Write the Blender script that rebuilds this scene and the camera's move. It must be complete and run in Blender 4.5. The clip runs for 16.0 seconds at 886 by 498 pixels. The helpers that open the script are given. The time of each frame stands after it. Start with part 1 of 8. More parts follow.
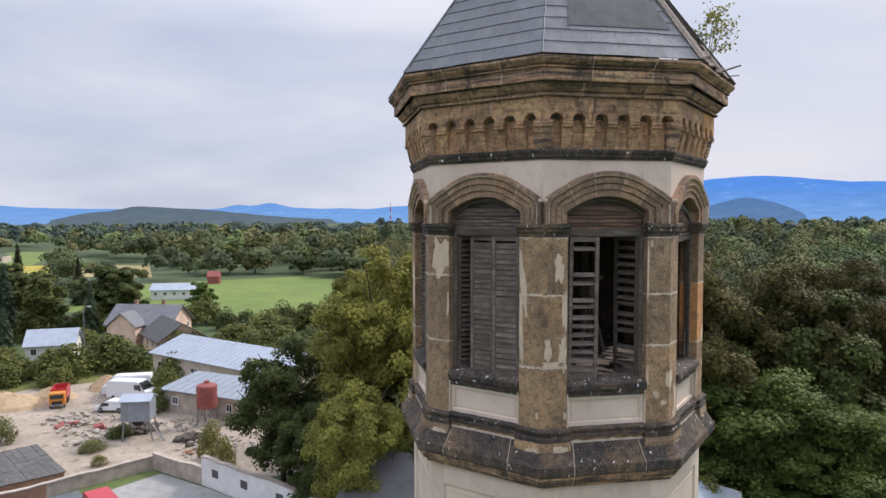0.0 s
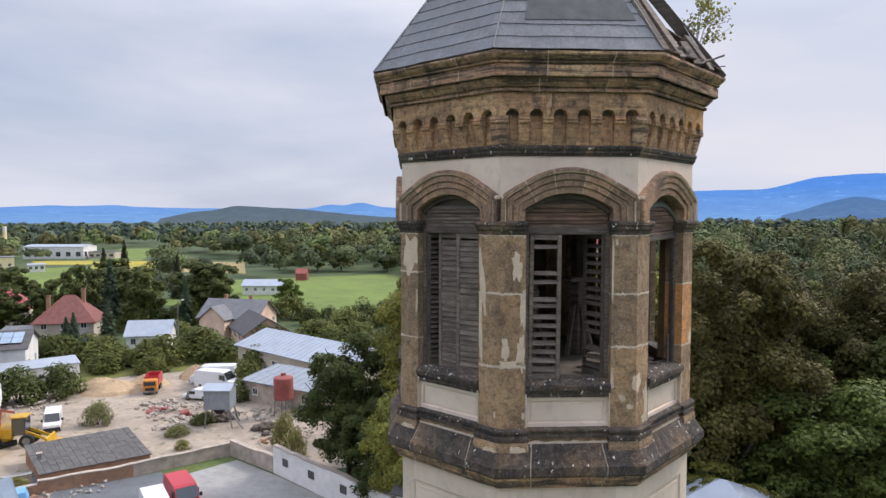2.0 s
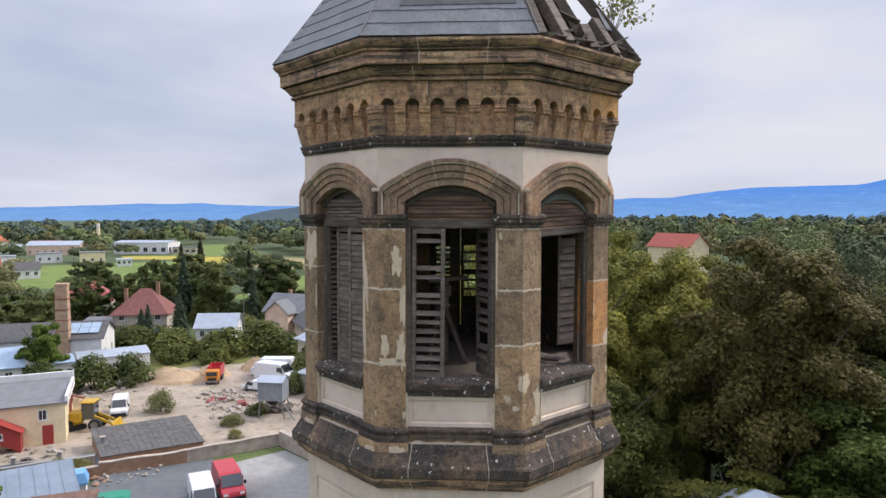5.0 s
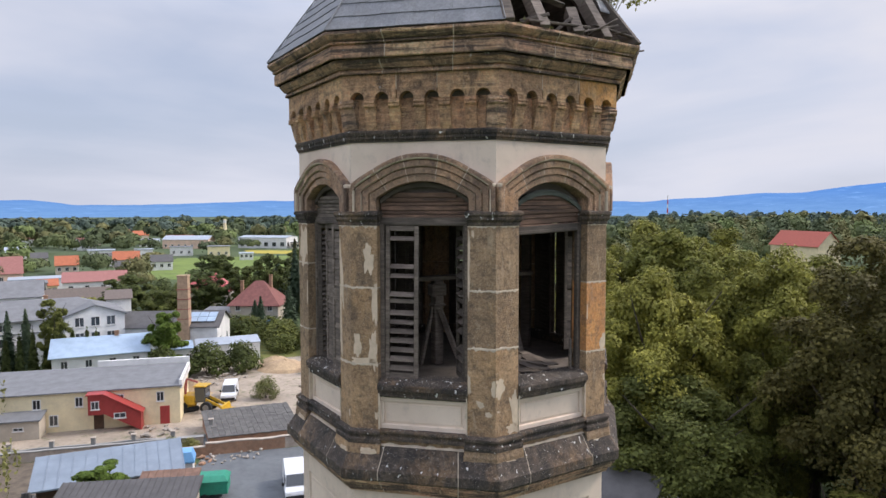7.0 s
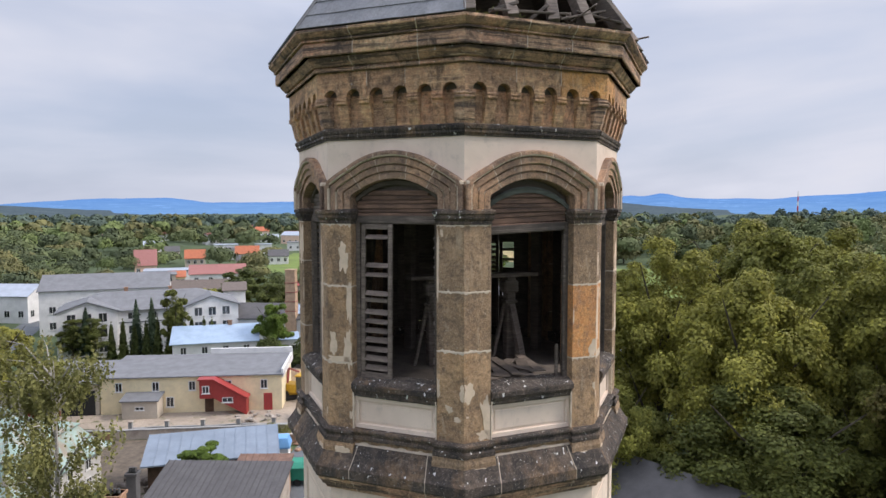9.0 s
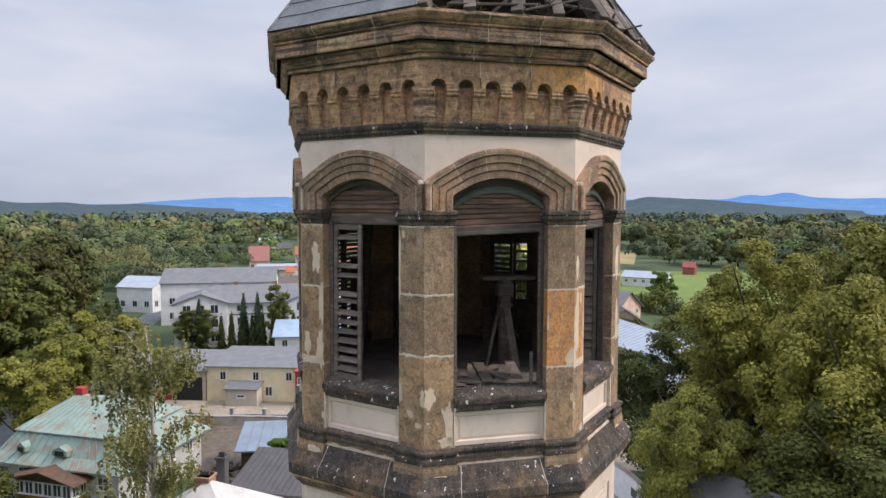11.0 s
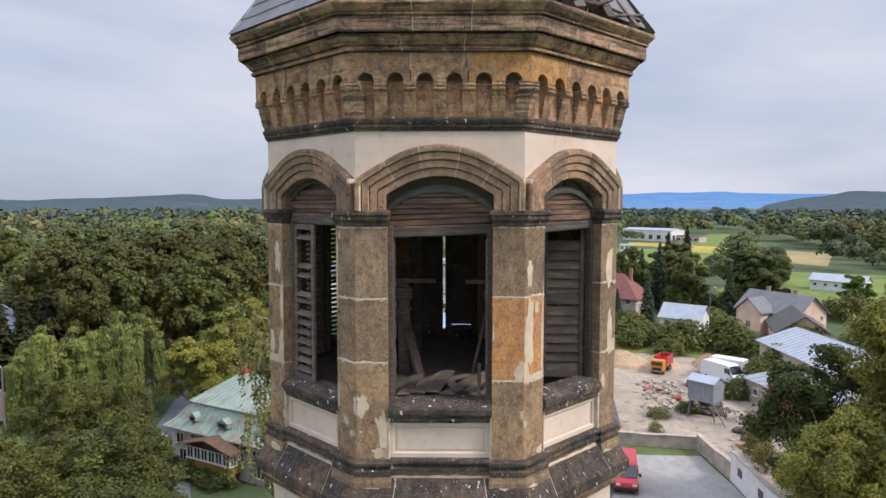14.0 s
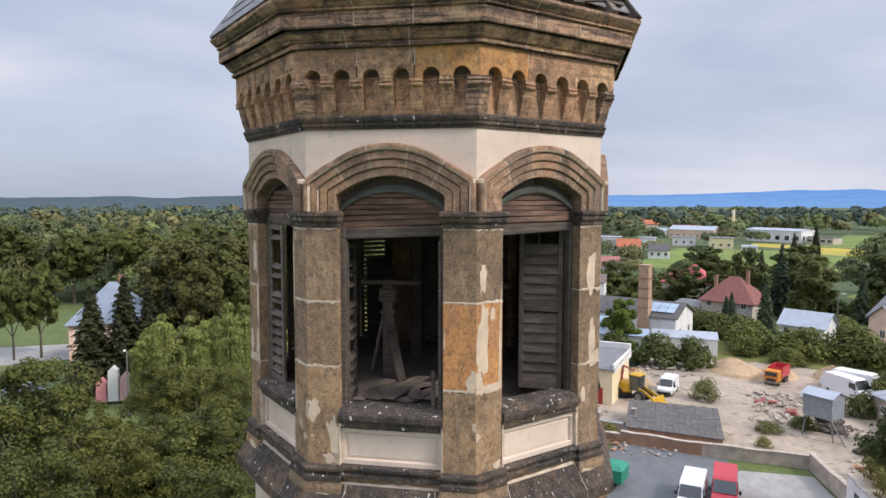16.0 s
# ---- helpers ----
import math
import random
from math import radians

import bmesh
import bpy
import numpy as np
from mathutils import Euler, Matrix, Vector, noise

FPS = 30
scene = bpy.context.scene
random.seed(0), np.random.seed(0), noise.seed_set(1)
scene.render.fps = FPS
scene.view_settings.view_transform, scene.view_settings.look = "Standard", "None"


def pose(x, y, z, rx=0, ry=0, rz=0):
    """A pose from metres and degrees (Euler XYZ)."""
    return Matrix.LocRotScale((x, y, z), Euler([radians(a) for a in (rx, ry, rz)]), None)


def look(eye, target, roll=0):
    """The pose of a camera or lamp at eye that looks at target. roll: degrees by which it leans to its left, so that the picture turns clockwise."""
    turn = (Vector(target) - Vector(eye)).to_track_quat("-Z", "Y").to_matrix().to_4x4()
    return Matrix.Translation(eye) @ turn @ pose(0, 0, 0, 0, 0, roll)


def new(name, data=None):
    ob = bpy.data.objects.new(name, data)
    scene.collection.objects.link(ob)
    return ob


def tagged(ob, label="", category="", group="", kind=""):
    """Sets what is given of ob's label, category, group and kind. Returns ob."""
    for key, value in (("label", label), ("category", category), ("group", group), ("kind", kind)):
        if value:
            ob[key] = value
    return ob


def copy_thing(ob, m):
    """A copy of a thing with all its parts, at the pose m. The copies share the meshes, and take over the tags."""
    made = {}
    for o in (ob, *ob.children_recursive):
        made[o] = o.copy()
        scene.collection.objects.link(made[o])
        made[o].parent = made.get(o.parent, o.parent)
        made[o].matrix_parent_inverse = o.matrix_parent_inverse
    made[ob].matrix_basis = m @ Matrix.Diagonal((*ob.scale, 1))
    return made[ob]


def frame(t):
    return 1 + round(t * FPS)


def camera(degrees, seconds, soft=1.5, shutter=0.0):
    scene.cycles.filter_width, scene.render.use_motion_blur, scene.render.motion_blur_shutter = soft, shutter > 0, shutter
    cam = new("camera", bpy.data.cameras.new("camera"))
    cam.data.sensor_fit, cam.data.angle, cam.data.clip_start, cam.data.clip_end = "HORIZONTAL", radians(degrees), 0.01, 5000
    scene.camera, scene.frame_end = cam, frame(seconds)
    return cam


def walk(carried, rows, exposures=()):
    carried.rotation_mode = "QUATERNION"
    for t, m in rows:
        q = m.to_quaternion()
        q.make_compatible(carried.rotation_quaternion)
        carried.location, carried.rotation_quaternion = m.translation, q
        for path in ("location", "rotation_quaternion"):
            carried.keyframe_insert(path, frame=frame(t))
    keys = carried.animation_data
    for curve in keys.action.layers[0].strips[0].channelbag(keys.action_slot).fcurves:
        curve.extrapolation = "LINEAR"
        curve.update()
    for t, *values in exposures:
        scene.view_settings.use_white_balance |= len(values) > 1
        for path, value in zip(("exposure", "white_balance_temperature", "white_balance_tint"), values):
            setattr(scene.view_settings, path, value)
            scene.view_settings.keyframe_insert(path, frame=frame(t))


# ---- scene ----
cam = camera(67.08, 16.0)
# seconds, eye, yaw, pitch, roll
ROWS = [
    (0.0, 0.000, -0.000, 24.000, 0.62, -2.88, 0.09),
    (0.5, 0.495, 0.009, 24.006, 2.90, -2.94, 0.14),
    (1.0, 1.007, 0.025, 24.001, 5.33, -2.96, 0.17),
    (1.5, 1.487, 0.052, 23.984, 7.39, -2.96, 0.12),
    (2.0, 1.997, 0.094, 23.961, 8.09, -2.91, -0.03),
    (2.5, 2.458, 0.156, 23.945, 7.38, -2.88, -0.12),
    (3.0, 2.956, 0.270, 23.947, 7.31, -2.96, -0.07),
    (3.5, 3.415, 0.399, 23.933, 8.55, -2.98, -0.05),
    (4.0, 3.896, 0.558, 23.911, 10.38, -3.02, -0.03),
    (6.5, 6.156, 1.615, 23.892, 21.38, -3.36, 0.09),
    (7.0, 6.608, 1.897, 23.900, 23.86, -3.44, 0.09),
    (7.5, 7.019, 2.173, 23.906, 26.21, -3.51, 0.08),
    (8.0, 7.440, 2.462, 23.912, 28.69, -3.61, 0.10),
    (8.5, 7.829, 2.744, 23.909, 31.01, -3.65, 0.08),
    (11.0, 9.593, 4.402, 23.927, 42.35, -3.72, -0.13),
    (11.5, 9.893, 4.795, 23.948, 44.68, -3.81, -0.11),
    (12.0, 10.196, 5.240, 23.958, 47.21, -3.87, -0.09),
    (12.5, 10.448, 5.675, 23.964, 49.57, -3.93, -0.05),
    (13.0, 10.726, 6.133, 23.972, 52.11, -4.02, -0.03),
    (13.5, 10.959, 6.563, 23.974, 54.44, -4.03, -0.04),
    (14.0, 11.177, 7.032, 23.984, 56.90, -4.11, 0.00),
    (14.5, 11.359, 7.491, 23.999, 59.22, -4.18, -0.03),
    (15.0, 11.528, 7.979, 23.999, 61.69, -4.19, -0.04),
    (15.5, 11.677, 8.443, 24.005, 63.98, -4.23, -0.05),
    (16.0, 11.816, 8.948, 24.016, 66.48, -4.28, -0.05),
]
walk(cam, [(t, pose(x, y, z, 90 + pitch, roll, yaw)) for t, x, y, z, yaw, pitch, roll in ROWS], ((0.0, 0.02, 6500, 14), (16.0, 0.02, 6500, 14)))

# ---- sky and sun: a bright, thinly overcast afternoon ----
SUN_AZ, SUN_EL = radians(38), radians(42)
world = bpy.data.worlds.new("sky")
scene.world = world
world.use_nodes = True
wn, wl = world.node_tree.nodes, world.node_tree.links
wn.clear()
w_out, w_bg = wn.new("ShaderNodeOutputWorld"), wn.new("ShaderNodeBackground")
w_sky = wn.new("ShaderNodeTexSky")
w_sky.sky_type, w_sky.sun_disc = "NISHITA", False
w_sky.sun_elevation, w_sky.sun_rotation = SUN_EL, radians(90) - SUN_AZ
w_sky.dust_density, w_sky.air_density = 2.0, 1.0
w_scale = wn.new("ShaderNodeVectorMath")
w_scale.operation = "SCALE"
w_scale.inputs["Scale"].default_value = 0.10
wl.new(w_sky.outputs[0], w_scale.inputs[0])
w_co, w_map = wn.new("ShaderNodeTexCoord"), wn.new("ShaderNodeMapping")
w_map.inputs["Scale"].default_value = (1.0, 1.0, 4.0)
w_map.inputs["Rotation"].default_value = (0.12, 0.05, 0.4)
wl.new(w_co.outputs["Generated"], w_map.inputs[0])
w_noise = wn.new("ShaderNodeTexNoise")
w_noise.inputs["Scale"].default_value, w_noise.inputs["Detail"].default_value = 1.5, 5.0
w_noise.inputs["Roughness"].default_value, w_noise.inputs["Distortion"].default_value = 0.5, 0.3
wl.new(w_map.outputs[0], w_noise.inputs["Vector"])
w_ramp = wn.new("ShaderNodeValToRGB")
w_ramp.color_ramp.elements[0].position, w_ramp.color_ramp.elements[1].position = 0.28, 0.60
w_ramp.color_ramp.elements[0].color, w_ramp.color_ramp.elements[1].color = (0.62, 0.62, 0.62, 1), (1, 1, 1, 1)
wl.new(w_noise.outputs[0], w_ramp.inputs[0])
w_cloud = wn.new("ShaderNodeValToRGB")
w_cloud.color_ramp.elements[0].position, w_cloud.color_ramp.elements[1].position = 0.38, 0.70
w_cloud.color_ramp.elements[0].color, w_cloud.color_ramp.elements[1].color = (0.555, 0.633, 0.795, 1), (0.76, 0.776, 0.835, 1)
wl.new(w_noise.outputs[0], w_cloud.inputs[0])
w_mix = wn.new("ShaderNodeMix")
w_mix.data_type = "RGBA"
wl.new(w_ramp.outputs[0], w_mix.inputs[0])
wl.new(w_scale.outputs[0], w_mix.inputs[6])
wl.new(w_cloud.outputs[0], w_mix.inputs[7])
# an overcast sky is brighter overhead than at the horizon
w_sep, w_gain, w_lift = wn.new("ShaderNodeSeparateXYZ"), wn.new("ShaderNodeMapRange"), wn.new("ShaderNodeVectorMath")
w_lift.operation = "SCALE"
w_gain.inputs["From Min"].default_value, w_gain.inputs["From Max"].default_value = 0.25, 1.0
w_gain.inputs["To Min"].default_value, w_gain.inputs["To Max"].default_value = 1.0, 2.6
wl.new(w_co.outputs["Generated"], w_sep.inputs[0])
wl.new(w_sep.outputs[2], w_gain.inputs[0])
wl.new(w_mix.outputs[2], w_lift.inputs[0])
wl.new(w_gain.outputs[0], w_lift.inputs["Scale"])
wl.new(w_lift.outputs[0], w_bg.inputs[0])
wl.new(w_bg.outputs[0], w_out.inputs[0])

sun = new("sun", bpy.data.lights.new("sun", "SUN"))
sun.data.energy, sun.data.angle, sun.data.color = 2.8, radians(12), (1.0, 0.93, 0.84)
sun.matrix_basis = look((math.cos(SUN_AZ) * math.cos(SUN_EL) * 90, math.sin(SUN_AZ) * math.cos(SUN_EL) * 90, math.sin(SUN_EL) * 90), (0, 0, 0))


# ---- materials ----
class Nodes:
    """A node material with a Principled shader at its end."""

    def __init__(self, name, rough=0.8, metal=0.0):
        self.m = bpy.data.materials.new(name)
        self.m.use_nodes = True
        self.n, self.l = self.m.node_tree.nodes, self.m.node_tree.links
        self.b = self.n["Principled BSDF"]
        self.b.inputs["Roughness"].default_value, self.b.inputs["Metallic"].default_value = rough, metal
        self.co = self.n.new("ShaderNodeTexCoord")
        self.info = self.n.new("ShaderNodeObjectInfo")

    def noise(self, scale, detail=4.0, rough=0.6, stretch=(1, 1, 1), apart=True, distort=0.0):
        mp = self.n.new("ShaderNodeMapping")
        mp.inputs["Scale"].default_value = stretch
        self.l.new(self.co.outputs["Object"], mp.inputs[0])
        if apart:
            mul = self.n.new("ShaderNodeMath")
            mul.operation, mul.inputs[1].default_value = "MULTIPLY", 37.0
            self.l.new(self.info.outputs["Random"], mul.inputs[0])
            self.l.new(mul.outputs[0], mp.inputs["Location"])
        t = self.n.new("ShaderNodeTexNoise")
        t.inputs["Scale"].default_value, t.inputs["Detail"].default_value = scale, detail
        t.inputs["Roughness"].default_value, t.inputs["Distortion"].default_value = rough, distort
        self.l.new(mp.outputs[0], t.inputs["Vector"])
        return t.outputs[0]

    def ramp(self, value, *stops):
        r = self.n.new("ShaderNodeValToRGB")
        e = r.color_ramp.elements
        while len(e) < len(stops):
            e.new(0.5)
        for one, (p, c) in zip(e, stops):
            one.position = p
            one.color = (c, c, c, 1) if isinstance(c, (int, float)) else (*c, 1)
        self.l.new(value, r.inputs[0])
        return r.outputs[0]

    def mix(self, factor, a, b, kind="MIX"):
        x = self.n.new("ShaderNodeMix")
        x.data_type, x.blend_type = "RGBA", kind
        for socket, v in ((0, factor), (6, a), (7, b)):
            if isinstance(v, (int, float)):
                x.inputs[socket].default_value = v if socket == 0 else (v, v, v, 1)
            elif isinstance(v, tuple):
                x.inputs[socket].default_value = (*v, 1)
            else:
                self.l.new(v, x.inputs[socket])
        return x.outputs[2]

    def random(self, island=False):
        if island:
            return self.n.new("ShaderNodeNewGeometry").outputs["Random Per Island"]
        return self.info.outputs["Random"]

    def done(self, colour, bump=None, height=0.3, far=0.01, rough=None):
        self.l.new(colour, self.b.inputs["Base Color"])
        if bump is not None:
            k = self.n.new("ShaderNodeBump")
            k.inputs["Strength"].default_value, k.inputs["Distance"].default_value = height, far
            self.l.new(bump, k.inputs["Height"])
            self.l.new(k.outputs[0], self.b.inputs["Normal"])
        if rough is not None:
            self.l.new(rough, self.b.inputs["Roughness"])
        return self.m


def stone_material(name, light, dark, crust, crusted=(0.5, 0.66), lichen=0.0, washed=0.35, flaky=0.5, banded=0.0):
    """Weathered sandstone: grain, blotches, black crust, pale washed runs, pits and specks of lichen."""
    k = Nodes(name, 0.9)
    big, fine, grain = k.noise(1.7, 6, 0.7), k.noise(9, 6, 0.72), k.noise(75, 4, 0.75)
    c = k.mix(k.ramp(big, (0.38, 0.0), (0.60, 1.0)), light, dark)
    c = k.mix(k.ramp(k.noise(1.1, 5, 0.7, (1, 1, 0.6)), (0.54, 0.0), (0.64, 0.6)), c, (light[0] * 0.5 + 0.21, light[1] * 0.5 + 0.125, light[2] * 0.5 + 0.055))
    c = k.mix(0.6, c, k.ramp(k.random(), (0.0, (0.33, 0.31, 0.29)), (0.5, (0.50, 0.47, 0.445)), (1.0, (0.69, 0.61, 0.52))), "OVERLAY")
    streak = k.noise(2.2, 7, 0.72, (1, 1, 0.4), distort=0.6)
    c = k.mix(k.ramp(streak, (crusted[0], 0.0), (crusted[1], 0.85)), c, crust)
    c = k.mix(k.ramp(fine, (0.33, 0.75), (0.52, 0.0)), c, crust)
    c = k.mix(k.ramp(k.noise(14, 5, 0.8, (1, 1, 2.2)), (0.58, 0.0), (0.66, 0.6)), c, tuple(0.55 * v + 0.45 * w for v, w in zip(light, (0.62, 0.53, 0.43))))
    c = k.mix(0.48, c, k.ramp(grain, (0.32, 0.2), (0.68, 0.8)), "OVERLAY")
    c = k.mix(0.34, c, k.ramp(k.noise(24, 6, 0.8), (0.38, 0.15), (0.62, 0.85)), "OVERLAY")
    if banded:
        # soot lies along some mouldings and is washed off others
        c = k.mix(k.ramp(k.noise(2.4, 5, 0.7, (0.35, 0.35, 6.0), apart=False), (0.47, 0.0), (0.58, banded)), c, tuple(v * 1.3 for v in crust))
        c = k.mix(k.ramp(k.noise(3.1, 5, 0.7, (0.5, 0.5, 9.0)), (0.58, 0.0), (0.66, 0.55)), c, tuple(min(0.85, v * 1.25) for v in light))
    # pale runs washed down by the rain, and pale grains where the skin has flaked
    run = k.noise(5, 6, 0.72, (1.6, 1.6, 0.35), distort=0.4)
    pale = tuple(min(0.9, 0.5 * v + 0.5 * w) for v, w in zip(light, (0.80, 0.68, 0.50)))
    c = k.mix(k.ramp(run, (0.57, 0.0), (0.66, washed)), c, pale)
    c = k.mix(k.ramp(k.noise(48, 5, 0.8), (0.57, 0.0), (0.64, 0.65 * flaky)), c, pale)
    c = k.mix(k.ramp(k.noise(38, 4, 0.75), (0.30, 0.7), (0.40, 0.0)), c, tuple(v * 0.6 for v in crust))
    if lichen:
        c = k.mix(k.ramp(k.noise(34, 5, 0.8), (0.69 - 0.06 * lichen, 0.0), (0.715 - 0.06 * lichen, min(0.85, lichen * 0.7))), c, (0.60, 0.57, 0.52))
        c = k.mix(k.ramp(k.noise(13, 3, 0.6, (1, 1, 0.6)), (0.73 - 0.06 * lichen, 0.0), (0.745 - 0.06 * lichen, min(1.0, lichen))), c, (0.78, 0.76, 0.72))
    return k.done(c, k.mix(0.5, fine, grain), 1.0, 0.035)


def plain_material(name, colour, rough=0.8, spread=0.25, metal=0.0, scale=3.0, dirt=None, bump=0.15):
    """Paint, sheet, render and the like: two scales of variation and a little dirt."""
    k = Nodes(name, rough, metal)
    big, fine = k.noise(scale, 5, 0.65), k.noise(scale * 11, 4, 0.7)
    low = tuple(v * (1 - spread) for v in colour)
    c = k.mix(k.ramp(big, (0.35, 0.0), (0.65, 1.0)), low, colour)
    c = k.mix(k.ramp(fine, (0.35, 0.5 * spread), (0.6, 0.0)), c, dirt or tuple(v * 0.45 for v in colour))
    return k.done(c, fine, bump, 0.01)


def wood_material(name, light, dark, scale=6.0, rough=0.85):
    k = Nodes(name, rough)
    grain, big = k.noise(scale, 7, 0.7, (0.6, 0.6, 5.0)), k.noise(2.5, 4)
    c = k.mix(k.ramp(grain, (0.32, 0.0), (0.68, 1.0)), dark, light)
    c = k.mix(k.ramp(big, (0.35, 0.55), (0.65, 0.0)), c, tuple(v * 0.5 for v in dark))
    c = k.mix(0.5, c, k.ramp(k.random(), (0.0, 0.30), (1.0, 0.66)), "OVERLAY")
    return k.done(c, grain, 0.4, 0.01)


def leaf_material(name, light, dark, seed_tint=0.5):
    """Leaves: hue and depth vary from leaf to leaf, and light comes through."""
    k = Nodes(name, 0.6)
    c = k.mix(k.ramp(k.random(True), (0.0, 0.12), (1.0, 0.88)), dark, light)
    c = k.mix(k.ramp(k.noise(0.35, 3), (0.35, 0.0), (0.65, 0.6)), c, tuple(v * 0.75 for v in dark))
    c = k.mix(seed_tint, c, k.ramp(k.random(), (0.0, (0.33, 0.37, 0.22)), (0.5, (0.525, 0.52, 0.31)), (1.0, (0.725, 0.67, 0.38))), "OVERLAY")
    k.b.inputs["Specular IOR Level"].default_value = 0.15
    k.done(c)
    thin = k.n.new("ShaderNodeBsdfTranslucent")
    k.l.new(c, thin.inputs[0])
    both = k.n.new("ShaderNodeMixShader")
    both.inputs[0].default_value = 0.20
    out = k.n["Material Output"]
    k.l.new(k.b.outputs[0], both.inputs[1])
    k.l.new(thin.outputs[0], both.inputs[2])
    k.l.new(both.outputs[0], out.inputs[0])
    return k.m


m_pier = stone_material("brown_sandstone", (0.42, 0.295, 0.18), (0.275, 0.19, 0.118), (0.105, 0.076, 0.054), (0.53, 0.72), flaky=0.55)
m_ochre = stone_material("ochre_sandstone", (0.682, 0.331, 0.121), (0.487, 0.246, 0.109), (0.231, 0.137, 0.086), (0.62, 0.82))
m_friezeochre = stone_material("ochre_frieze_sandstone", (0.706, 0.366, 0.121), (0.536, 0.297, 0.126), (0.207, 0.126, 0.080), (0.62, 0.80))
m_frieze = stone_material("frieze_sandstone", (0.74, 0.465, 0.26), (0.43, 0.268, 0.16), (0.074, 0.051, 0.042), (0.54, 0.66), lichen=0.35, banded=0.3)
m_cornice = stone_material("cornice_sandstone", (0.731, 0.480, 0.304), (0.414, 0.269, 0.178), (0.055, 0.041, 0.036), (0.53, 0.64), lichen=0.6, banded=0.9)
m_arch = stone_material("arch_sandstone", (0.475, 0.315, 0.208), (0.30, 0.20, 0.138), (0.079, 0.055, 0.045), (0.54, 0.70), lichen=0.35, flaky=0.4)
m_black = stone_material("blackened_sandstone", (0.15, 0.115, 0.088), (0.058, 0.049, 0.043), (0.021, 0.019, 0.019), (0.45, 0.66), lichen=1.0, washed=0.12, flaky=0.3)
m_speck = stone_material("lichened_sill_stone", (0.13, 0.105, 0.085), (0.06, 0.052, 0.046), (0.024, 0.022, 0.022), (0.45, 0.66), lichen=1.35, washed=0.0, flaky=0.5)
m_mortar = plain_material("pale_mortar", (0.72, 0.60, 0.46), 0.95, 0.3, scale=6)
m_scab = plain_material("old_render_scab", (0.72, 0.575, 0.42), 0.95, 0.22, scale=5, dirt=(0.42, 0.30, 0.20), bump=0.4)


def plaster_material():
    k = Nodes("tower_plaster", 0.92)
    big, fine, grain = k.noise(0.9, 5), k.noise(6, 6, 0.7), k.noise(60, 3)
    c = k.mix(k.ramp(big, (0.35, 0.0), (0.65, 1.0)), (0.635, 0.515, 0.415), (0.77, 0.638, 0.52))
    c = k.mix(k.ramp(k.noise(1.6, 6, 0.7, (1, 1, 0.4)), (0.55, 0.0), (0.75, 0.55)), c, (0.33, 0.29, 0.25))
    c = k.mix(k.ramp(fine, (0.28, 0.35), (0.45, 0.0)), c, (0.36, 0.31, 0.26))
    bare = k.mix(0.5, k.noise(0.75, 5, 0.6), k.noise(6, 5, 0.7))
    c = k.mix(k.ramp(bare, (0.655, 0.0), (0.67, 0.85)), c, (0.42, 0.15, 0.075))
    return k.done(c, k.mix(0.4, fine, grain), 0.35, 0.01)


m_plaster = plaster_material()


def slate_material():
    k = Nodes("grey_slate", 0.5)
    big, fine = k.noise(2.2, 5), k.noise(30, 4, 0.7, (1, 1, 0.5))
    c = k.mix(k.ramp(k.random(), (0.0, 0.0), (1.0, 1.0)), (0.14, 0.146, 0.16), (0.18, 0.186, 0.20))
    c = k.mix(k.ramp(big, (0.35, 0.6), (0.62, 0.0)), c, (0.115, 0.115, 0.11))
    c = k.mix(k.ramp(k.noise(1.3, 6, 0.75, (1, 1, 0.5), apart=False), (0.50, 0.0), (0.68, 0.6)), c, (0.27, 0.275, 0.28))
    c = k.mix(k.ramp(k.noise(11, 6, 0.75), (0.60, 0.0), (0.70, 0.5)), c, (0.25, 0.24, 0.225))
    c = k.mix(0.4, c, k.ramp(fine, (0.3, 0.25), (0.7, 0.75)), "OVERLAY")
    return k.done(c, fine, 0.4, 0.006, k.ramp(big, (0.3, 0.5), (0.7, 0.72)))


m_slate = slate_material()
m_greywood = wood_material("weathered_grey_wood", (0.265, 0.215, 0.175), (0.085, 0.066, 0.053))
m_darkwood = wood_material("dark_old_wood", (0.18, 0.145, 0.115), (0.058, 0.046, 0.038))
m_redwood = wood_material("red_brown_boards", (0.30, 0.175, 0.115), (0.062, 0.040, 0.031), 4.0)
m_tanwood = wood_material("tan_brown_board", (0.30, 0.20, 0.12), (0.16, 0.105, 0.065))
m_greenwood = wood_material("faded_green_boards", (0.15, 0.165, 0.14), (0.07, 0.075, 0.062))
m_inner = plain_material("dark_inner_wall", (0.17, 0.14, 0.115), 0.95, 0.4)


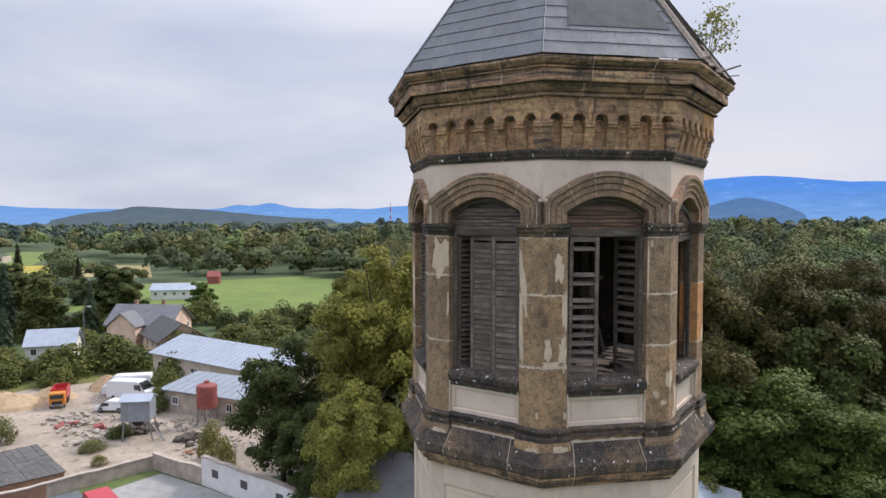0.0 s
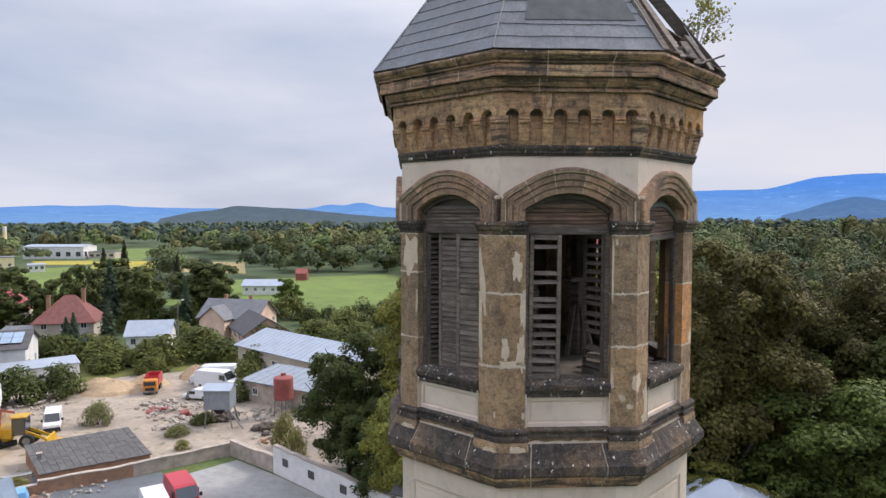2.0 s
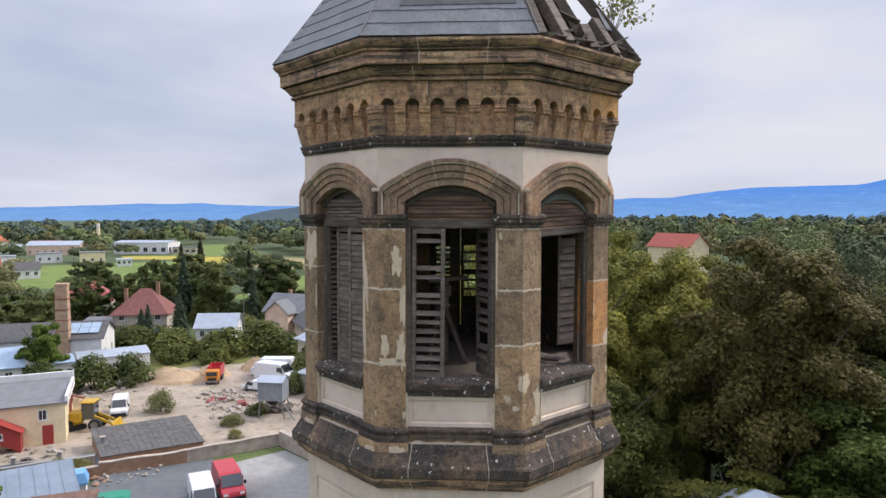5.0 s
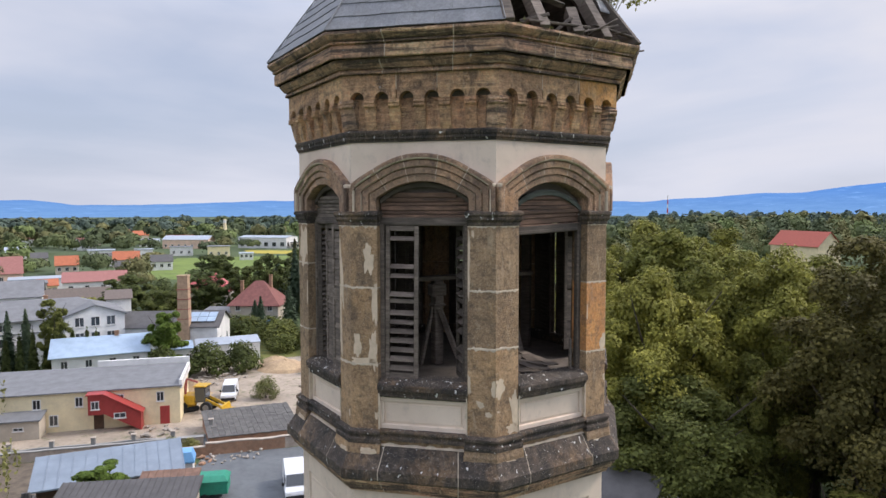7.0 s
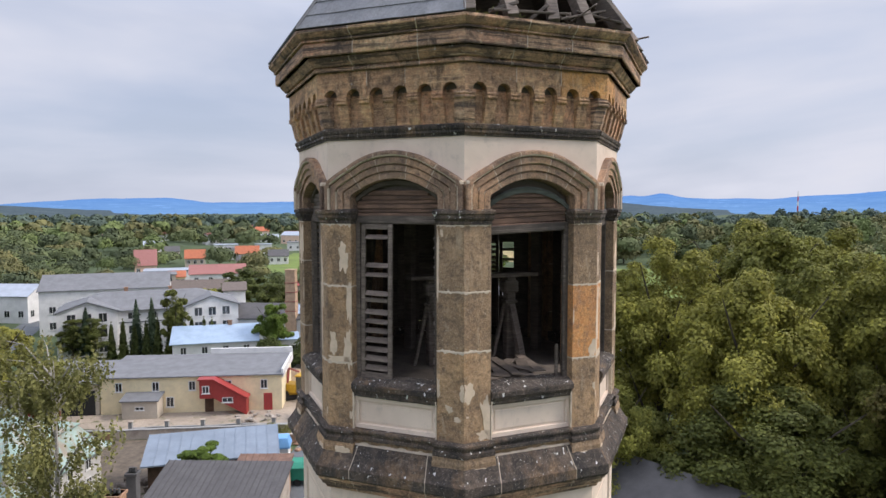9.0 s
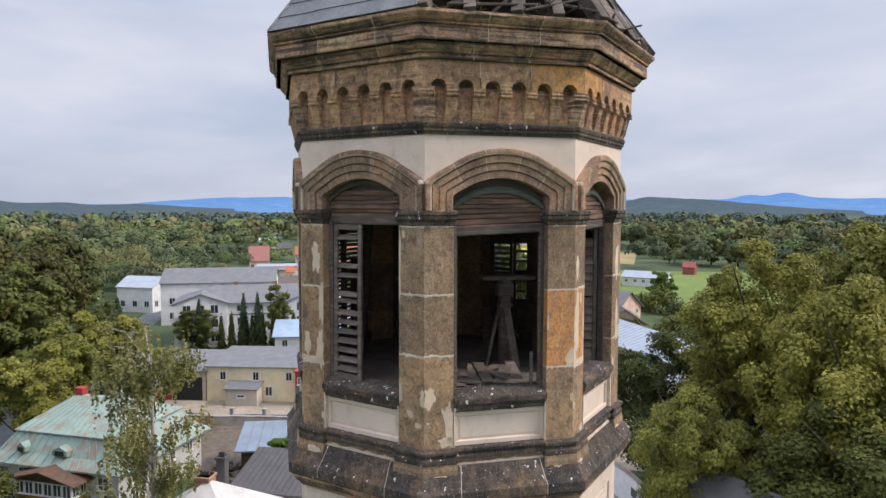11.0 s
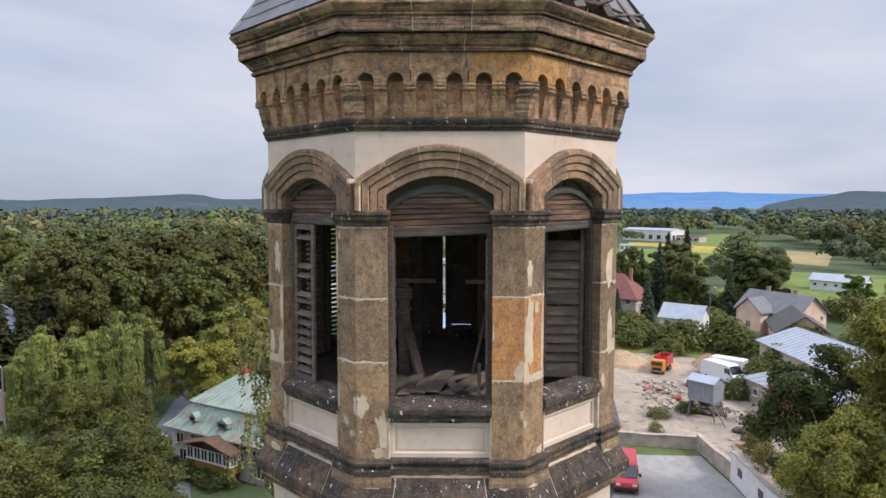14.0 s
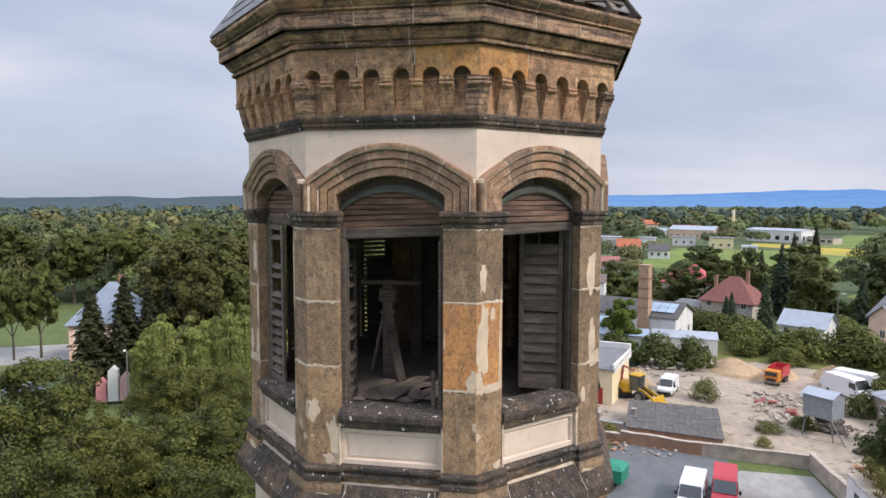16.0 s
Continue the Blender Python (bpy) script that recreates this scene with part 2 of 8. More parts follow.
# ---- mesh helpers ----
class Shape:
    """Vertices and faces that grow piece by piece into one mesh."""

    def __init__(self):
        self.v, self.f = [], []

    def add(self, verts, faces, m=None):
        n = len(self.v)
        self.v += [tuple(m @ Vector(p)) for p in verts] if m else [tuple(p) for p in verts]
        self.f += [tuple(i + n for i in face) for face in faces]
        return self

    def box(self, x0, x1, y0, y1, z0, z1, m=None):
        return self.add([(x, y, z) for x in (x0, x1) for y in (y0, y1) for z in (z0, z1)],
                        [(0, 1, 3, 2), (4, 6, 7, 5), (0, 4, 5, 1), (2, 3, 7, 6), (0, 2, 6, 4), (1, 5, 7, 3)], m)

    def block(self, x0, x1, y0, y1, z0, z1, c=0.01, m=None):
        """A box with chamfered edges."""
        lo, hi = (x0, y0, z0), (x1, y1, z1)
        c = min(c, *(0.45 * (b - a) for a, b in zip(lo, hi)))
        verts, at = [], {}
        for i in range(8):
            s = ((i >> 2) & 1, (i >> 1) & 1, i & 1)
            for axis in range(3):
                p = []
                for a in range(3):
                    edge = hi[a] if s[a] else lo[a]
                    p.append(edge if a == axis else edge + (-c if s[a] else c))
                at[(s, axis)] = len(verts)
                verts.append(p)
        faces = []
        for axis in range(3):
            u, w = (axis + 1) % 3, (axis + 2) % 3
            for side in (0, 1):
                ring = []
                for a, b in ((0, 0), (1, 0), (1, 1), (0, 1)):
                    s = [0, 0, 0]
                    s[axis], s[u], s[w] = side, a, b
                    ring.append(at[(tuple(s), axis)])
                faces.append(ring if side else ring[::-1])
        for axis in range(3):
            u, w = (axis + 1) % 3, (axis + 2) % 3
            for a in (0, 1):
                for b in (0, 1):
                    s0, s1 = [0, 0, 0], [0, 0, 0]
                    s0[u], s0[w], s1[u], s1[w], s1[axis] = a, b, a, b, 1
                    ring = [at[(tuple(s0), u)], at[(tuple(s1), u)], at[(tuple(s1), w)], at[(tuple(s0), w)]]
                    faces.append(ring if a != b else ring[::-1])
        for i in range(8):
            s = ((i >> 2) & 1, (i >> 1) & 1, i & 1)
            ring = [at[(s, 0)], at[(s, 1)], at[(s, 2)]]
            faces.append(ring if sum(s) % 2 else ring[::-1])
        return self.add(verts, faces, m)

    def loft(self, rings, closed=True, caps=True, m=None):
        n = len(rings[0])
        verts, faces = [p for r in rings for p in r], []
        for i in range(len(rings) - 1):
            for j in range(n if closed else n - 1):
                a, b = i * n + j, i * n + (j + 1) % n
                faces.append((a, b, b + n, a + n))
        if caps and closed:
            faces += [tuple(range(n))[::-1], tuple(range((len(rings) - 1) * n, len(rings) * n))]
        return self.add(verts, faces, m)

    def lathe(self, profile, n=12, m=None, caps=True):
        return self.loft([[(r * math.cos(2 * math.pi * i / n), r * math.sin(2 * math.pi * i / n), z) for i in range(n)] for r, z in profile], caps=caps, m=m)

    def tube(self, a, b, r0, r1=None, n=8):
        a, b = Vector(a), Vector(b)
        q = (b - a).to_track_quat("Z", "Y").to_matrix()
        r1 = r0 if r1 is None else r1
        return self.loft([[p + q @ Vector((r * math.cos(2 * math.pi * i / n), r * math.sin(2 * math.pi * i / n), 0)) for i in range(n)] for p, r in ((a, r0), (b, r1))])

    def beam(self, a, b, w, h, roll=0.0, c=0.006):
        """A squared timber from a to b."""
        a, b = Vector(a), Vector(b)
        q = (b - a).to_track_quat("Z", "Y").to_matrix().to_4x4()
        return self.block(-w / 2, w / 2, -h / 2, h / 2, 0, (b - a).length, c, Matrix.Translation(a) @ q @ pose(0, 0, 0, 0, 0, roll))

    def mesh(self, name, material, smooth=False):
        me = bpy.data.meshes.new(name)
        me.from_pydata(self.v, [], self.f)
        if material:
            me.materials.append(material)
        if smooth:
            me.shade_smooth()
        return me


def thing(name, label, category, group="", kind="", m=None):
    ob = new(name)
    ob.empty_display_size = 0.2
    if m:
        ob.matrix_basis = m
    return tagged(ob, label, category, group, kind)


def part(name, shape, material, parent, label="", smooth=False, m=None):
    """One mesh object under a thing or under a part."""
    ob = new(name, shape if isinstance(shape, bpy.types.Mesh) else shape.mesh(name, material, smooth))
    ob.parent = parent
    if m:
        ob.matrix_basis = m
    return tagged(ob, label) if label else ob

# ---- the octagonal bell tower ----
CX, CY, TH = 1.973, 13.024, radians(-146.33)
OCT = math.pi / 4
R0 = 2.80
AP0 = R0 * math.cos(OCT / 2)
PIER = 0.404
OPEN = 0.667
rnd = random.Random(7)


def cor(k, r):
    return Vector((r * math.cos(TH + k * OCT), r * math.sin(TH + k * OCT)))


def fp(k, r, s):
    return cor(k, r).lerp(cor(k + 1, r), s)


def bay(k):
    """Bay k's frame: x to the right as seen from outside, y inwards, z up, on the plane of the piers."""
    a = TH + (k + 0.5) * OCT
    n = Vector((math.cos(a), math.sin(a), 0))
    m = Matrix(((-n.y, -n.x, 0, n.x * AP0), (n.x, -n.y, 0, n.y * AP0), (0, 0, 1, 0), (0, 0, 0, 1)))
    return m


def face_block(shape, prof, k, s0, s1, steps=1, jitter=0.0):
    """A moulded course along face k from s0 to s1, mitred at the corners."""
    rings = []
    for i in range(steps + 1):
        s = s0 + (s1 - s0) * i / steps
        off = rnd.uniform(-jitter, jitter) if 0 < i < steps else 0
        rings.append([(*fp(k, r + off, s), z) for r, z in prof])
    return shape.loft(rings)


def ring_course(prof):
    """A closed moulded ring round all eight faces."""
    return Shape().loft([[(*cor(k % 8, r), z) for r, z in prof] for k in range(9)], caps=False)


def pier_plan(k, r, e, deep=0.32):
    side = 2 * r * math.sin(OCT / 2)
    na, nb = (Vector((math.cos(TH + (k + d) * OCT), math.sin(TH + (k + d) * OCT))) for d in (-0.5, 0.5))
    a, c, b = fp(k - 1, r, 1 - e / side), cor(k, r), fp(k, r, e / side)
    return [a, c, b, b - nb * deep, cor(k, r - deep * 1.08), a - na * deep]


def pier_rings(k, rows, e=PIER, deep=0.32):
    return [[(*p, z) for p in pier_plan(k, R0 + o, e + o * 0.8, deep)] for o, z in rows]


tower = thing("bell_tower", "octagonal plastered bell tower with brown sandstone piers and slate roof", "tower", m=pose(CX, CY, 0))

# lower shaft
shaft = part("shaft", ring_course([(2.40, 0.0), (2.74, 0.0), (2.74, 19.74), (2.40, 19.74)]), m_plaster, tower, "beige plastered shaft with sunk panels")
for k in range(8):
    for s0, s1 in ((0, 0.13), (0.87, 1)):
        part("corner_strip", face_block(Shape(), [(2.735, 0.0), (2.775, 0.0), (2.775, 19.74), (2.735, 19.74)], k, s0, s1), m_plaster, shaft)
    part("panel_head", face_block(Shape(), [(2.735, 19.36), (2.765, 19.36), (2.775, 19.38), (2.775, 19.74), (2.735, 19.74)], k, 0.13, 0.87), m_plaster, shaft)
    part("panel_fillet", face_block(Shape(), [(2.735, 19.24), (2.75, 19.24), (2.75, 19.28), (2.735, 19.28)], k, 0.17, 0.83), m_plaster, shaft)

# water table and the band above it
TABLE = [(2.60, 20.42), (2.83, 20.42), (2.92, 20.29), (3.00, 20.17), (3.05, 20.12), (3.05, 20.06), (3.05, 19.99), (3.03, 19.96), (2.60, 19.957)]
FOOT = [(2.60, 19.955), (2.995, 19.955), (2.985, 19.90), (2.95, 19.885), (2.93, 19.82), (2.87, 19.79), (2.85, 19.735), (2.60, 19.73)]
for k in range(8):
    cuts = [0, 0.235 + rnd.uniform(-0.02, 0.02), 0.765 + rnd.uniform(-0.02, 0.02), 1]
    for i in range(3):
        g0, g1 = (0.003 if cuts[i] else 0), (0.003 if cuts[i + 1] < 1 else 0)
        part("water_table_stone", face_block(Shape(), TABLE, k, cuts[i] + g0, cuts[i + 1] - g1, 8, 0.006), m_black, tower, "black-crusted sloping weathering stone")
        part("foot_moulding", face_block(Shape(), FOOT, k, cuts[i] + g0, cuts[i + 1] - g1, 4, 0.003), m_cornice, tower, "ochre-stained moulding under the weathering")
part("bedding", ring_course([(r - 0.006 if r > 2.7 else 2.5, z) for r, z in TABLE]), m_mortar, tower, "pale mortar bed")
part("foot_bedding", ring_course([(r - 0.006 if r > 2.7 else 2.5, z) for r, z in FOOT]), m_mortar, tower)

# piers on the corners: base, three blocks, impost
JOINTS = {0: (21.87, 22.99), 1: (21.62, 22.75), 2: (21.92, 22.74), 3: (21.69, 22.77), 4: (21.78, 22.80)}


def face_of_pier(k, side):
    """Corner, direction along the face and outward normal; side -1 is the face left of the corner as seen from outside."""
    a = TH + (k + side * 0.5) * OCT
    n = Vector((math.cos(a), math.sin(a), 0))
    return Vector((*cor(k, R0), 0)), Vector((-n.y, n.x, 0)) * side, n


def render_patch(k, side, s0, z0, half, tall, seed, lean=0.0, out=0.0, edges=30):
    """A thin scab of old render with a ragged outline, s0 metres from the corner."""
    g = random.Random(seed)
    p, d, n = face_of_pier(k, side)
    wob = [(g.uniform(0.05, 0.16), j, g.uniform(0, 6.28)) for j in (2, 3, 5, 8)]
    outline = []
    for i in range(edges):
        a = 2 * math.pi * i / edges
        r = 1 + sum(w * math.sin(j * a + f) for w, j, f in wob) + g.uniform(-0.06, 0.06)
        e = 0.75
        x, z = math.copysign(abs(math.cos(a)) ** e, math.cos(a)) * r * half, math.copysign(abs(math.sin(a)) ** e, math.sin(a)) * r * tall
        outline.append((min(0.402, max(0.001, s0 + x + lean * z)), z0 + z))
    return Shape().loft([[p + d * x + n * o + Vector((0, 0, z)) for x, z in (outline if side < 0 else outline[::-1])] for o in (out - 0.01, out + 0.0035)])


def bed_joint(k, z, seed):
    """Crumbling pale mortar along a bed joint, round both faces of the pier."""
    g = random.Random(seed)
    rows, lift = [], 0.0
    for side in (-1, 1):
        p, d, n = face_of_pier(k, side)
        for i in range(15):
            x = 0.404 * i / 14
            x = 0.404 - x if side < 0 else x
            lift = 0.7 * lift + g.uniform(-0.007, 0.007)
            up, down = abs(g.gauss(0.010, 0.008)) + 0.003, abs(g.gauss(0.012, 0.010)) + 0.003
            q = p + d * x
            rows.append([q + n * o + Vector((0, 0, z + lift + h)) for o, h in ((-0.02, up), (0.003, up), (0.006, 0.0), (0.003, -down), (-0.02, -down))])
    return Shape().loft(rows)


# patches: pier, face, metres from the corner, height, half width, half height, lean
PATCHES = [(2, 1, 0.07, 21.36, 0.075, 0.13, 0), (2, -1, 0.02, 21.36, 0.045, 0.10, 0), (2, 1, 0.36, 20.98, 0.075, 0.30, -0.18), (2, 1, 0.33, 20.74, 0.12, 0.07, 0), (2, -1, 0.22, 21.12, 0.05, 0.05, 0.6), (2, -1, 0.10, 20.98, 0.05, 0.035, 0), (2, 1, 0.05, 21.02, 0.02, 0.015, 0), (2, -1, 0.385, 21.38, 0.03, 0.13, 0), (2, -1, 0.39, 23.1, 0.02, 0.42, 0), (2, -1, 0.33, 23.55, 0.02, 0.05, 0),
           (1, 1, 0.27, 23.16, 0.075, 0.20, 0), (1, 1, 0.37, 22.52, 0.05, 0.30, 0), (1, 1, 0.09, 21.90, 0.055, 0.17, 0), (1, 1, 0.33, 21.82, 0.06, 0.26, 0), (1, 1, 0.2, 21.66, 0.22, 0.05, 0), (1, 1, 0.38, 20.86, 0.03, 0.05, 0), (1, -1, 0.35, 23.0, 0.055, 0.48, 0.12), (1, -1, 0.37, 22.2, 0.035, 0.5, 0), (1, -1, 0.09, 20.86, 0.025, 0.05, 0),
           (0, 1, 0.24, 23.30, 0.17, 0.30, 0), (0, 1, 0.38, 22.5, 0.02, 0.2, 0),
           (3, 1, 0.10, 23.06, 0.05, 0.16, 0), (3, 1, 0.10, 22.28, 0.085, 0.42, 0.06), (3, 1, 0.02, 21.78, 0.10, 0.12, 0), (3, -1, 0.05, 21.82, 0.06, 0.13, -0.3), (3, 1, 0.22, 21.71, 0.2, 0.05, 0), (3, 1, 0.25, 22.62, 0.03, 0.09, 0), (3, 1, 0.37, 22.2, 0.02, 0.5, 0), (3, -1, 0.02, 21.25, 0.03, 0.05, 0), (3, 1, 0.03, 21.12, 0.03, 0.05, 0), (3, 1, 0.33, 20.72, 0.05, 0.05, 0), (3, -1, 0.39, 22.3, 0.012, 0.10, 0),
           (4, 1, 0.20, 23.25, 0.34, 0.46, 0), (4, 1, 0.20, 22.28, 0.34, 0.50, 0), (4, -1, 0.18, 23.02, 0.08, 0.26, 0), (4, -1, 0.15, 22.1, 0.06, 0.25, 0), (4, -1, 0.10, 21.85, 0.10, 0.10, 0), (4, -1, 0.30, 21.35, 0.04, 0.10, 0), (5, 1, 0.2, 22.9, 0.15, 0.3, 0), (6, -1, 0.2, 22.2, 0.12, 0.3, 0), (7, 1, 0.25, 22.6, 0.12, 0.4, 0)]
for k in range(8):
    pier = part("pier", Shape().loft(pier_rings(k, [(-0.003, 20.3), (-0.003, 23.7)], deep=0.29)), m_mortar, tower, "corner pier of brown sandstone blocks with pale mortar joints")
    j1, j2 = JOINTS.get(k, (21.8, 22.76))
    for z0, z1 in ((20.64, j1), (j1, j2), (j2, 23.67)):
        ochre = k == 3 and z0 == j1
        rows = [(-0.010, z0 + 0.003), (0, z0 + 0.012), (0, (z0 + z1) / 2), (0, z1 - 0.012), (-0.010, z1 - 0.003)]
        part("stone_block", Shape().loft(pier_rings(k, rows)), m_ochre if ochre else m_pier, pier, "rust-coloured block" if ochre else "")
    for n, z in enumerate((j1, j2, 23.655)):
        part("bed_mortar", bed_joint(k, z, 40 * k + n), m_mortar, pier, "crumbling pale mortar joint")
    for n, (pk, side, s0, z0, half, tall, lean) in enumerate(PATCHES):
        if pk == k:
            part("render_scab", render_patch(pk, side, s0, z0, half, tall, 500 + n, lean), m_scab, pier, "scab of pale old render")
    g = random.Random(900 + k)
    for side in (-1, 1):
        if g.random() < 0.75:
            part("render_scab", render_patch(k, side, g.uniform(0.05, 0.35), 20.30 + g.uniform(-0.05, 0.05), g.uniform(0.08, 0.2), g.uniform(0.03, 0.07), 700 + 2 * k + side, 0.0, 0.094), m_scab, pier)
    part("pier_base", Shape().loft(pier_rings(k, [(0.095, 20.12), (0.10, 20.14), (0.10, 20.38), (0.085, 20.43), (0.085, 20.455)])), m_pier, pier, "brown base stone")
    part("base_moulding", Shape().loft(pier_rings(k, [(0.075, 20.455), (0.085, 20.47), (0.085, 20.52), (0.06, 20.54), (0.06, 20.57), (0.09, 20.60), (0.09, 20.635), (0.03, 20.655), (0.0, 20.66)])), m_black, pier, "black-crusted base moulding")
    part("impost", Shape().loft(pier_rings(k, [(0.0, 23.655), (0.02, 23.67), (0.02, 23.71), (0.045, 23.73), (0.06, 23.75), (0.06, 23.79), (0.085, 23.81), (0.085, 23.845), (0.05, 23.865), (0.0, 23.875)])), m_black, pier, "blackened moulded impost")

# bays: parapet panel, sill, arch, spandrel, tympanum
RI, RE = 1.011, 1.24
CI, CE = 24.293 - RI, 24.686 - RE


def arch_pair(u):
    """Intrados and extrados points at u from 0 (left impost) to 1 (right impost)."""
    flip, u = (1, u) if u <= 0.5 else (-1, 1 - u)
    if u < 0.10:
        f = u / 0.10
        i, e = (-0.68, 23.86 + 0.20 * f), (-1.066, 23.86 + 0.385 * f)
    elif u < 0.22:
        f = (u - 0.10) / 0.12
        i, e = (-0.68 + 0.17 * f, 24.06 + 0.095 * f), (-1.066 + 0.366 * f, 24.245 + 0.225 * f + 0.045 * f * (1 - f))
    else:
        f = (u - 0.22) / 0.28
        x, y = -0.51 * (1 - f), -0.70 * (1 - f)
        i, e = (x, CI + math.sqrt(RI**2 - x * x)), (y, CE + math.sqrt(RE**2 - y * y))
    return (flip * i[0], i[1]), (flip * e[0], e[1])


RING = [(0.0, 0.30), (0.0, 0.004), (0.02, -0.004), (0.23, -0.004), (0.245, 0.018), (0.275, 0.018), (0.29, -0.030), (0.49, -0.030), (0.505, -0.006), (0.535, -0.006), (0.55, -0.056), (0.75, -0.056), (0.765, -0.030), (0.795, -0.030), (0.81, -0.080), (0.85, -0.090), (0.95, -0.088), (1.0, -0.07), (1.0, 0.06), (0.6, 0.30)]


def ring_stone(u0, u1, steps):
    rings = []
    for n in range(steps + 1):
        i, e = arch_pair(u0 + (u1 - u0) * n / steps)
        rings.append([(i[0] + (e[0] - i[0]) * w, y, i[1] + (e[1] - i[1]) * w) for w, y in RING])
    return Shape().loft(rings)


STONES = [(0.0, 0.2175, 10), (0.2225, 0.3915, 6), (0.3965, 0.6035, 8), (0.6085, 0.7775, 6), (0.7825, 1.0, 10)]
ring_meshes = [ring_stone(*s).mesh("voussoir", m_arch) for s in STONES]


RING_IN = [(w, y + 0.0015) for w, y in RING]
core_rings = []
for n in range(41):
    i, e = arch_pair(n / 40)
    core_rings.append([(i[0] + (e[0] - i[0]) * (0.01 + 0.98 * w), y, i[1] + (e[1] - i[1]) * (0.01 + 0.98 * w)) for w, y in RING_IN])
joint_mesh = Shape().loft(core_rings).mesh("joint_mortar", m_mortar)


def extrude_x(x0, x1, outline):
    return Shape().loft([[(x, y, z) for y, z in outline] for x in (x0, x1)])


def rough_x(x0, x1, outline, steps=14, rough=0.006):
    """Like extrude_x, with a weathered, chipped surface."""
    rings = []
    for i in range(steps + 1):
        x = x0 + (x1 - x0) * i / steps
        rings.append([(x, y + rnd.uniform(-rough, rough), z + rnd.uniform(-rough, rough)) for y, z in outline])
    return Shape().loft(rings)


SILL = [(0.32, 21.41), (0.10, 21.395), (-0.02, 21.352), (-0.047, 21.337), (-0.054, 21.322), (-0.050, 21.272), (-0.05, 21.26), (0.32, 21.26)]
UNDER = [(0.30, 21.263), (-0.012, 21.263), (-0.022, 21.25), (-0.022, 21.215), (-0.008, 21.203), (-0.008, 21.165), (0.012, 21.14), (0.30, 21.14)]
MOULD = [(0.30, 20.665), (-0.03, 20.665), (-0.05, 20.65), (-0.05, 20.62), (-0.02, 20.60), (-0.02, 20.565), (-0.035, 20.55), (-0.035, 20.51), (0.30, 20.51)]
BAND = [(0.30, 20.505), (0.02, 20.505), (0.02, 20.40), (0.30, 20.40)]
panel = Shape()
x, z0, z1 = OPEN - 0.003, 20.66, 21.14
for a, b, c, d in ((-x, x, z0, z0 + 0.07), (-x, x, z1 - 0.07, z1), (-x, -x + 0.07, z0 + 0.07, z1 - 0.07), (x - 0.07, x, z0 + 0.07, z1 - 0.07)):
    panel.block(a, b, 0.05, 0.12, c, d, 0.008)
panel.box(-x + 0.05, x - 0.05, 0.085, 0.3, z0 + 0.05, z1 - 0.05)
panel.box(-x, x, 0.12, 0.3, z0, z1)
panel.block(-x + 0.10, x - 0.10, 0.075, 0.10, z0 + 0.10, z1 - 0.10, 0.008)
panel_mesh = panel.mesh("parapet_panel", m_plaster)
spandrel = Shape()
for y0 in (0.022, 0.30):
    n = 44
    edge = []
    for i in range(n + 1):
        a, e = arch_pair(i / n)
        edge.append(((a[0] + (e[0] - a[0]) * 0.93) if 0 < i < n else math.copysign(1.2, i - 1), a[1] + (e[1] - a[1]) * 0.93))
    w = 1.0622 if y0 < 0.1 else 0.947
    verts = [(max(-w, min(w, px)), y0, pz) for px, pz in edge] + [(max(-w, min(w, px)), y0, 24.90) for px, pz in edge]
    spandrel.add(verts, [(i, i + 1, n + 2 + i, n + 1 + i) for i in range(n)])
spandrel_mesh = spandrel.mesh("spandrel", m_plaster)


SAG = {2: 0.15, 3: 0.10}


def boards(k):
    """Old horizontal boards over the lintel; in two bays they stop at a lower arc."""
    sag = SAG.get(k, 0.0)
    z, out = 23.76 - sag, []
    low = 0.12 if k in SAG else 0.03
    while z < CI + RI - low - 0.03:
        h = rnd.uniform(0.05, 0.085)
        zt = z + h - rnd.uniform(0.002, 0.008)
        half = 0.66 if zt < 23.98 else min(0.66, math.sqrt(max(0.01, RI**2 - (zt + low - CI) ** 2)) - 0.01)
        y = 0.17 + rnd.uniform(-0.014, 0.014)
        if k in SAG or zt < 24.12 + 0.05 * (k % 3):
            out.append(Shape().block(-half + rnd.uniform(0, 0.02), half - rnd.uniform(0, 0.02), y, y + 0.03, z, zt, 0.008, Matrix.Translation((0, 0, z)) @ pose(0, 0, 0, 0, (-4.0 if k == 2 else 0) * max(0, 24.2 - z) + rnd.uniform(-0.7, 0.7), 0) @ Matrix.Translation((0, 0, -z))))
        z += h
    return out


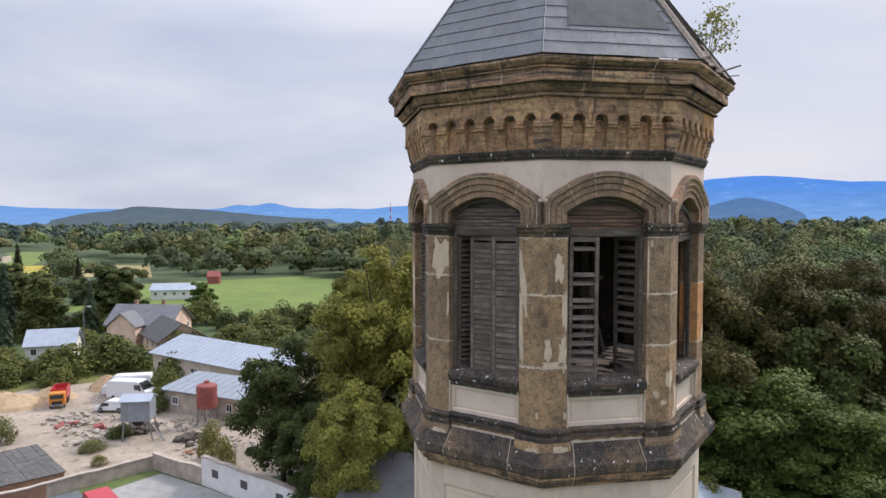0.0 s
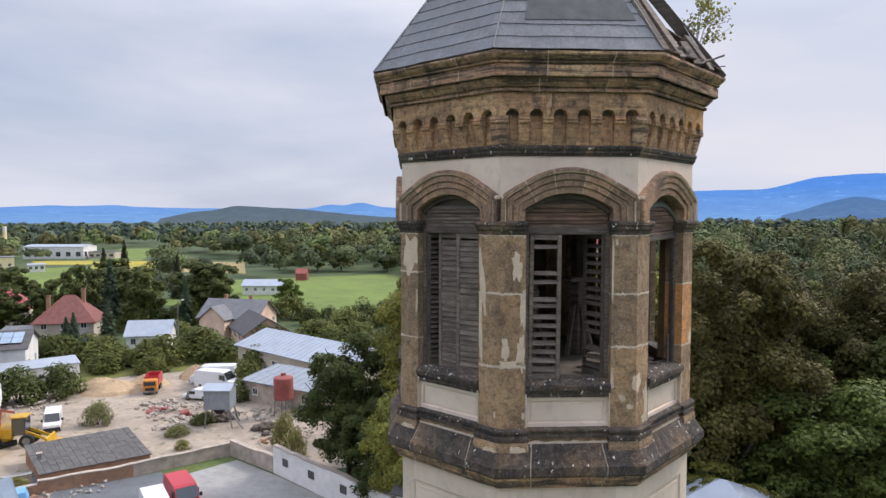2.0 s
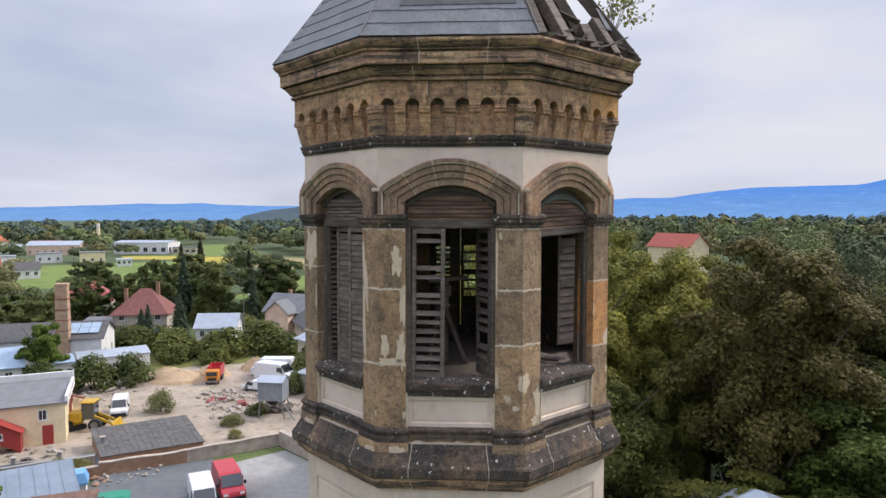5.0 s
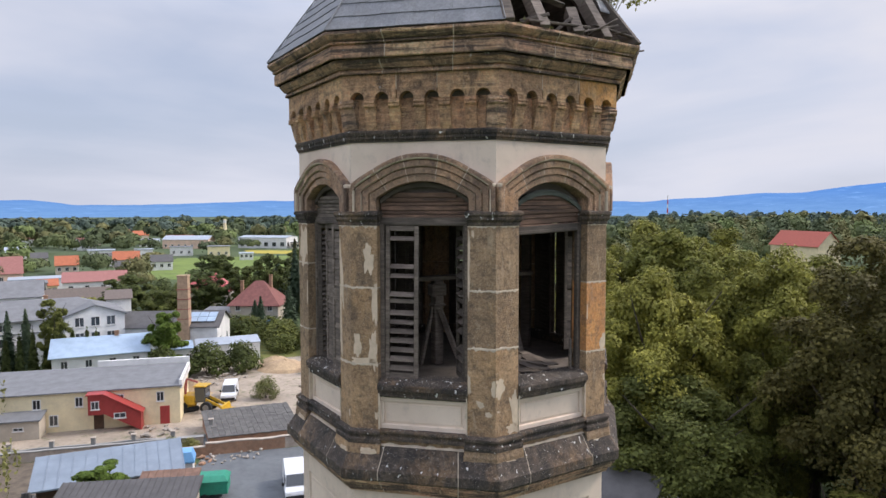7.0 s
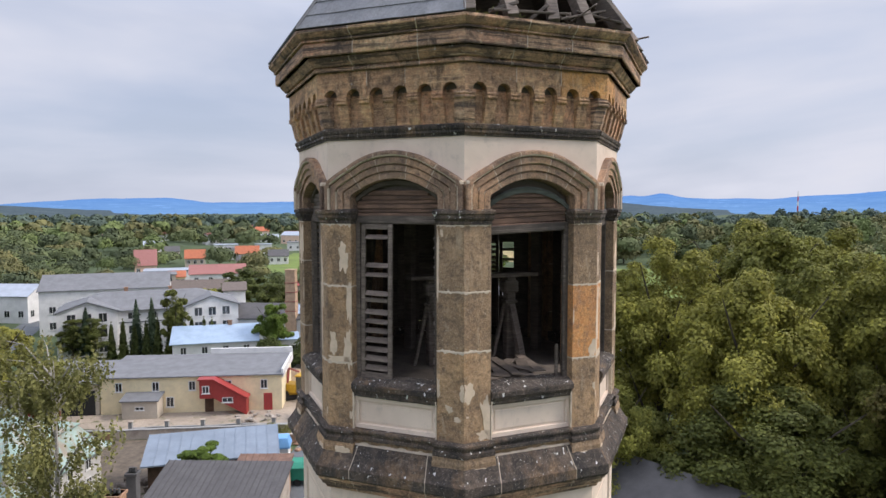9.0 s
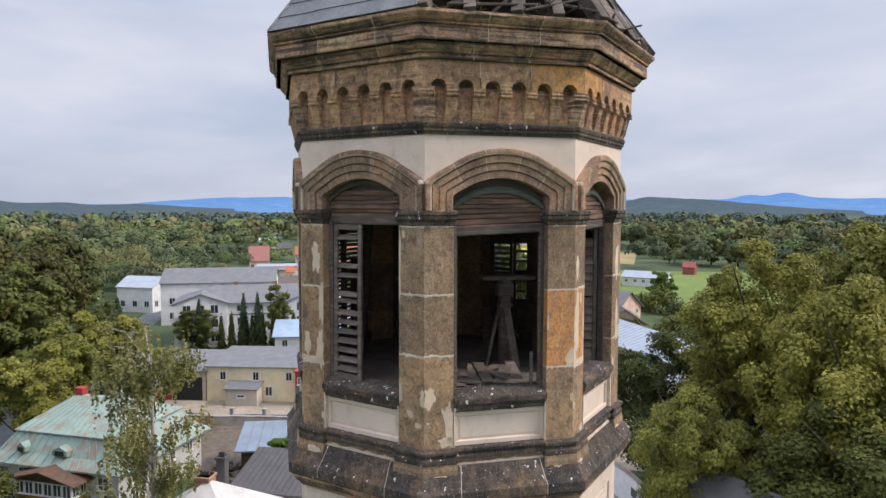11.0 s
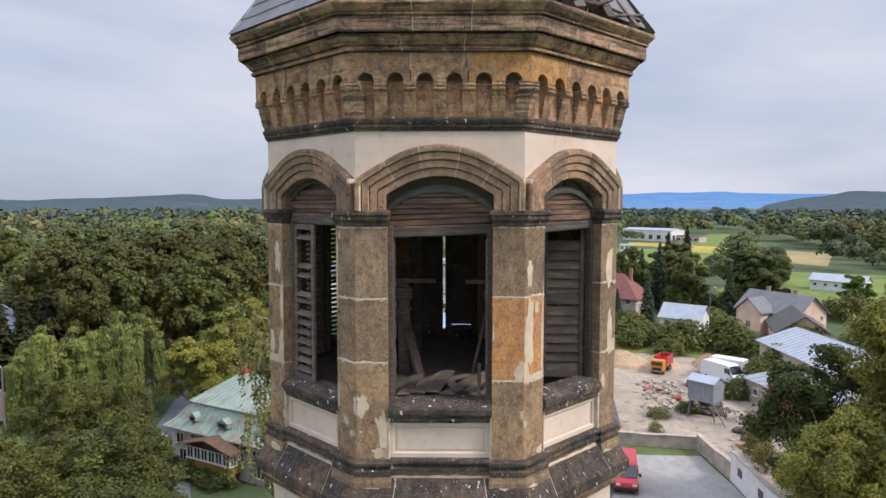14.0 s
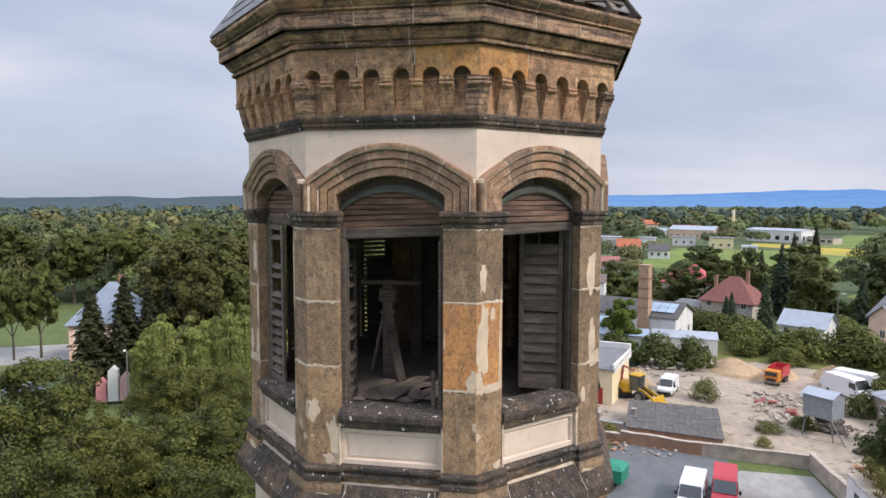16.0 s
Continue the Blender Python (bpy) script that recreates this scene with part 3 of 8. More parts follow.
def shutter(k, hinge, width, angle, count, gone=(), lean=0.0, out=0.16, mat=None, height=2.27, sag=0.0, closed=False):
    """A louvred leaf hung at x = hinge (negative width: it reaches to the left)."""
    m = bay(k) @ pose(hinge, out, 21.385, lean, sag, angle)
    mat = mat or m_greywood
    d = 1 if width > 0 else -1
    post = Shape().block(-0.0325, 0.0325, -0.022, 0.022, 0, height, 0.006).mesh("stile", mat)
    leaf = part("shutter", Shape().block(min(0, 0.065 * d), max(0, 0.065 * d), -0.022, 0.022, 0, height, 0.006), mat, tower, "weathered louvred wooden shutter", m=m)
    part("stile", post, mat, leaf, m=pose(width - 0.0325 * d, 0, 0))
    for z0, h in ((0, 0.10), (height * 0.5 - (0.05 if closed else 0), 0.18 if closed else 0.06), (height - 0.075, 0.075)):
        part("rail", Shape().block(-abs(width) / 2 + 0.066, abs(width) / 2 - 0.066, -0.02, 0.02, 0, h, 0.005), mat, leaf, m=pose(width / 2, 0, z0))
    w = abs(width) - 0.13
    step = (height - 0.22) / count
    deep = step * 0.53 if closed else 0.05
    slat_mesh = Shape().block(-w / 2, w / 2, -0.006, 0.006, -deep, deep, 0.003).mesh("slat", mat)
    for i in range(count):
        if i in gone:
            continue
        z = 0.13 + step * (i + 0.3)
        if abs(z - height * 0.5 - 0.03) < 0.05:
            continue
        part("slat", slat_mesh, mat, leaf, m=pose((0.065 + w / 2) * (1 if width > 0 else -1), 0, z, (-13 if closed else -52) + rnd.uniform(-6, 6), rnd.uniform(-1.2, 1.2), 0))
    return leaf


for k in range(8):
    m = bay(k)
    sag = SAG.get(k, 0.0)
    lintel = Shape().beam((-0.70, 0.19, 23.715 - sag), (0.70, 0.19, 23.715 - sag * 0.6), 0.12, 0.09, 90).beam((-0.70, 0.15, 23.69 - sag), (0.70, 0.15, 23.69 - sag * 0.6), 0.05, 0.03, 90)
    arch = part("arch", lintel, m_darkwood, tower, "moulded sandstone arch with timber lintel", m=m)
    part("joint_mortar", joint_mesh, m_mortar, arch)
    for me in ring_meshes:
        part("voussoir", me, m_arch, arch)
    part("spandrel", spandrel_mesh, m_plaster, tower, m=m)
    part("sill", rough_x(-OPEN + 0.003, OPEN - 0.003, SILL, 24, 0.002), m_black, tower, "lichen-specked black stone sill", m=m)
    part("sill_top", rough_x(-OPEN + 0.008, OPEN - 0.008, [(0.31, 21.39), (0.31, 21.416), (0.10, 21.403), (-0.025, 21.361), (-0.043, 21.343)], 24, 0.002), m_speck, tower, "lichen-frosted sloping sill top", m=m)
    part("sill_moulding", rough_x(-OPEN + 0.003, OPEN - 0.003, UNDER, 12, 0.004), m_black, tower, m=m)
    part("parapet_panel", panel_mesh, m_plaster, tower, m=m)
    for sx in (-1, 1):
        g = random.Random(k * 9 + sx)
        part("edge_mortar", Shape().loft([[(sx * (OPEN - 0.004 - w), y, z) for w, y in ((0, 0.02), (0, -0.012), (abs(g.gauss(0.014, 0.008)) + 0.004, -0.008), (0.012, 0.05))] for z in [20.50 + 0.04 * i for i in range(19)]]), m_mortar, tower, m=m)
    part("plinth_moulding", rough_x(-OPEN + 0.003, OPEN - 0.003, MOULD, 10, 0.003), m_black, tower, m=m)
    g = random.Random(300 + k)
    part("bed_mortar", Shape().loft([[(x, y, z) for y, z in ((0.03, 20.39), (-0.008, 20.40 - abs(g.gauss(0, 0.012))), (-0.012, 20.425), (0.014, 20.43 + abs(g.gauss(0.004, 0.014))), (0.03, 20.45))] for x in [-OPEN + 0.01 + (2 * OPEN - 0.02) * n / 26 for n in range(27)]]), m_mortar, tower, m=m)
    part("plinth_band", rough_x(-OPEN + 0.003, OPEN - 0.003, BAND, 8, 0.004), m_pier, tower, m=m)
    for b in boards(k):
        part("tympanum_board", b, m_redwood if k in (1, 2, 3) else m_greywood, arch)
    # Added dark panel: keeps sky from showing through the gap over the boards.
    back = [(px, CI + math.sqrt(RI**2 - px * px)) for px in (-0.68, -0.5, -0.3, -0.1, 0.1, 0.3, 0.5, 0.68)]
    part("backing_panel", Shape().loft([[(px, y, pz) for px, pz in [(0.68, 23.7), (-0.68, 23.7)] + back] for y in (0.235, 0.26)]), m_inner, arch)
    bow = Shape()
    pts = [(-0.665 + 1.33 * i / 16) for i in range(17)]
    bow.loft([[(x, y, CI + math.sqrt(RI**2 - x * x) - d - (0.115 if k in SAG else 0)) for y, d in ((0.15, -0.01), (0.13, 0.02), (0.14, 0.075), (0.20, 0.075), (0.20, -0.01))] for x in pts])
    part("arched_rail", bow, m_greenwood if k in (2, 3) else m_darkwood, arch)
    wood = m_greywood if k in (0, 1) else m_darkwood
    wf = part("window_frame", Shape().block(-0.6, 0.6, 0.13, 0.22, 21.36, 21.40, 0.006), wood, tower, m=m)
    for x in (-0.635, 0.635):
        part("jamb", Shape().block(x - 0.032, x + 0.032, 0.13, 0.22, 21.36, 23.67, 0.006), wood, wf)

DENSE, SPARSE = 24, 15
shutter(0, 0.60, -0.50, 3, DENSE, closed=True)
shutter(0, -0.10 + 0.20, -0.47, -4, DENSE, out=0.19, closed=True)
shutter(0, -0.60, 0.45, 62, DENSE, mat=m_darkwood)
shutter(1, -0.60, 0.50, 0, SPARSE, (12, 13, 9, 7), sag=0.5)
shutter(1, 0.60, -0.50, -66, SPARSE, (3,), mat=m_darkwood)
shutter(2, -0.60, 0.52, 96, SPARSE, (4, 9), mat=m_darkwood)
part("reveal_board", Shape().block(0.575, 0.60, 0.22, 0.50, 21.40, 23.62, 0.006, pose(0, 0, 0, 0, 0.6, 0)), m_tanwood, tower, "tall brown board lining the reveal", m=bay(2))
shutter(3, 0.60, -0.60, -50, 15, (14,), mat=m_darkwood, closed=True, out=0.24)
shutter(4, -0.60, 0.59, 4, DENSE, mat=m_darkwood)
shutter(4, 0.60, -0.59, -18, DENSE, mat=m_darkwood)
shutter(5, -0.60, 0.59, 0, 10, mat=m_darkwood)
shutter(5, 0.60, -0.59, 0, SPARSE + 4, mat=m_darkwood)
for side in (-1, 1):
    shutter(6, side * 0.60, -side * 0.575, 0, DENSE, mat=m_darkwood, closed=True)
    shutter(7, side * 0.60, -side * 0.59, 0, DENSE, mat=m_darkwood)
# boards added behind the back bays' leaves to block light between the slats
for k, x0, x1, z0, z1 in ((6, -0.62, -0.56, 21.36, 23.66), (6, -0.56, -0.15, 21.56, 22.73), (6, -0.56, -0.15, 23.0, 23.66), (6, -0.56, -0.15, 21.36, 21.48), (6, -0.15, -0.025, 21.36, 23.66),
                          (6, 0.03, 0.32, 21.36, 23.66), (6, 0.33, 0.60, 21.36, 23.66), (5, 0.02, 0.32, 21.36, 22.45), (5, 0.33, 0.62, 21.36, 22.45), (5, 0.02, 0.62, 23.17, 23.66),
                          (5, -0.62, -0.34, 21.36, 23.66), (5, -0.34, -0.02, 21.36, 22.05), (5, -0.34, -0.02, 23.17, 23.66), (4, -0.6, -0.02, 21.36, 23.5), (4, 0.02, 0.6, 21.36, 23.55), (7, -0.6, -0.1, 21.36, 22.9)):
    part("nailed_board", Shape().block(x0, x1, 0.23, 0.25, z0, z1, 0.004), m_darkwood, tower, "dark board added behind the shutters to block light", m=bay(k))

# belfry floor, loft, inner face
oct_floor = ring_course([(0.01, 21.10), (2.52, 21.10), (2.52, 21.22), (0.01, 21.22)])
part("belfry_floor", oct_floor, m_inner, tower, "dusty dark belfry floor")
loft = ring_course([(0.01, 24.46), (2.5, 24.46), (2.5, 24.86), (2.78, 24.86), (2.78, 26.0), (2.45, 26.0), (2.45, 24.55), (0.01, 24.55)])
part("loft_floor", loft, m_inner, tower, "dark boarded loft")
for n, (x, y, turn, long, w, dip) in enumerate(((-0.50, 0.27, -8, 1.1, 0.16, 5), (-0.30, 0.30, -16, 1.3, 0.19, 7), (-0.10, 0.28, -10, 1.25, 0.17, 6), (0.08, 0.30, -24, 1.2, 0.19, 6), (-0.42, 0.36, -38, 1.35, 0.15, 8), (0.22, 0.34, 10, 0.8, 0.13, 9), (0.40, 0.45, -14, 1.3, 0.16, 8))):
    part("loose_board", Shape().block(-w / 2, w / 2, 0, long, -0.008, 0.008, 0.003), m_greywood, tower, "loose grey floor board", m=bay(2) @ pose(x, y - 0.02, 21.438 + 0.018 * (n % 3), -0.25 * dip, (n % 3 - 1) * 1.0, turn))
part("sill_beam", Shape().beam((0.0, 1.25, 21.33), (0.66, 1.30, 21.33), 0.16, 0.16), m_darkwood, tower, m=bay(2))
part("broken_leaf", Shape().block(0.56, 0.61, 0.17, 0.20, 21.39, 21.88, 0.006, pose(0.0, 0, 0, 0, -0.2, 0)).block(0.585, 0.62, 0.12, 0.16, 21.39, 23.5, 0.006), m_greywood, tower, "splintered stub of a shutter", m=bay(2))
for px, py, lean in ((0.80, 0.41, 0.1), (-0.10, -0.68, 0.28)):
    frame_post = Shape()
    turn = pose(px, py, 0, 0, 0, 56)
    frame_post.block(-0.085, 0.085, -0.085, 0.085, 21.22, 22.68, 0.015, turn)
    frame_post.block(-0.14, 0.14, -0.11, 0.11, 22.40, 22.62, 0.03, turn)
    frame_post.block(-0.12, 0.12, -0.10, 0.10, 22.22, 22.27, 0.015, turn)
    frame_post.block(-0.42, 0.52, -0.12, 0.12, 22.68, 22.75, 0.01, turn)
    frame_post.beam(turn @ Vector((lean, -0.32, 21.22)), turn @ Vector((0.0, -0.08, 22.2)), 0.15, 0.07)
    frame_post.beam(turn @ Vector((-0.30, 0.05, 21.22)), turn @ Vector((-0.05, 0.02, 22.35)), 0.09, 0.05)
    part("bell_frame", frame_post, m_greywood, tower, "old grey timber bell-frame post with bracket")
for (x0, y0), (x1, y1) in (((-1.2, 0.2), (-1.2, 0.2)), ((0.9, 1.3), (0.9, 1.3)), ((-0.4, 1.5), (-0.4, 1.5)), ((-1.5, -0.9), (-1.2, -0.8))):
    part("inner_post", Shape().beam((x0, y0, 21.2), (x1, y1, 24.5), 0.16, 0.16), m_darkwood, tower)
part("tie_beam", Shape().beam((-2.3, -0.3, 24.3), (2.3, 0.6, 24.3), 0.16, 0.2), m_darkwood, tower)

# string course under the corbels
for k in range(8):
    cuts = [0, 0.33 + rnd.uniform(-0.1, 0.1), 0.7 + rnd.uniform(-0.1, 0.1), 1]
    for i in range(3):
        part("string_stone", face_block(Shape(), [(2.6, 24.855), (2.795, 24.855), (2.80, 24.88), (2.825, 24.90), (2.825, 24.935), (2.84, 24.95), (2.85, 24.98), (2.85, 25.0), (2.82, 25.02), (2.6, 25.02)], k, cuts[i] + 0.002, cuts[i + 1] - 0.002, 6, 0.004), m_black, tower, "black-crusted string course")

# corbel table
CORB = [(0.02, 25.015), (-0.015, 25.015), (-0.045, 25.08), (-0.098, 25.31), (-0.100, 25.325), (-0.128, 25.335), (-0.140, 25.35), (-0.140, 25.365), (-0.126, 25.375), (-0.140, 25.39), (-0.140, 25.405), (-0.122, 25.42), (-0.122, 25.45), (0.02, 25.45)]
corbel_mesh = extrude_x(-0.078, 0.078, CORB).mesh("corbel", m_frieze)
PITCH = 0.363
table = ring_course([(2.5, 25.0), (2.805, 25.0), (2.805, 25.10), (2.80, 25.44), (2.76, 25.50), (2.74, 25.8), (2.5, 25.8)])
corbel_table = part("corbel_table", table, m_frieze, tower, "corbelled stone frieze of little round arches")
FR = (AP0 + 0.121) / math.cos(OCT / 2)
part("frieze_mortar", ring_course([(2.72, 25.58), (FR, 25.58), (FR, 25.786), (2.72, 25.786)]), m_mortar, corbel_table)
for k in range(8):
    m = bay(k)
    for i in range(5):
        part("corbel", corbel_mesh, m_frieze, corbel_table, m=m @ pose((i - 2) * PITCH + rnd.uniform(-0.004, 0.004), rnd.uniform(-0.004, 0.004), 0))
    half = 2.5 * PITCH + 0.105
    cuts = [-1.2, -0.95 + 0.62 + rnd.uniform(-0.12, 0.1), 0.30 + rnd.uniform(-0.1, 0.12), 1.2]
    for i in range(3):
        rings, a, b = [], cuts[i], cuts[i + 1]
        xs = sorted({a, b} | {c * PITCH - 2.5 * PITCH + 0.105 * math.cos(j * math.pi / 8) for c in range(6) for j in range(9)} | {-1.135, 1.135})
        for x in xs:
            if not a <= x <= b or abs(x) > 1.14:
                continue
            z = 25.435
            for c in range(6):
                d = abs(x - (c - 2.5) * PITCH)
                if d < 0.105:
                    z = 25.445 + math.sqrt(0.105**2 - d * d)
            g = 0.007 if x in (a, b) else 0
            x = x + g if x == a else x - g
            xm = x if abs(x) < 1.135 else math.copysign((AP0 + 0.126) * math.tan(OCT / 2), x)
            rings.append([(xm, -0.126, z), (xm, -0.126, 25.792), (x * 0.985, 0.02, 25.792), (x * 0.985, 0.02, z)])
        ochre = (k == 2 and i == 2) or (k == 3 and i == 0)
        part("frieze_stone", Shape().loft(rings), m_friezeochre if ochre else m_frieze, corbel_table, "rust-yellow frieze stone" if ochre else "", m=m)
    for s0, s1 in ((0, 0.068), (0.932, 1)):
        prof = [((AP0 - y) / math.cos(OCT / 2), z) for y, z in CORB]
        part("corner_corbel", face_block(Shape(), prof, k, s0, s1), m_cornice, corbel_table)

# cornice in two courses
COURSES = ([(2.7, 25.79), (2.985, 25.79), (2.997, 25.80), (2.997, 25.83), (2.965, 25.84), (2.965, 25.86), (3.01, 25.866), (3.03, 25.89), (3.07, 25.93), (3.087, 25.945), (3.087, 25.984), (2.7, 25.984)],
           [(2.7, 25.985), (3.155, 25.985), (3.172, 26.0), (3.172, 26.15), (3.145, 26.157), (3.145, 26.176), (3.197, 26.18), (3.203, 26.20), (3.18, 26.21), (3.21, 26.222), (3.245, 26.25), (3.275, 26.28), (3.287, 26.295), (3.287, 26.33), (2.7, 26.345)])
cornice = part("cornice", ring_course([(r - 0.004 if r > 2.8 else r, z) for r, z in COURSES[0]]), m_mortar, tower, "heavy moulded sandstone cornice with dark crust")
part("upper_bed", ring_course([(r - 0.004 if r > 2.8 else r, z) for r, z in COURSES[1]]), m_mortar, cornice)
for k in range(8):
    for c, prof in enumerate(COURSES):
        n = 3
        cuts = [0] + [(i + rnd.uniform(-0.2, 0.2)) / n for i in range(1, n)] + [1]
        for i in range(n):
            g0, g1 = (0.0034 if i else 0), (0.0034 if i < n - 1 else 0)
            part("cornice_stone", face_block(Shape(), prof, k, cuts[i] + g0, cuts[i + 1] - g1, 8, 0.003), m_cornice, cornice)

# slate roof: six faces still covered, two open to the rafters
EAVE, EZ, APEX = 3.27, 26.345, 30.7
COVERED = (0, 1, 4, 5, 6, 7)


def on_roof(k, s, t, lift=0.0):
    p = fp(k, EAVE * (1 - t), s)
    a = TH + (k + 0.5) * OCT
    slope = math.atan2(APEX - EZ, EAVE * math.cos(OCT / 2))
    return Vector((p.x + math.cos(a) * math.sin(slope) * lift, p.y + math.sin(a) * math.sin(slope) * lift, EZ + (APEX - EZ) * t + math.cos(slope) * lift))


roof = part("roof", ring_course([(2.9, 26.30), (3.12, 26.30), (3.12, 26.36), (2.9, 26.40)]), m_darkwood, tower, "steep octagonal roof of grey slates, broken open on one side")
for k in COVERED:
    deck = Shape()
    deck.add([on_roof(k, 0, 0.004), on_roof(k, 1, 0.004), on_roof(k, 0, 0.985), on_roof(k, 1, 0.985), on_roof(k, 0, 0.02, -0.05), on_roof(k, 1, 0.02, -0.05), on_roof(k, 0, 0.985, -0.05), on_roof(k, 1, 0.985, -0.05)],
             [(0, 1, 3, 2), (4, 6, 7, 5), (0, 4, 5, 1), (0, 2, 6, 4), (1, 5, 7, 3), (2, 3, 7, 6)])
    part("roof_deck", deck, m_darkwood, roof)
ROWS_ALL = 20
high = Shape()
for k in COVERED:
    for row in range(ROWS_ALL):
        t0, t1 = row / ROWS_ALL, min(0.985, (row + 1.25) / ROWS_ALL)
        width = 2.456 * (1 - t0)
        count = max(1, round(width / 0.45))
        cuts = [0] + sorted((i + (0.5 if row % 2 else 0) + rnd.uniform(-0.12, 0.12)) / count for i in range(count) if (i + (0.5 if row % 2 else 0)) > 0.2) + [1]
        for a, b in zip(cuts, cuts[1:]):
            if b - a < 0.02:
                continue
            g = 0.0005 / max(0.2, 1 - t0)
            e = rnd.uniform(-0.0015, 0.0015)
            corners = [on_roof(k, a + g, t0 + e, 0.022), on_roof(k, b - g, t0 + e, 0.022), on_roof(k, b - g, t1, 0.008), on_roof(k, a + g, t1, 0.008)]
            under = [on_roof(k, a + g, t0 + e, 0.010), on_roof(k, b - g, t0 + e, 0.010), on_roof(k, b - g, t1, 0.002), on_roof(k, a + g, t1, 0.002)]
            quad = (corners + under, [(0, 1, 2, 3), (7, 6, 5, 4), (0, 4, 5, 1), (1, 5, 6, 2), (3, 2, 6, 7), (0, 3, 7, 4)])
            if row < 7:
                part("slate", Shape().add(*quad), m_slate, roof)
            else:
                high.add(*quad)
tagged(part("upper_slates", high, m_slate, roof), kind="stuff")
for k, s in ((0, 0), (1, 0), (1, 1), (5, 0), (6, 0), (7, 0), (7, 1)):
    part("hip_cover", Shape().beam(on_roof(k, s, 0.0, 0.03), on_roof(k, s, 0.97, 0.03), 0.022, 0.012, 45), m_slate, roof)

felt = [on_roof(1, s, t, 0.03) for s, t in ((0.17, 0.117), (0.93, 0.119), (0.92, 0.30), (0.19, 0.29))]
part("felt_patch", Shape().loft([[p - Vector((0, 0, 0.012)) for p in felt], felt]), plain_material("dark_roofing_felt", (0.125, 0.13, 0.128), 0.8, 0.35, scale=4), roof, "dark felt sheet nailed over slates")

# bare rafters and broken boards on the open faces
for k, s, t0, t1, mat in ((2, 0.03, 0.0, 0.95, m_darkwood), (2, 0.27, 0.0, 0.62, m_greywood), (2, 0.52, 0.0, 0.10, m_darkwood), (2, 0.74, 0.0, 0.15, m_greywood), (2, 0.985, 0.0, 0.97, m_darkwood), (3, 0.28, 0.0, 0.16, m_greywood), (3, 0.55, 0.0, 0.12, m_darkwood), (3, 0.8, 0.0, 0.62, m_greywood), (3, 0.98, 0.0, 0.95, m_darkwood)):
    a, b = on_roof(k, s, t0, -0.05), on_roof(k, min(0.98, max(0.02, s + (0.06 if t1 < 0.2 else 0))), t1, -0.06)
    part("rafter", Shape().beam(a, b, 0.15, 0.19, rnd.uniform(-8, 8)), mat, roof, "bare weathered rafter")
for k, s0, t0, s1, t1 in ((2, 0.15, 0.015, 0.62, 0.03), (2, 0.55, 0.01, 0.9, 0.06), (2, 0.70, 0.05, 1.0, 0.02), (3, 0.05, 0.02, 0.5, 0.04), (3, 0.3, 0.05, 0.9, 0.03), (3, 0.55, 0.01, 1.0, 0.06), (2, 0.27, 0.13, 0.5, 0.10)):
    part("broken_batten", Shape().beam(on_roof(k, s0, t0, 0.0), on_roof(k, s1, t1, 0.02), 0.09, 0.03, rnd.uniform(-30, 30)), m_darkwood, roof)
for k, s0, s1, t0, t1 in ((3, 0.62, 1.0, 0.02, 0.13), (3, 0.7, 1.0, 0.13, 0.22), (2, 0.86, 1.0, 0.12, 0.2)):
    q = [on_roof(k, s0, t0, 0.02), on_roof(k, s1, t0, 0.0), on_roof(k, s1, t1, 0.03), on_roof(k, s0 + 0.05, t1, 0.05)]
    part("hanging_sheet", Shape().add(q + [p - Vector((0, 0, 0.025)) for p in q], [(0, 1, 2, 3), (7, 6, 5, 4), (0, 4, 5, 1), (1, 5, 6, 2), (2, 6, 7, 3), (3, 7, 4, 0)]), m_slate, roof, "loose grey slate sheet")
# Unseen deck added under the roof to keep the inside dark.
loft2 = ring_course([(0.01, 26.18), (3.0, 26.18), (3.0, 26.27), (0.01, 26.27)])
part("roof_floor", loft2, m_darkwood, roof)

# ---- ground ----
def ground_material():
    k = Nodes("rough_grass", 0.95)
    big, mid, fine = k.noise(0.012, 6, 0.65, apart=False), k.noise(0.12, 5, 0.7, apart=False), k.noise(1.8, 5, 0.75, apart=False)
    c = k.mix(k.ramp(mid, (0.35, 0.0), (0.65, 1.0)), (0.05, 0.082, 0.025), (0.088, 0.118, 0.04))
    c = k.mix(k.ramp(big, (0.45, 0.0), (0.6, 0.8)), c, (0.05, 0.075, 0.03))
    c = k.mix(k.ramp(fine, (0.3, 0.5), (0.6, 0.0)), c, (0.03, 0.05, 0.018))
    return k.done(c, fine, 0.6, 0.1)


m_grass = ground_material()
ground_shape = Shape()
rings = [0, 60, 150, 400, 1000, 2200, 4600]
n = 64
ground_shape.v = [(0, 0, 0)] + [(r * math.cos(2 * math.pi * i / n), r * math.sin(2 * math.pi * i / n), 0) for r in rings[1:] for i in range(n)]
ground_shape.f = [(0, 1 + i, 1 + (i + 1) % n) for i in range(n)] + [(1 + j * n + i, 1 + (j + 1) * n + i, 1 + (j + 1) * n + (i + 1) % n, 1 + j * n + (i + 1) % n) for j in range(len(rings) - 2) for i in range(n)]
tagged(new("ground", ground_shape.mesh("ground", m_grass)), "rough green grassland running to the horizon", "ground", kind="structure")

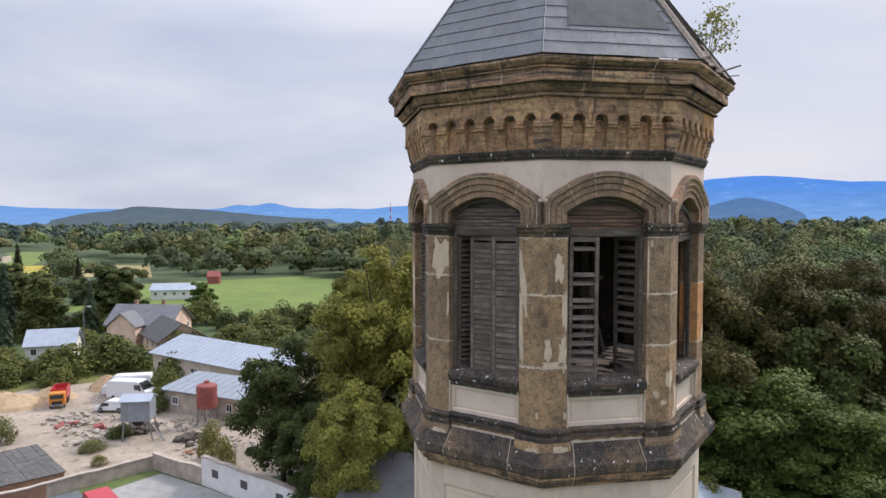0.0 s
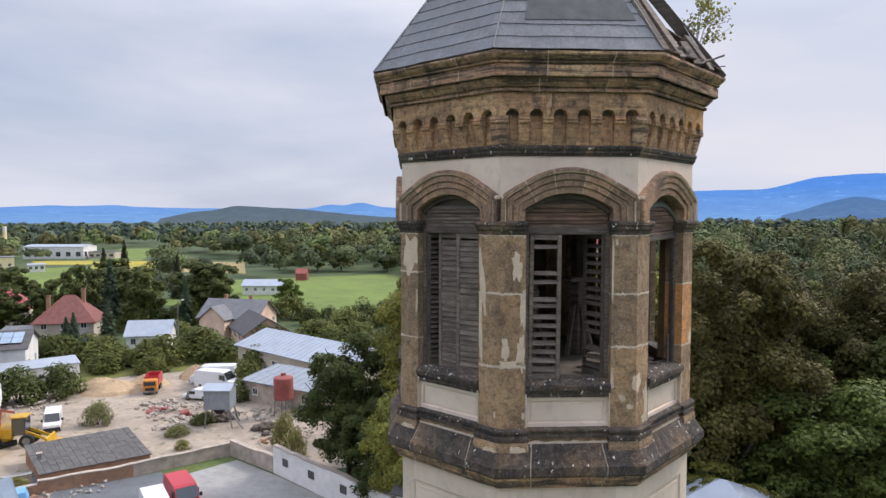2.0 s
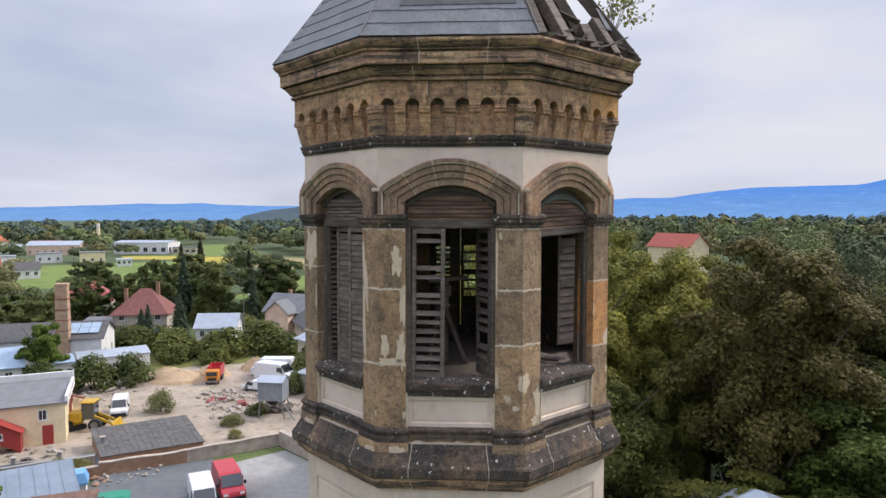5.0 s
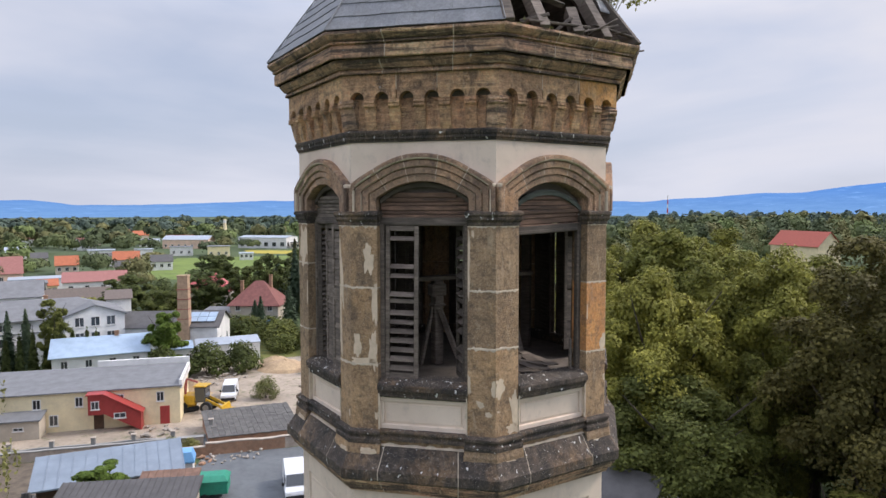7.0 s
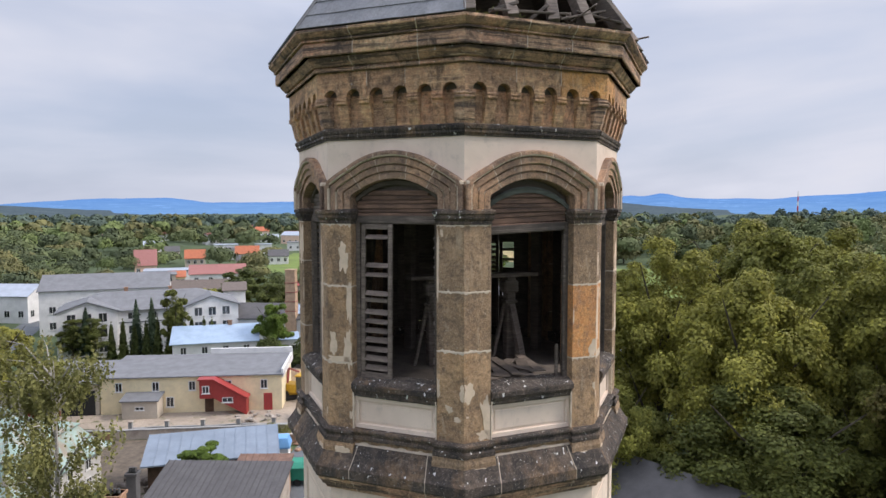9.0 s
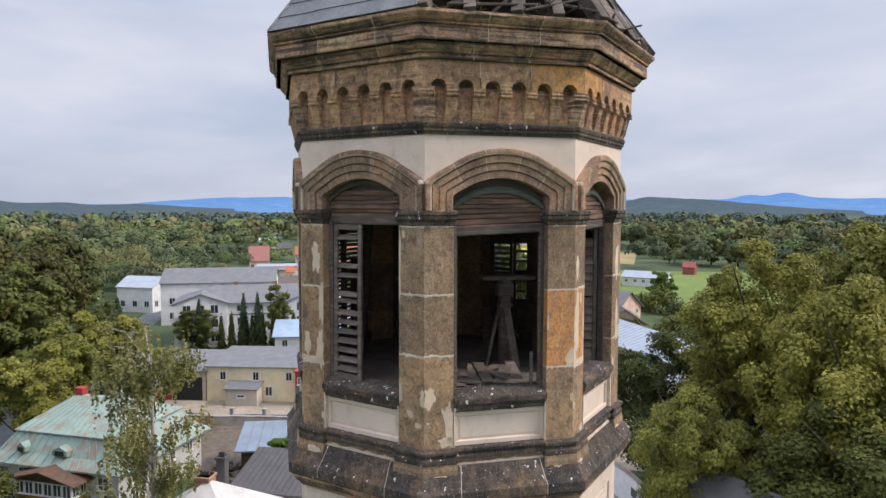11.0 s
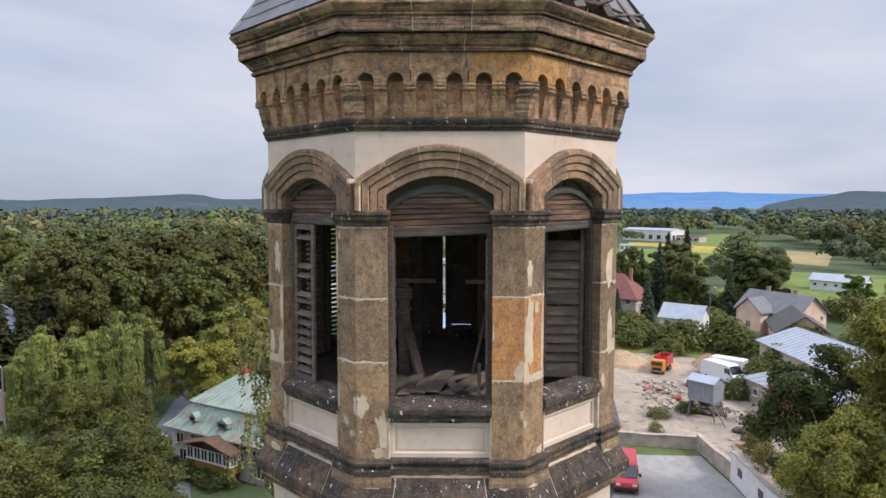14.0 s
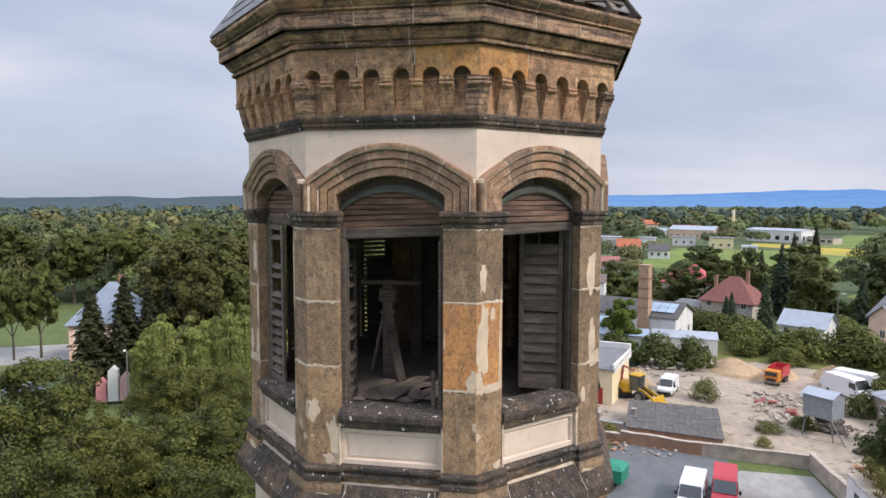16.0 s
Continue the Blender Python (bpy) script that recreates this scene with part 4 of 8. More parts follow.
# ---- surfaces of the yard, lot, road and fields ----
def soil_material(name, light, dark, green=0.0, scale=0.25):
    k = Nodes(name, 0.95)
    big, mid, fine = k.noise(scale, 6, 0.65, apart=False), k.noise(scale * 6, 5, 0.7, apart=False), k.noise(9, 4, 0.75, apart=False)
    c = k.mix(k.ramp(big, (0.35, 0.0), (0.65, 1.0)), dark, light)
    c = k.mix(k.ramp(mid, (0.30, 0.55), (0.55, 0.0)), c, tuple(v * 0.6 for v in dark))
    c = k.mix(k.ramp(fine, (0.35, 0.35), (0.6, 0.0)), c, tuple(v * 0.7 for v in dark))
    if green:
        c = k.mix(k.ramp(k.noise(scale * 2.2, 6, 0.7, apart=False), (0.60 - 0.1 * green, 0.0), (0.68, 0.9)), c, (0.085, 0.10, 0.03))
    return k.done(c, fine, 0.5, 0.05)


m_yard = soil_material("pale_gravel", (0.47, 0.385, 0.30), (0.31, 0.26, 0.205), 0.5)
m_asphalt = soil_material("grey_asphalt", (0.165, 0.18, 0.19), (0.125, 0.135, 0.145), scale=0.15)
m_concrete = soil_material("pale_concrete", (0.36, 0.355, 0.34), (0.28, 0.275, 0.26), scale=0.15)
m_sand = soil_material("ochre_sand", (0.52, 0.38, 0.23), (0.40, 0.28, 0.17), scale=0.5)
m_lawn = soil_material("mown_grass", (0.125, 0.165, 0.045), (0.08, 0.115, 0.033), scale=0.3)
m_meadow = soil_material("bright_meadow", (0.18, 0.245, 0.045), (0.12, 0.175, 0.036), scale=0.03)
m_rape = soil_material("yellow_crop", (0.50, 0.38, 0.04), (0.34, 0.30, 0.05), scale=0.03)
m_stubble = soil_material("straw_stubble", (0.38, 0.30, 0.13), (0.27, 0.22, 0.10), scale=0.03)
m_weeds = soil_material("yellow_weeds", (0.20, 0.19, 0.04), (0.09, 0.11, 0.025), scale=0.4)


def sheet(name, material, label, points, z=0.02):
    s = Shape()
    s.v = [(x, y, z) for x, y in points] + [(x, y, z - 0.02) for x, y in points]
    n = len(points)
    s.f = [tuple(range(n))] + [(i, i + n, (i + 1) % n + n, (i + 1) % n) for i in range(n)]
    return tagged(new(name, s.mesh(name, material)), label, "ground", kind="structure")


sheet("yard", m_yard, "pale dusty gravel of a building yard", [(-53.5, 58.5), (-45, 50), (-40.5, 51.5), (-28, 62.2), (-21, 58), (-13, 62), (-20, 76), (-30, 84), (-40, 95), (-48, 97), (-58, 92), (-68, 79), (-60, 66)], 0.02)
sheet("parking_lot", m_asphalt, "grey asphalt parking lot beside the yard wall", [(-40.3, 50.6), (-31.6, 57.9), (-20, 38), (-28, 30), (-36, 42)], 0.024)
sheet("concrete_lot", m_concrete, "pale concrete paving below the tower", [(-31.6, 57.9), (-28.2, 61.6), (-21.2, 57.4), (-8.6, 48.6), (-2, 36), (-20, 38)], 0.026)
sheet("verge", m_lawn, "strip of green grass along the yard wall", [(-32.6, 57.0), (-28.2, 61.5), (-27.0, 60.9), (-31.0, 55.4)], 0.032)
sheet("lane", m_asphalt, "dark lane between low concrete walls", [(-70, 33), (-58.0, 43.2), (-43.4, 55.0), (-42.2, 52.9), (-57, 40.4), (-68, 30)], 0.04)
sheet("access", m_yard, "dusty gravel in front of the yellow building", [(-73, 36), (-70, 41), (-50, 58), (-44, 55), (-57, 43.5)], 0.03)
sheet("backyard", plain_material("trodden_earth", (0.17, 0.135, 0.10), 0.95, 0.45, scale=1.2), "trodden brown earth of a cluttered back yard", [(-60, 37.5), (-57.2, 40.0), (-43.0, 51.8), (-40, 48), (-36.5, 42), (-42, 35), (-50, 31), (-57, 33)], 0.034)
sheet("road", m_asphalt, "grey village road", [(-38, 12), (-47, 15.2), (-60, 18), (-75, 24), (-92, 37), (-112, 49), (-150, 78), (-148, 82), (-108, 53), (-88, 42), (-72, 29.5), (-58, 22.6), (-46, 19.0), (-36, 17)], 0.03)
sheet("lawn", m_lawn, "mown village green", [(-160, -40), (-70, -12), (-62, 14), (-78, 24), (-110, 30), (-150, 8), (-160, -5)], 0.02)
sheet("plaza", m_concrete, "pale paved forecourt", [(-100, -17), (-101, -3), (-113, -4), (-115, -22)], 0.03)
sheet("meadow", m_meadow, "bright green meadow behind the houses", [(-98, 165), (-30, 150), (5, 215), (-60, 262), (-120, 225)], 0.03)
sheet("far_meadow", m_meadow, "bright green meadow at the edge of town", [(-182, 166), (-142, 184), (-136, 215), (-164, 276), (-200, 288), (-243, 246)], 0.03)
sheet("crop_field", m_rape, "bright yellow flowering field", [(-258, 312), (-228, 318), (-207, 296), (-236, 289)], 0.05)
sheet("crop_strip", m_rape, "strip of yellow crop beside the stubble", [(-224, 314), (-194, 321), (-169, 280), (-197, 275)], 0.05)
sheet("stubble_field", m_stubble, "straw-coloured harvested field", [(-190, 326), (-145, 320), (-116, 258), (-148, 262), (-169, 279)], 0.04)
sheet("green_field", m_meadow, "pale green field beyond the crop", [(-290, 436), (-262, 446), (-204, 323), (-231, 318)], 0.03)
sheet("weeds", m_weeds, "belt of yellow-green weeds along the yard", [(-69, 78), (-58, 91), (-47, 97.5), (-48, 101), (-62, 96), (-76, 80)], 0.05)
sheet("garden_ground", m_weeds, "rough green gardens behind the yard", [(-76, 81), (-62, 97), (-47, 102), (-30, 100), (-24, 112), (-48, 112), (-70, 104), (-100, 118), (-112, 104), (-92, 90)], 0.03)
sheet("distant_clearing", m_stubble, "pale clearing in the wooded hills", [(-560, 140), (-500, 150), (-480, 185), (-540, 190)], 0.05)

# ---- materials of buildings ----
m_white = plain_material("white_render", (0.82, 0.81, 0.79), 0.9, 0.2, scale=0.6)
m_yellow = plain_material("pale_yellow_render", (0.86, 0.73, 0.47), 0.9, 0.2, scale=0.6)
m_pink = plain_material("pale_pink_render", (0.84, 0.60, 0.46), 0.9, 0.2, scale=0.6)
m_cream = plain_material("cream_render", (0.58, 0.51, 0.42), 0.9, 0.2, scale=0.6)
m_brick = plain_material("old_brick", (0.40, 0.22, 0.13), 0.9, 0.4, scale=1.2, dirt=(0.5, 0.42, 0.34))
m_oldwall = plain_material("patched_old_wall", (0.52, 0.45, 0.38), 0.95, 0.4, scale=0.9, dirt=(0.33, 0.2, 0.13))
m_redtile = plain_material("red_roof_tiles", (0.25, 0.095, 0.08), 0.8, 0.3, scale=1.5)
m_orangetile = plain_material("orange_roof_tiles", (0.48, 0.15, 0.07), 0.8, 0.3, scale=1.5)
m_darkroof = plain_material("dark_grey_roofing", (0.105, 0.10, 0.10), 0.75, 0.3, scale=1.0)
m_greyroof = plain_material("grey_felt_roofing", (0.20, 0.205, 0.215), 0.8, 0.25, scale=0.8)
m_palesheet = plain_material("pale_sheet_roof", (0.41, 0.46, 0.53), 0.45, 0.18, scale=0.7, metal=0.2, dirt=(0.35, 0.30, 0.26))
m_bluesheet = plain_material("pale_blue_sheet", (0.36, 0.47, 0.60), 0.5, 0.2, scale=0.7, metal=0.1)
m_steelblue = plain_material("steel_blue_sheet", (0.24, 0.29, 0.35), 0.5, 0.2, scale=0.7, metal=0.2)
m_greysheet = plain_material("grey_corrugated_sheet", (0.33, 0.37, 0.41), 0.5, 0.25, scale=1.5, metal=0.2)
m_redpaint = plain_material("red_paint", (0.38, 0.045, 0.04), 0.5, 0.2)
m_vanred = plain_material("van_red", (0.50, 0.035, 0.05), 0.3, 0.08)
m_vanwhite = plain_material("van_white", (0.74, 0.75, 0.77), 0.3, 0.06)
m_orange = plain_material("truck_orange", (0.62, 0.22, 0.02), 0.4, 0.15)
m_loader = plain_material("loader_yellow", (0.60, 0.36, 0.02), 0.45, 0.25)
m_rubber = plain_material("black_rubber", (0.025, 0.025, 0.026), 0.8, 0.3)
m_green = plain_material("green_tarp", (0.02, 0.27, 0.17), 0.5, 0.2)
m_blue = plain_material("blue_plastic", (0.03, 0.20, 0.55), 0.45, 0.2)
m_tank = plain_material("faded_red_tank", (0.36, 0.10, 0.085), 0.7, 0.35, scale=1.2)
m_steel = plain_material("grey_steel", (0.25, 0.25, 0.25), 0.5, 0.3, metal=0.4)


def copper_material():
    k = Nodes("green_copper_sheet", 0.6)
    big, streak = k.noise(0.5, 5), k.noise(1.1, 6, 0.7, (1, 1, 0.4))
    c = k.mix(k.ramp(big, (0.35, 0.0), (0.65, 1.0)), (0.20, 0.295, 0.255), (0.30, 0.39, 0.34))
    c = k.mix(k.ramp(streak, (0.48, 0.0), (0.60, 0.85)), c, (0.27, 0.205, 0.145))
    return k.done(c, streak, 0.2, 0.01)


def glass_material():
    k = Nodes("window_glass", 0.08)
    k.b.inputs["Specular IOR Level"].default_value = 0.8
    return k.done(k.ramp(k.random(), (0.0, (0.012, 0.014, 0.016)), (1.0, (0.05, 0.055, 0.06))))


m_copper, m_glass = copper_material(), glass_material()
m_joint = plain_material("white_window_paint", (0.72, 0.71, 0.69), 0.6, 0.1)
m_door = wood_material("brown_door", (0.16, 0.09, 0.05), (0.08, 0.045, 0.03))
win_meshes = {}


def window_on(parent, m, w=1.0, h=1.4, frame=None):
    """A casement set on a wall: m has x along the wall, y inwards, z up, at the sill's middle."""
    key = (w, h, (frame or m_joint).name)
    if key not in win_meshes:
        def rect(x, z0, z1, y):
            return [(-x, y, z0), (x, y, z0), (x, y, z1), (-x, y, z1)]

        out, hole = (w / 2, 0, h), (w / 2 - 0.08, 0.08, h - 0.08)
        f = Shape().loft([rect(*out, -0.05), rect(*hole, -0.05), rect(*hole, 0.04), rect(*out, 0.04), rect(*out, -0.05)], caps=False)
        win_meshes[key] = (f.mesh("window", frame or m_joint), Shape().box(-w / 2 + 0.05, w / 2 - 0.05, -0.02, 0.03, 0.05, h - 0.05).mesh("pane", m_glass),
                           Shape().box(-0.03, 0.03, -0.05, -0.02, 0.08, h - 0.08).mesh("mullion", frame or m_joint), Shape().box(-w / 2 - 0.08, w / 2 + 0.08, -0.12, 0.02, -0.07, 0).mesh("sill", frame or m_joint))
    ob = part("window", win_meshes[key][0], None, parent, m=m)
    for n, name in enumerate(("pane", "mullion", "sill")):
        part(name, win_meshes[key][n + 1], None, ob)
    return ob


def wall_frame(x0, y0, x1, y1):
    """x along the wall from (x0, y0) to (x1, y1), which has the outside on its right-hand side; y inwards."""
    d = Vector((x1 - x0, y1 - y0)).normalized()
    return Matrix(((d.x, -d.y, 0, x0), (d.y, d.x, 0, y0), (0, 0, 1, 0), (0, 0, 0, 1)))


def house(name, label, category, m, L, W, eave, ridge, wall, roof, kind="gable", over=0.35, rows=((1.0, 3, 1.0, 1.3),), chimney=(), sides="fb", seams=0, base=None, group=""):
    """A house on local x (length) and y (depth), middle at the origin. rows: sill height, count, width, height of the windows."""
    ob = thing(name, label, category, group, m=m)
    l, w = L / 2, W / 2
    s = Shape()
    if kind == "gable":
        rise = [(-w, 0), (w, 0), (w, eave), (0, ridge), (-w, eave)]
    elif kind == "mono":
        rise = [(-w, 0), (w, 0), (w, ridge), (-w, eave)]
    else:
        rise = [(-w, 0), (w, 0), (w, eave), (-w, eave)]
    s.loft([[(x, y, z) for y, z in rise] for x in (-l, l)])
    part("wall", s, wall, ob)
    r, t = Shape(), 0.14
    if kind in ("gable", "mono"):
        hi = ridge if kind == "gable" else ridge
        ends = ((-1,), (1,)) if kind == "gable" else ((0,),)
        for (e,) in ends:
            if kind == "gable":
                slope = (ridge - eave) / w
                y0, z0, y1, z1 = e * (w + over), eave - slope * over, 0.0, ridge
            else:
                slope = (ridge - eave) / W
                y0, z0, y1, z1 = -w - over, eave - slope * over, w + over * 0.5, ridge + slope * over * 0.5
            one = Shape().loft([[(x, y0, z0 + 0.012), (x, y1, z1 + 0.012), (x, y1, z1 + t), (x, y0, z0 + t)] for x in (-l - over, l + over)])
            slab = part("roof", one, roof, ob)
            if seams:
                n = max(2, int((L + 2 * over) / seams))
                rib = Shape().loft([[(x, y0, z0 + t), (x, y1, z1 + t), (x, y1, z1 + t + 0.045), (x, y0, z0 + t + 0.045)] for x in (-0.03, 0.03)]).mesh("seam", roof)
                for i in range(n + 1):
                    part("seam", rib, roof, slab, m=pose(-l - over + 0.05 + (L + 2 * over - 0.1) * i / n, 0, 0))
    elif kind == "hip":
        o, c = over, max(0.0, l - w)
        z0 = eave - (ridge - eave) / w * over
        v = [(-l - o, -w - o, z0), (l + o, -w - o, z0), (l + o, w + o, z0), (-l - o, w + o, z0), (-c, 0, ridge), (c, 0, ridge)]
        v += [(x, y, z - 0.12) for x, y, z in v[:4]]
        part("roof", Shape().add(v, [(0, 1, 5, 4), (1, 2, 5), (2, 3, 4, 5), (3, 0, 4), (0, 6, 7, 1), (1, 7, 8, 2), (2, 8, 9, 3), (3, 9, 6, 0), (6, 9, 8, 7)]), roof, ob)
    elif kind == "flat":
        part("roof", Shape().block(-l - over, l + over, -w - over, w + over, eave, eave + 0.22, 0.03), roof, ob)
    for zs, count, ww, hh in rows:
        for side in sides:
            x0, y0, x1, y1 = {"f": (-l, -w, l, -w), "b": (l, w, -l, w), "r": (l, -w, l, w), "l": (-l, w, -l, -w)}[side]
            long = math.hypot(x1 - x0, y1 - y0)
            n = count if side in "fb" else max(1, round(count * W / L))
            for i in range(n):
                window_on(ob, wall_frame(x0, y0, x1, y1) @ pose(long * (i + 0.5) / n, 0, zs), ww, hh)
    for x, y, top in chimney:
        c = Shape().block(x - 0.3, x + 0.3, y - 0.3, y + 0.3, eave, top, 0.02)
        c.block(x - 0.36, x + 0.36, y - 0.36, y + 0.36, top - 0.15, top, 0.02)
        part("chimney", c, m_brick, ob)
    if base:
        part("plinth", Shape().box(-l - 0.04, l + 0.04, -w - 0.04, w + 0.04, 0, base), m_oldwall, ob)
    return ob


def along(x0, y0, x1, y1, depth):
    """Pose, length: a house whose front runs from (x0, y0) to (x1, y1), with its depth behind, left of that direction."""
    d = Vector((x1 - x0, y1 - y0))
    L = d.length
    a = math.atan2(d.y, d.x)
    return pose((x0 + x1) / 2 - math.sin(a) * depth / 2, (y0 + y1) / 2 + math.cos(a) * depth / 2, 0, 0, 0, math.degrees(a)), L


# ---- the yellow building by the lane ----
m, L = along(-66.0, 44.5, -50.2, 57.4, 9)
yellow = house("workshop_building", "long pale yellow workshop with grey felt roof and red stair", "building", m, L, 9, 4.2, 4.75, m_yellow, m_greyroof, "mono", 0.25, ((2.6, 5, 0.8, 1.1),), sides="f")
part("parapet", Shape().block(0, L / 2 + 0.2, 4.45, 4.75, 4.4, 5.6, 0.03).block(L / 2 - 0.05, L / 2 + 0.25, -4.5, 4.75, 3.9, 4.9, 0.03), m_white, yellow, "white rendered parapet")
st = Shape()
for x0, x1, z0, z1 in ((1.2, 2.6, 2.0, 4.1),):
    st.block(x0, x1, -6.1, -4.52, z0, z1, 0.03)
st.loft([[(x, y, z) for x, z in ((2.6, 2.1), (6.4, 0.0), (6.4, 1.9), (2.6, 4.1))] for y in (-6.05, -4.55)])
stair = part("covered_stair", st, m_redpaint, yellow, "red boarded covered outside stair")
part("stair_roof", Shape().loft([[(x, y, z) for x, z in ((1.0, 4.12), (2.7, 4.12), (6.6, 1.92), (6.6, 2.0), (2.75, 4.25), (1.0, 4.25))] for y in (-6.25, -4.5)]), m_redpaint, stair)
window_on(stair, pose(1.9, -6.1, 2.6), 0.8, 0.9)
window_on(stair, pose(4.3, -6.05, 1.5), 1.2, 0.6)
for x, mat in ((8.6, m_redpaint), (1.9, m_door)):
    part("door", Shape().block(x - 0.5, x + 0.5, -4.56, -4.48, 0, 2.05, 0.02), mat, yellow)
window_on(yellow, pose(-2.5, -4.5, 0.7), 0.9, 1.2)
m, L = along(-75, 37.2, -66.1, 44.4, 9)
garage = house("garage_building", "low cream garage wing with grey roof and open gate", "building", m, L, 9, 3.6, 4.2, m_cream, m_greyroof, "mono", 0.3, ((2.6, 2, 0.8, 0.7),), sides="f")
# Flat black panel paints the shaded inside of the open gate.
part("gate_opening", Shape().box(1.6, 5.3, -4.54, -4.49, 0, 2.9), m_rubber, garage, "black panel put on the wall as the shade of an open gateway")
part("gate", Shape().block(-2.0, 1.5, -4.70, -4.55, 0.05, 2.9, 0.03), m_redpaint, garage, "red sliding gate")
house("lean_to", "small cream lean-to with grey roof", "shed", along(-62.5, 44.9, -59.4, 47.3, 2.2)[0], 3.9, 2.2, 2.0, 2.5, m_cream, m_greyroof, "mono", 0.2, ((1.0, 1, 1.0, 0.4),), sides="f")

# ---- large white institution, with wings and pediments ----
m, L = along(-98.5, 56.5, -84.0, 79.0, 12)
big = house("white_institution", "large white three-storey building with grey hipped roof", "building", m, L, 12, 7.4, 9.6, m_white, m_greyroof, "hip", 0.5, ((0.9, 9, 1.3, 1.4), (3.3, 9, 1.3, 1.4), (5.7, 9, 1.4, 1.1)), ((-4, 1, 10.2), (3, 1.5, 10.0)), sides="f")
for cx, half in ((-L / 2 + 4.0, 4.2), (L / 2 - 4.2, 4.2)):
    wing = Shape().loft([[(cx + dx, y, z) for dx, z in ((-half, 0), (half, 0), (half, 7.4), (0, 8.9), (-half, 7.4))] for y in (-7.4, -5.9)])
    wo = part("wing", wing, m_white, big, "projecting white gabled bay")
    part("wing_roof", Shape().loft([[(cx + dx, y, z) for dx, z in ((-half - 0.4, 7.25), (0, 8.9), (half + 0.4, 7.25), (half + 0.4, 7.45), (0, 9.12), (-half - 0.4, 7.45))] for y in (-7.7, 0.0)]), m_greyroof, wo)
    for zs in (0.9, 3.3, 5.7):
        for dx in (-2.2, 0, 2.2):
            window_on(wo, pose(cx + dx, -7.4, zs), 1.3, 1.5)
part("cornice_band", Shape().block(-L / 2 + 8.4, L / 2 - 8.6, -6.12, -5.98, 5.1, 5.3, 0.02), m_greyroof, big)
m, L = along(-78.5, 62.5, -70.6, 71.5, 8)
house("blue_roofed_block", "white two-storey block with pale blue sheet roof", "building", m, L, 8, 3.7, 5.5, m_white, m_bluesheet, "gable", 0.4, ((2.0, 4, 0.9, 1.1),), ((2, 0, 6.2),), sides="fr")
m, L = along(-86.5, 76.5, -70.5, 85.5, 9)
house("boiler_house", "low white boiler house with dark roof and solar panels", "building", m, L, 9, 4.9, 6.8, m_white, m_darkroof, "gable", 0.4, ((1.8, 5, 0.9, 1.2),), sides="fr")
pv = thing("solar_array", "blue-grey solar panels on a dark roof", "solar panels", m=m @ pose(L / 2 - 3.4, -2.3, 6.15, math.degrees(math.atan2(1.9, 4.5))))
for i in range(4):
    for j in range(2):
        part("solar_panel", Shape().block(i * 1.45 - 2.9, i * 1.45 - 1.55, j * 1.5 - 1.45, j * 1.5, 0, 0.05, 0.01), m_bluesheet, pv)
stack = thing("chimney_stack", "tall square buff brick chimney", "chimney", m=pose(-75.2, 83.2, 0, 0, 0, 30))
part("shaft", Shape().loft([[(x * r, y * r, z) for x, y in ((-1, -1), (1, -1), (1, 1), (-1, 1))] for r, z in ((0.95, 0), (0.78, 13.0), (0.86, 13.0), (0.86, 13.3))]), plain_material("buff_brick", (0.50, 0.34, 0.22), 0.9, 0.3, scale=2.0), stack)
for z in (6.2, 7.8, 9.4, 11.0):
    part("iron_band", Shape().box(-0.92, 0.92, -0.92, 0.92, z, z + 0.1), m_tank, stack)

# ---- houses across the yard ----
house("red_roofed_villa", "cream villa with hipped red tile roof", "house", pose(-84.0, 112.6, 0, 0, 0, 22), 9.8, 8.0, 5.0, 9.1, m_cream, m_redtile, "hip", 0.5, ((1.0, 3, 1.0, 1.4), (3.4, 3, 1.0, 1.2)), ((2.2, 0.6, 10.3), (-3.4, -0.6, 9.2)))
house("villa_annex", "low white annex beside the villa", "house", pose(-90.0, 107.2, 0, 0, 0, 22), 5.5, 5, 3.0, 3.6, m_cream, m_greyroof, "mono", 0.2, ((1.0, 2, 0.9, 1.0),), sides="f")
house("pink_roofed_house", "house with faded rose-red tile roof", "house", pose(-112, 128, 0, 0, 0, 35), 11, 8, 4.6, 8.4, m_cream, plain_material("rose_tiles", (0.50, 0.12, 0.12), 0.8, 0.3), "hip", 0.4, ((1.0, 3, 1.0, 1.2),))
house("blue_roofed_cottage", "small white cottage with pale blue sheet roof", "house", pose(-67.3, 111.8, 0, 0, 0, 18), 7.2, 5.5, 2.7, 4.8, m_white, m_palesheet, "gable", 0.4, ((1.0, 3, 0.9, 1.1),), seams=0.9, sides="fr")
house("station_house", "pink house with slate-grey roof and gables", "house", pose(-57.5, 126.5, 0, 0, 0, -6), 12.5, 8, 4.0, 7.0, m_pink, m_greyroof, "gable", 0.5, ((0.7, 4, 1.0, 1.4), (2.6, 4, 0.8, 0.9)), ((-3.0, 0.5, 7.9), (2.5, 0.6, 7.8)), sides="fr")
house("station_gable", "pink gabled front bay of the house", "house", pose(-59.5, 121.6, 0, 0, 0, 84), 3.6, 5.2, 4.1, 6.3, m_pink, m_greyroof, "gable", 0.4, ((0.9, 1, 1.0, 1.4),), sides="lr")
wingm = pose(-50.2, 119.0, 0, 0, 0, -52)
house("station_wing", "low pink wing with dark roof and gable end", "house", wingm, 13, 7.5, 2.9, 5.4, m_pink, m_darkroof, "gable", 0.6, ((1.0, 4, 1.0, 1.4),), sides="fr")
m, L = along(-44.8, 99.3, -21.5, 84.0, 11)
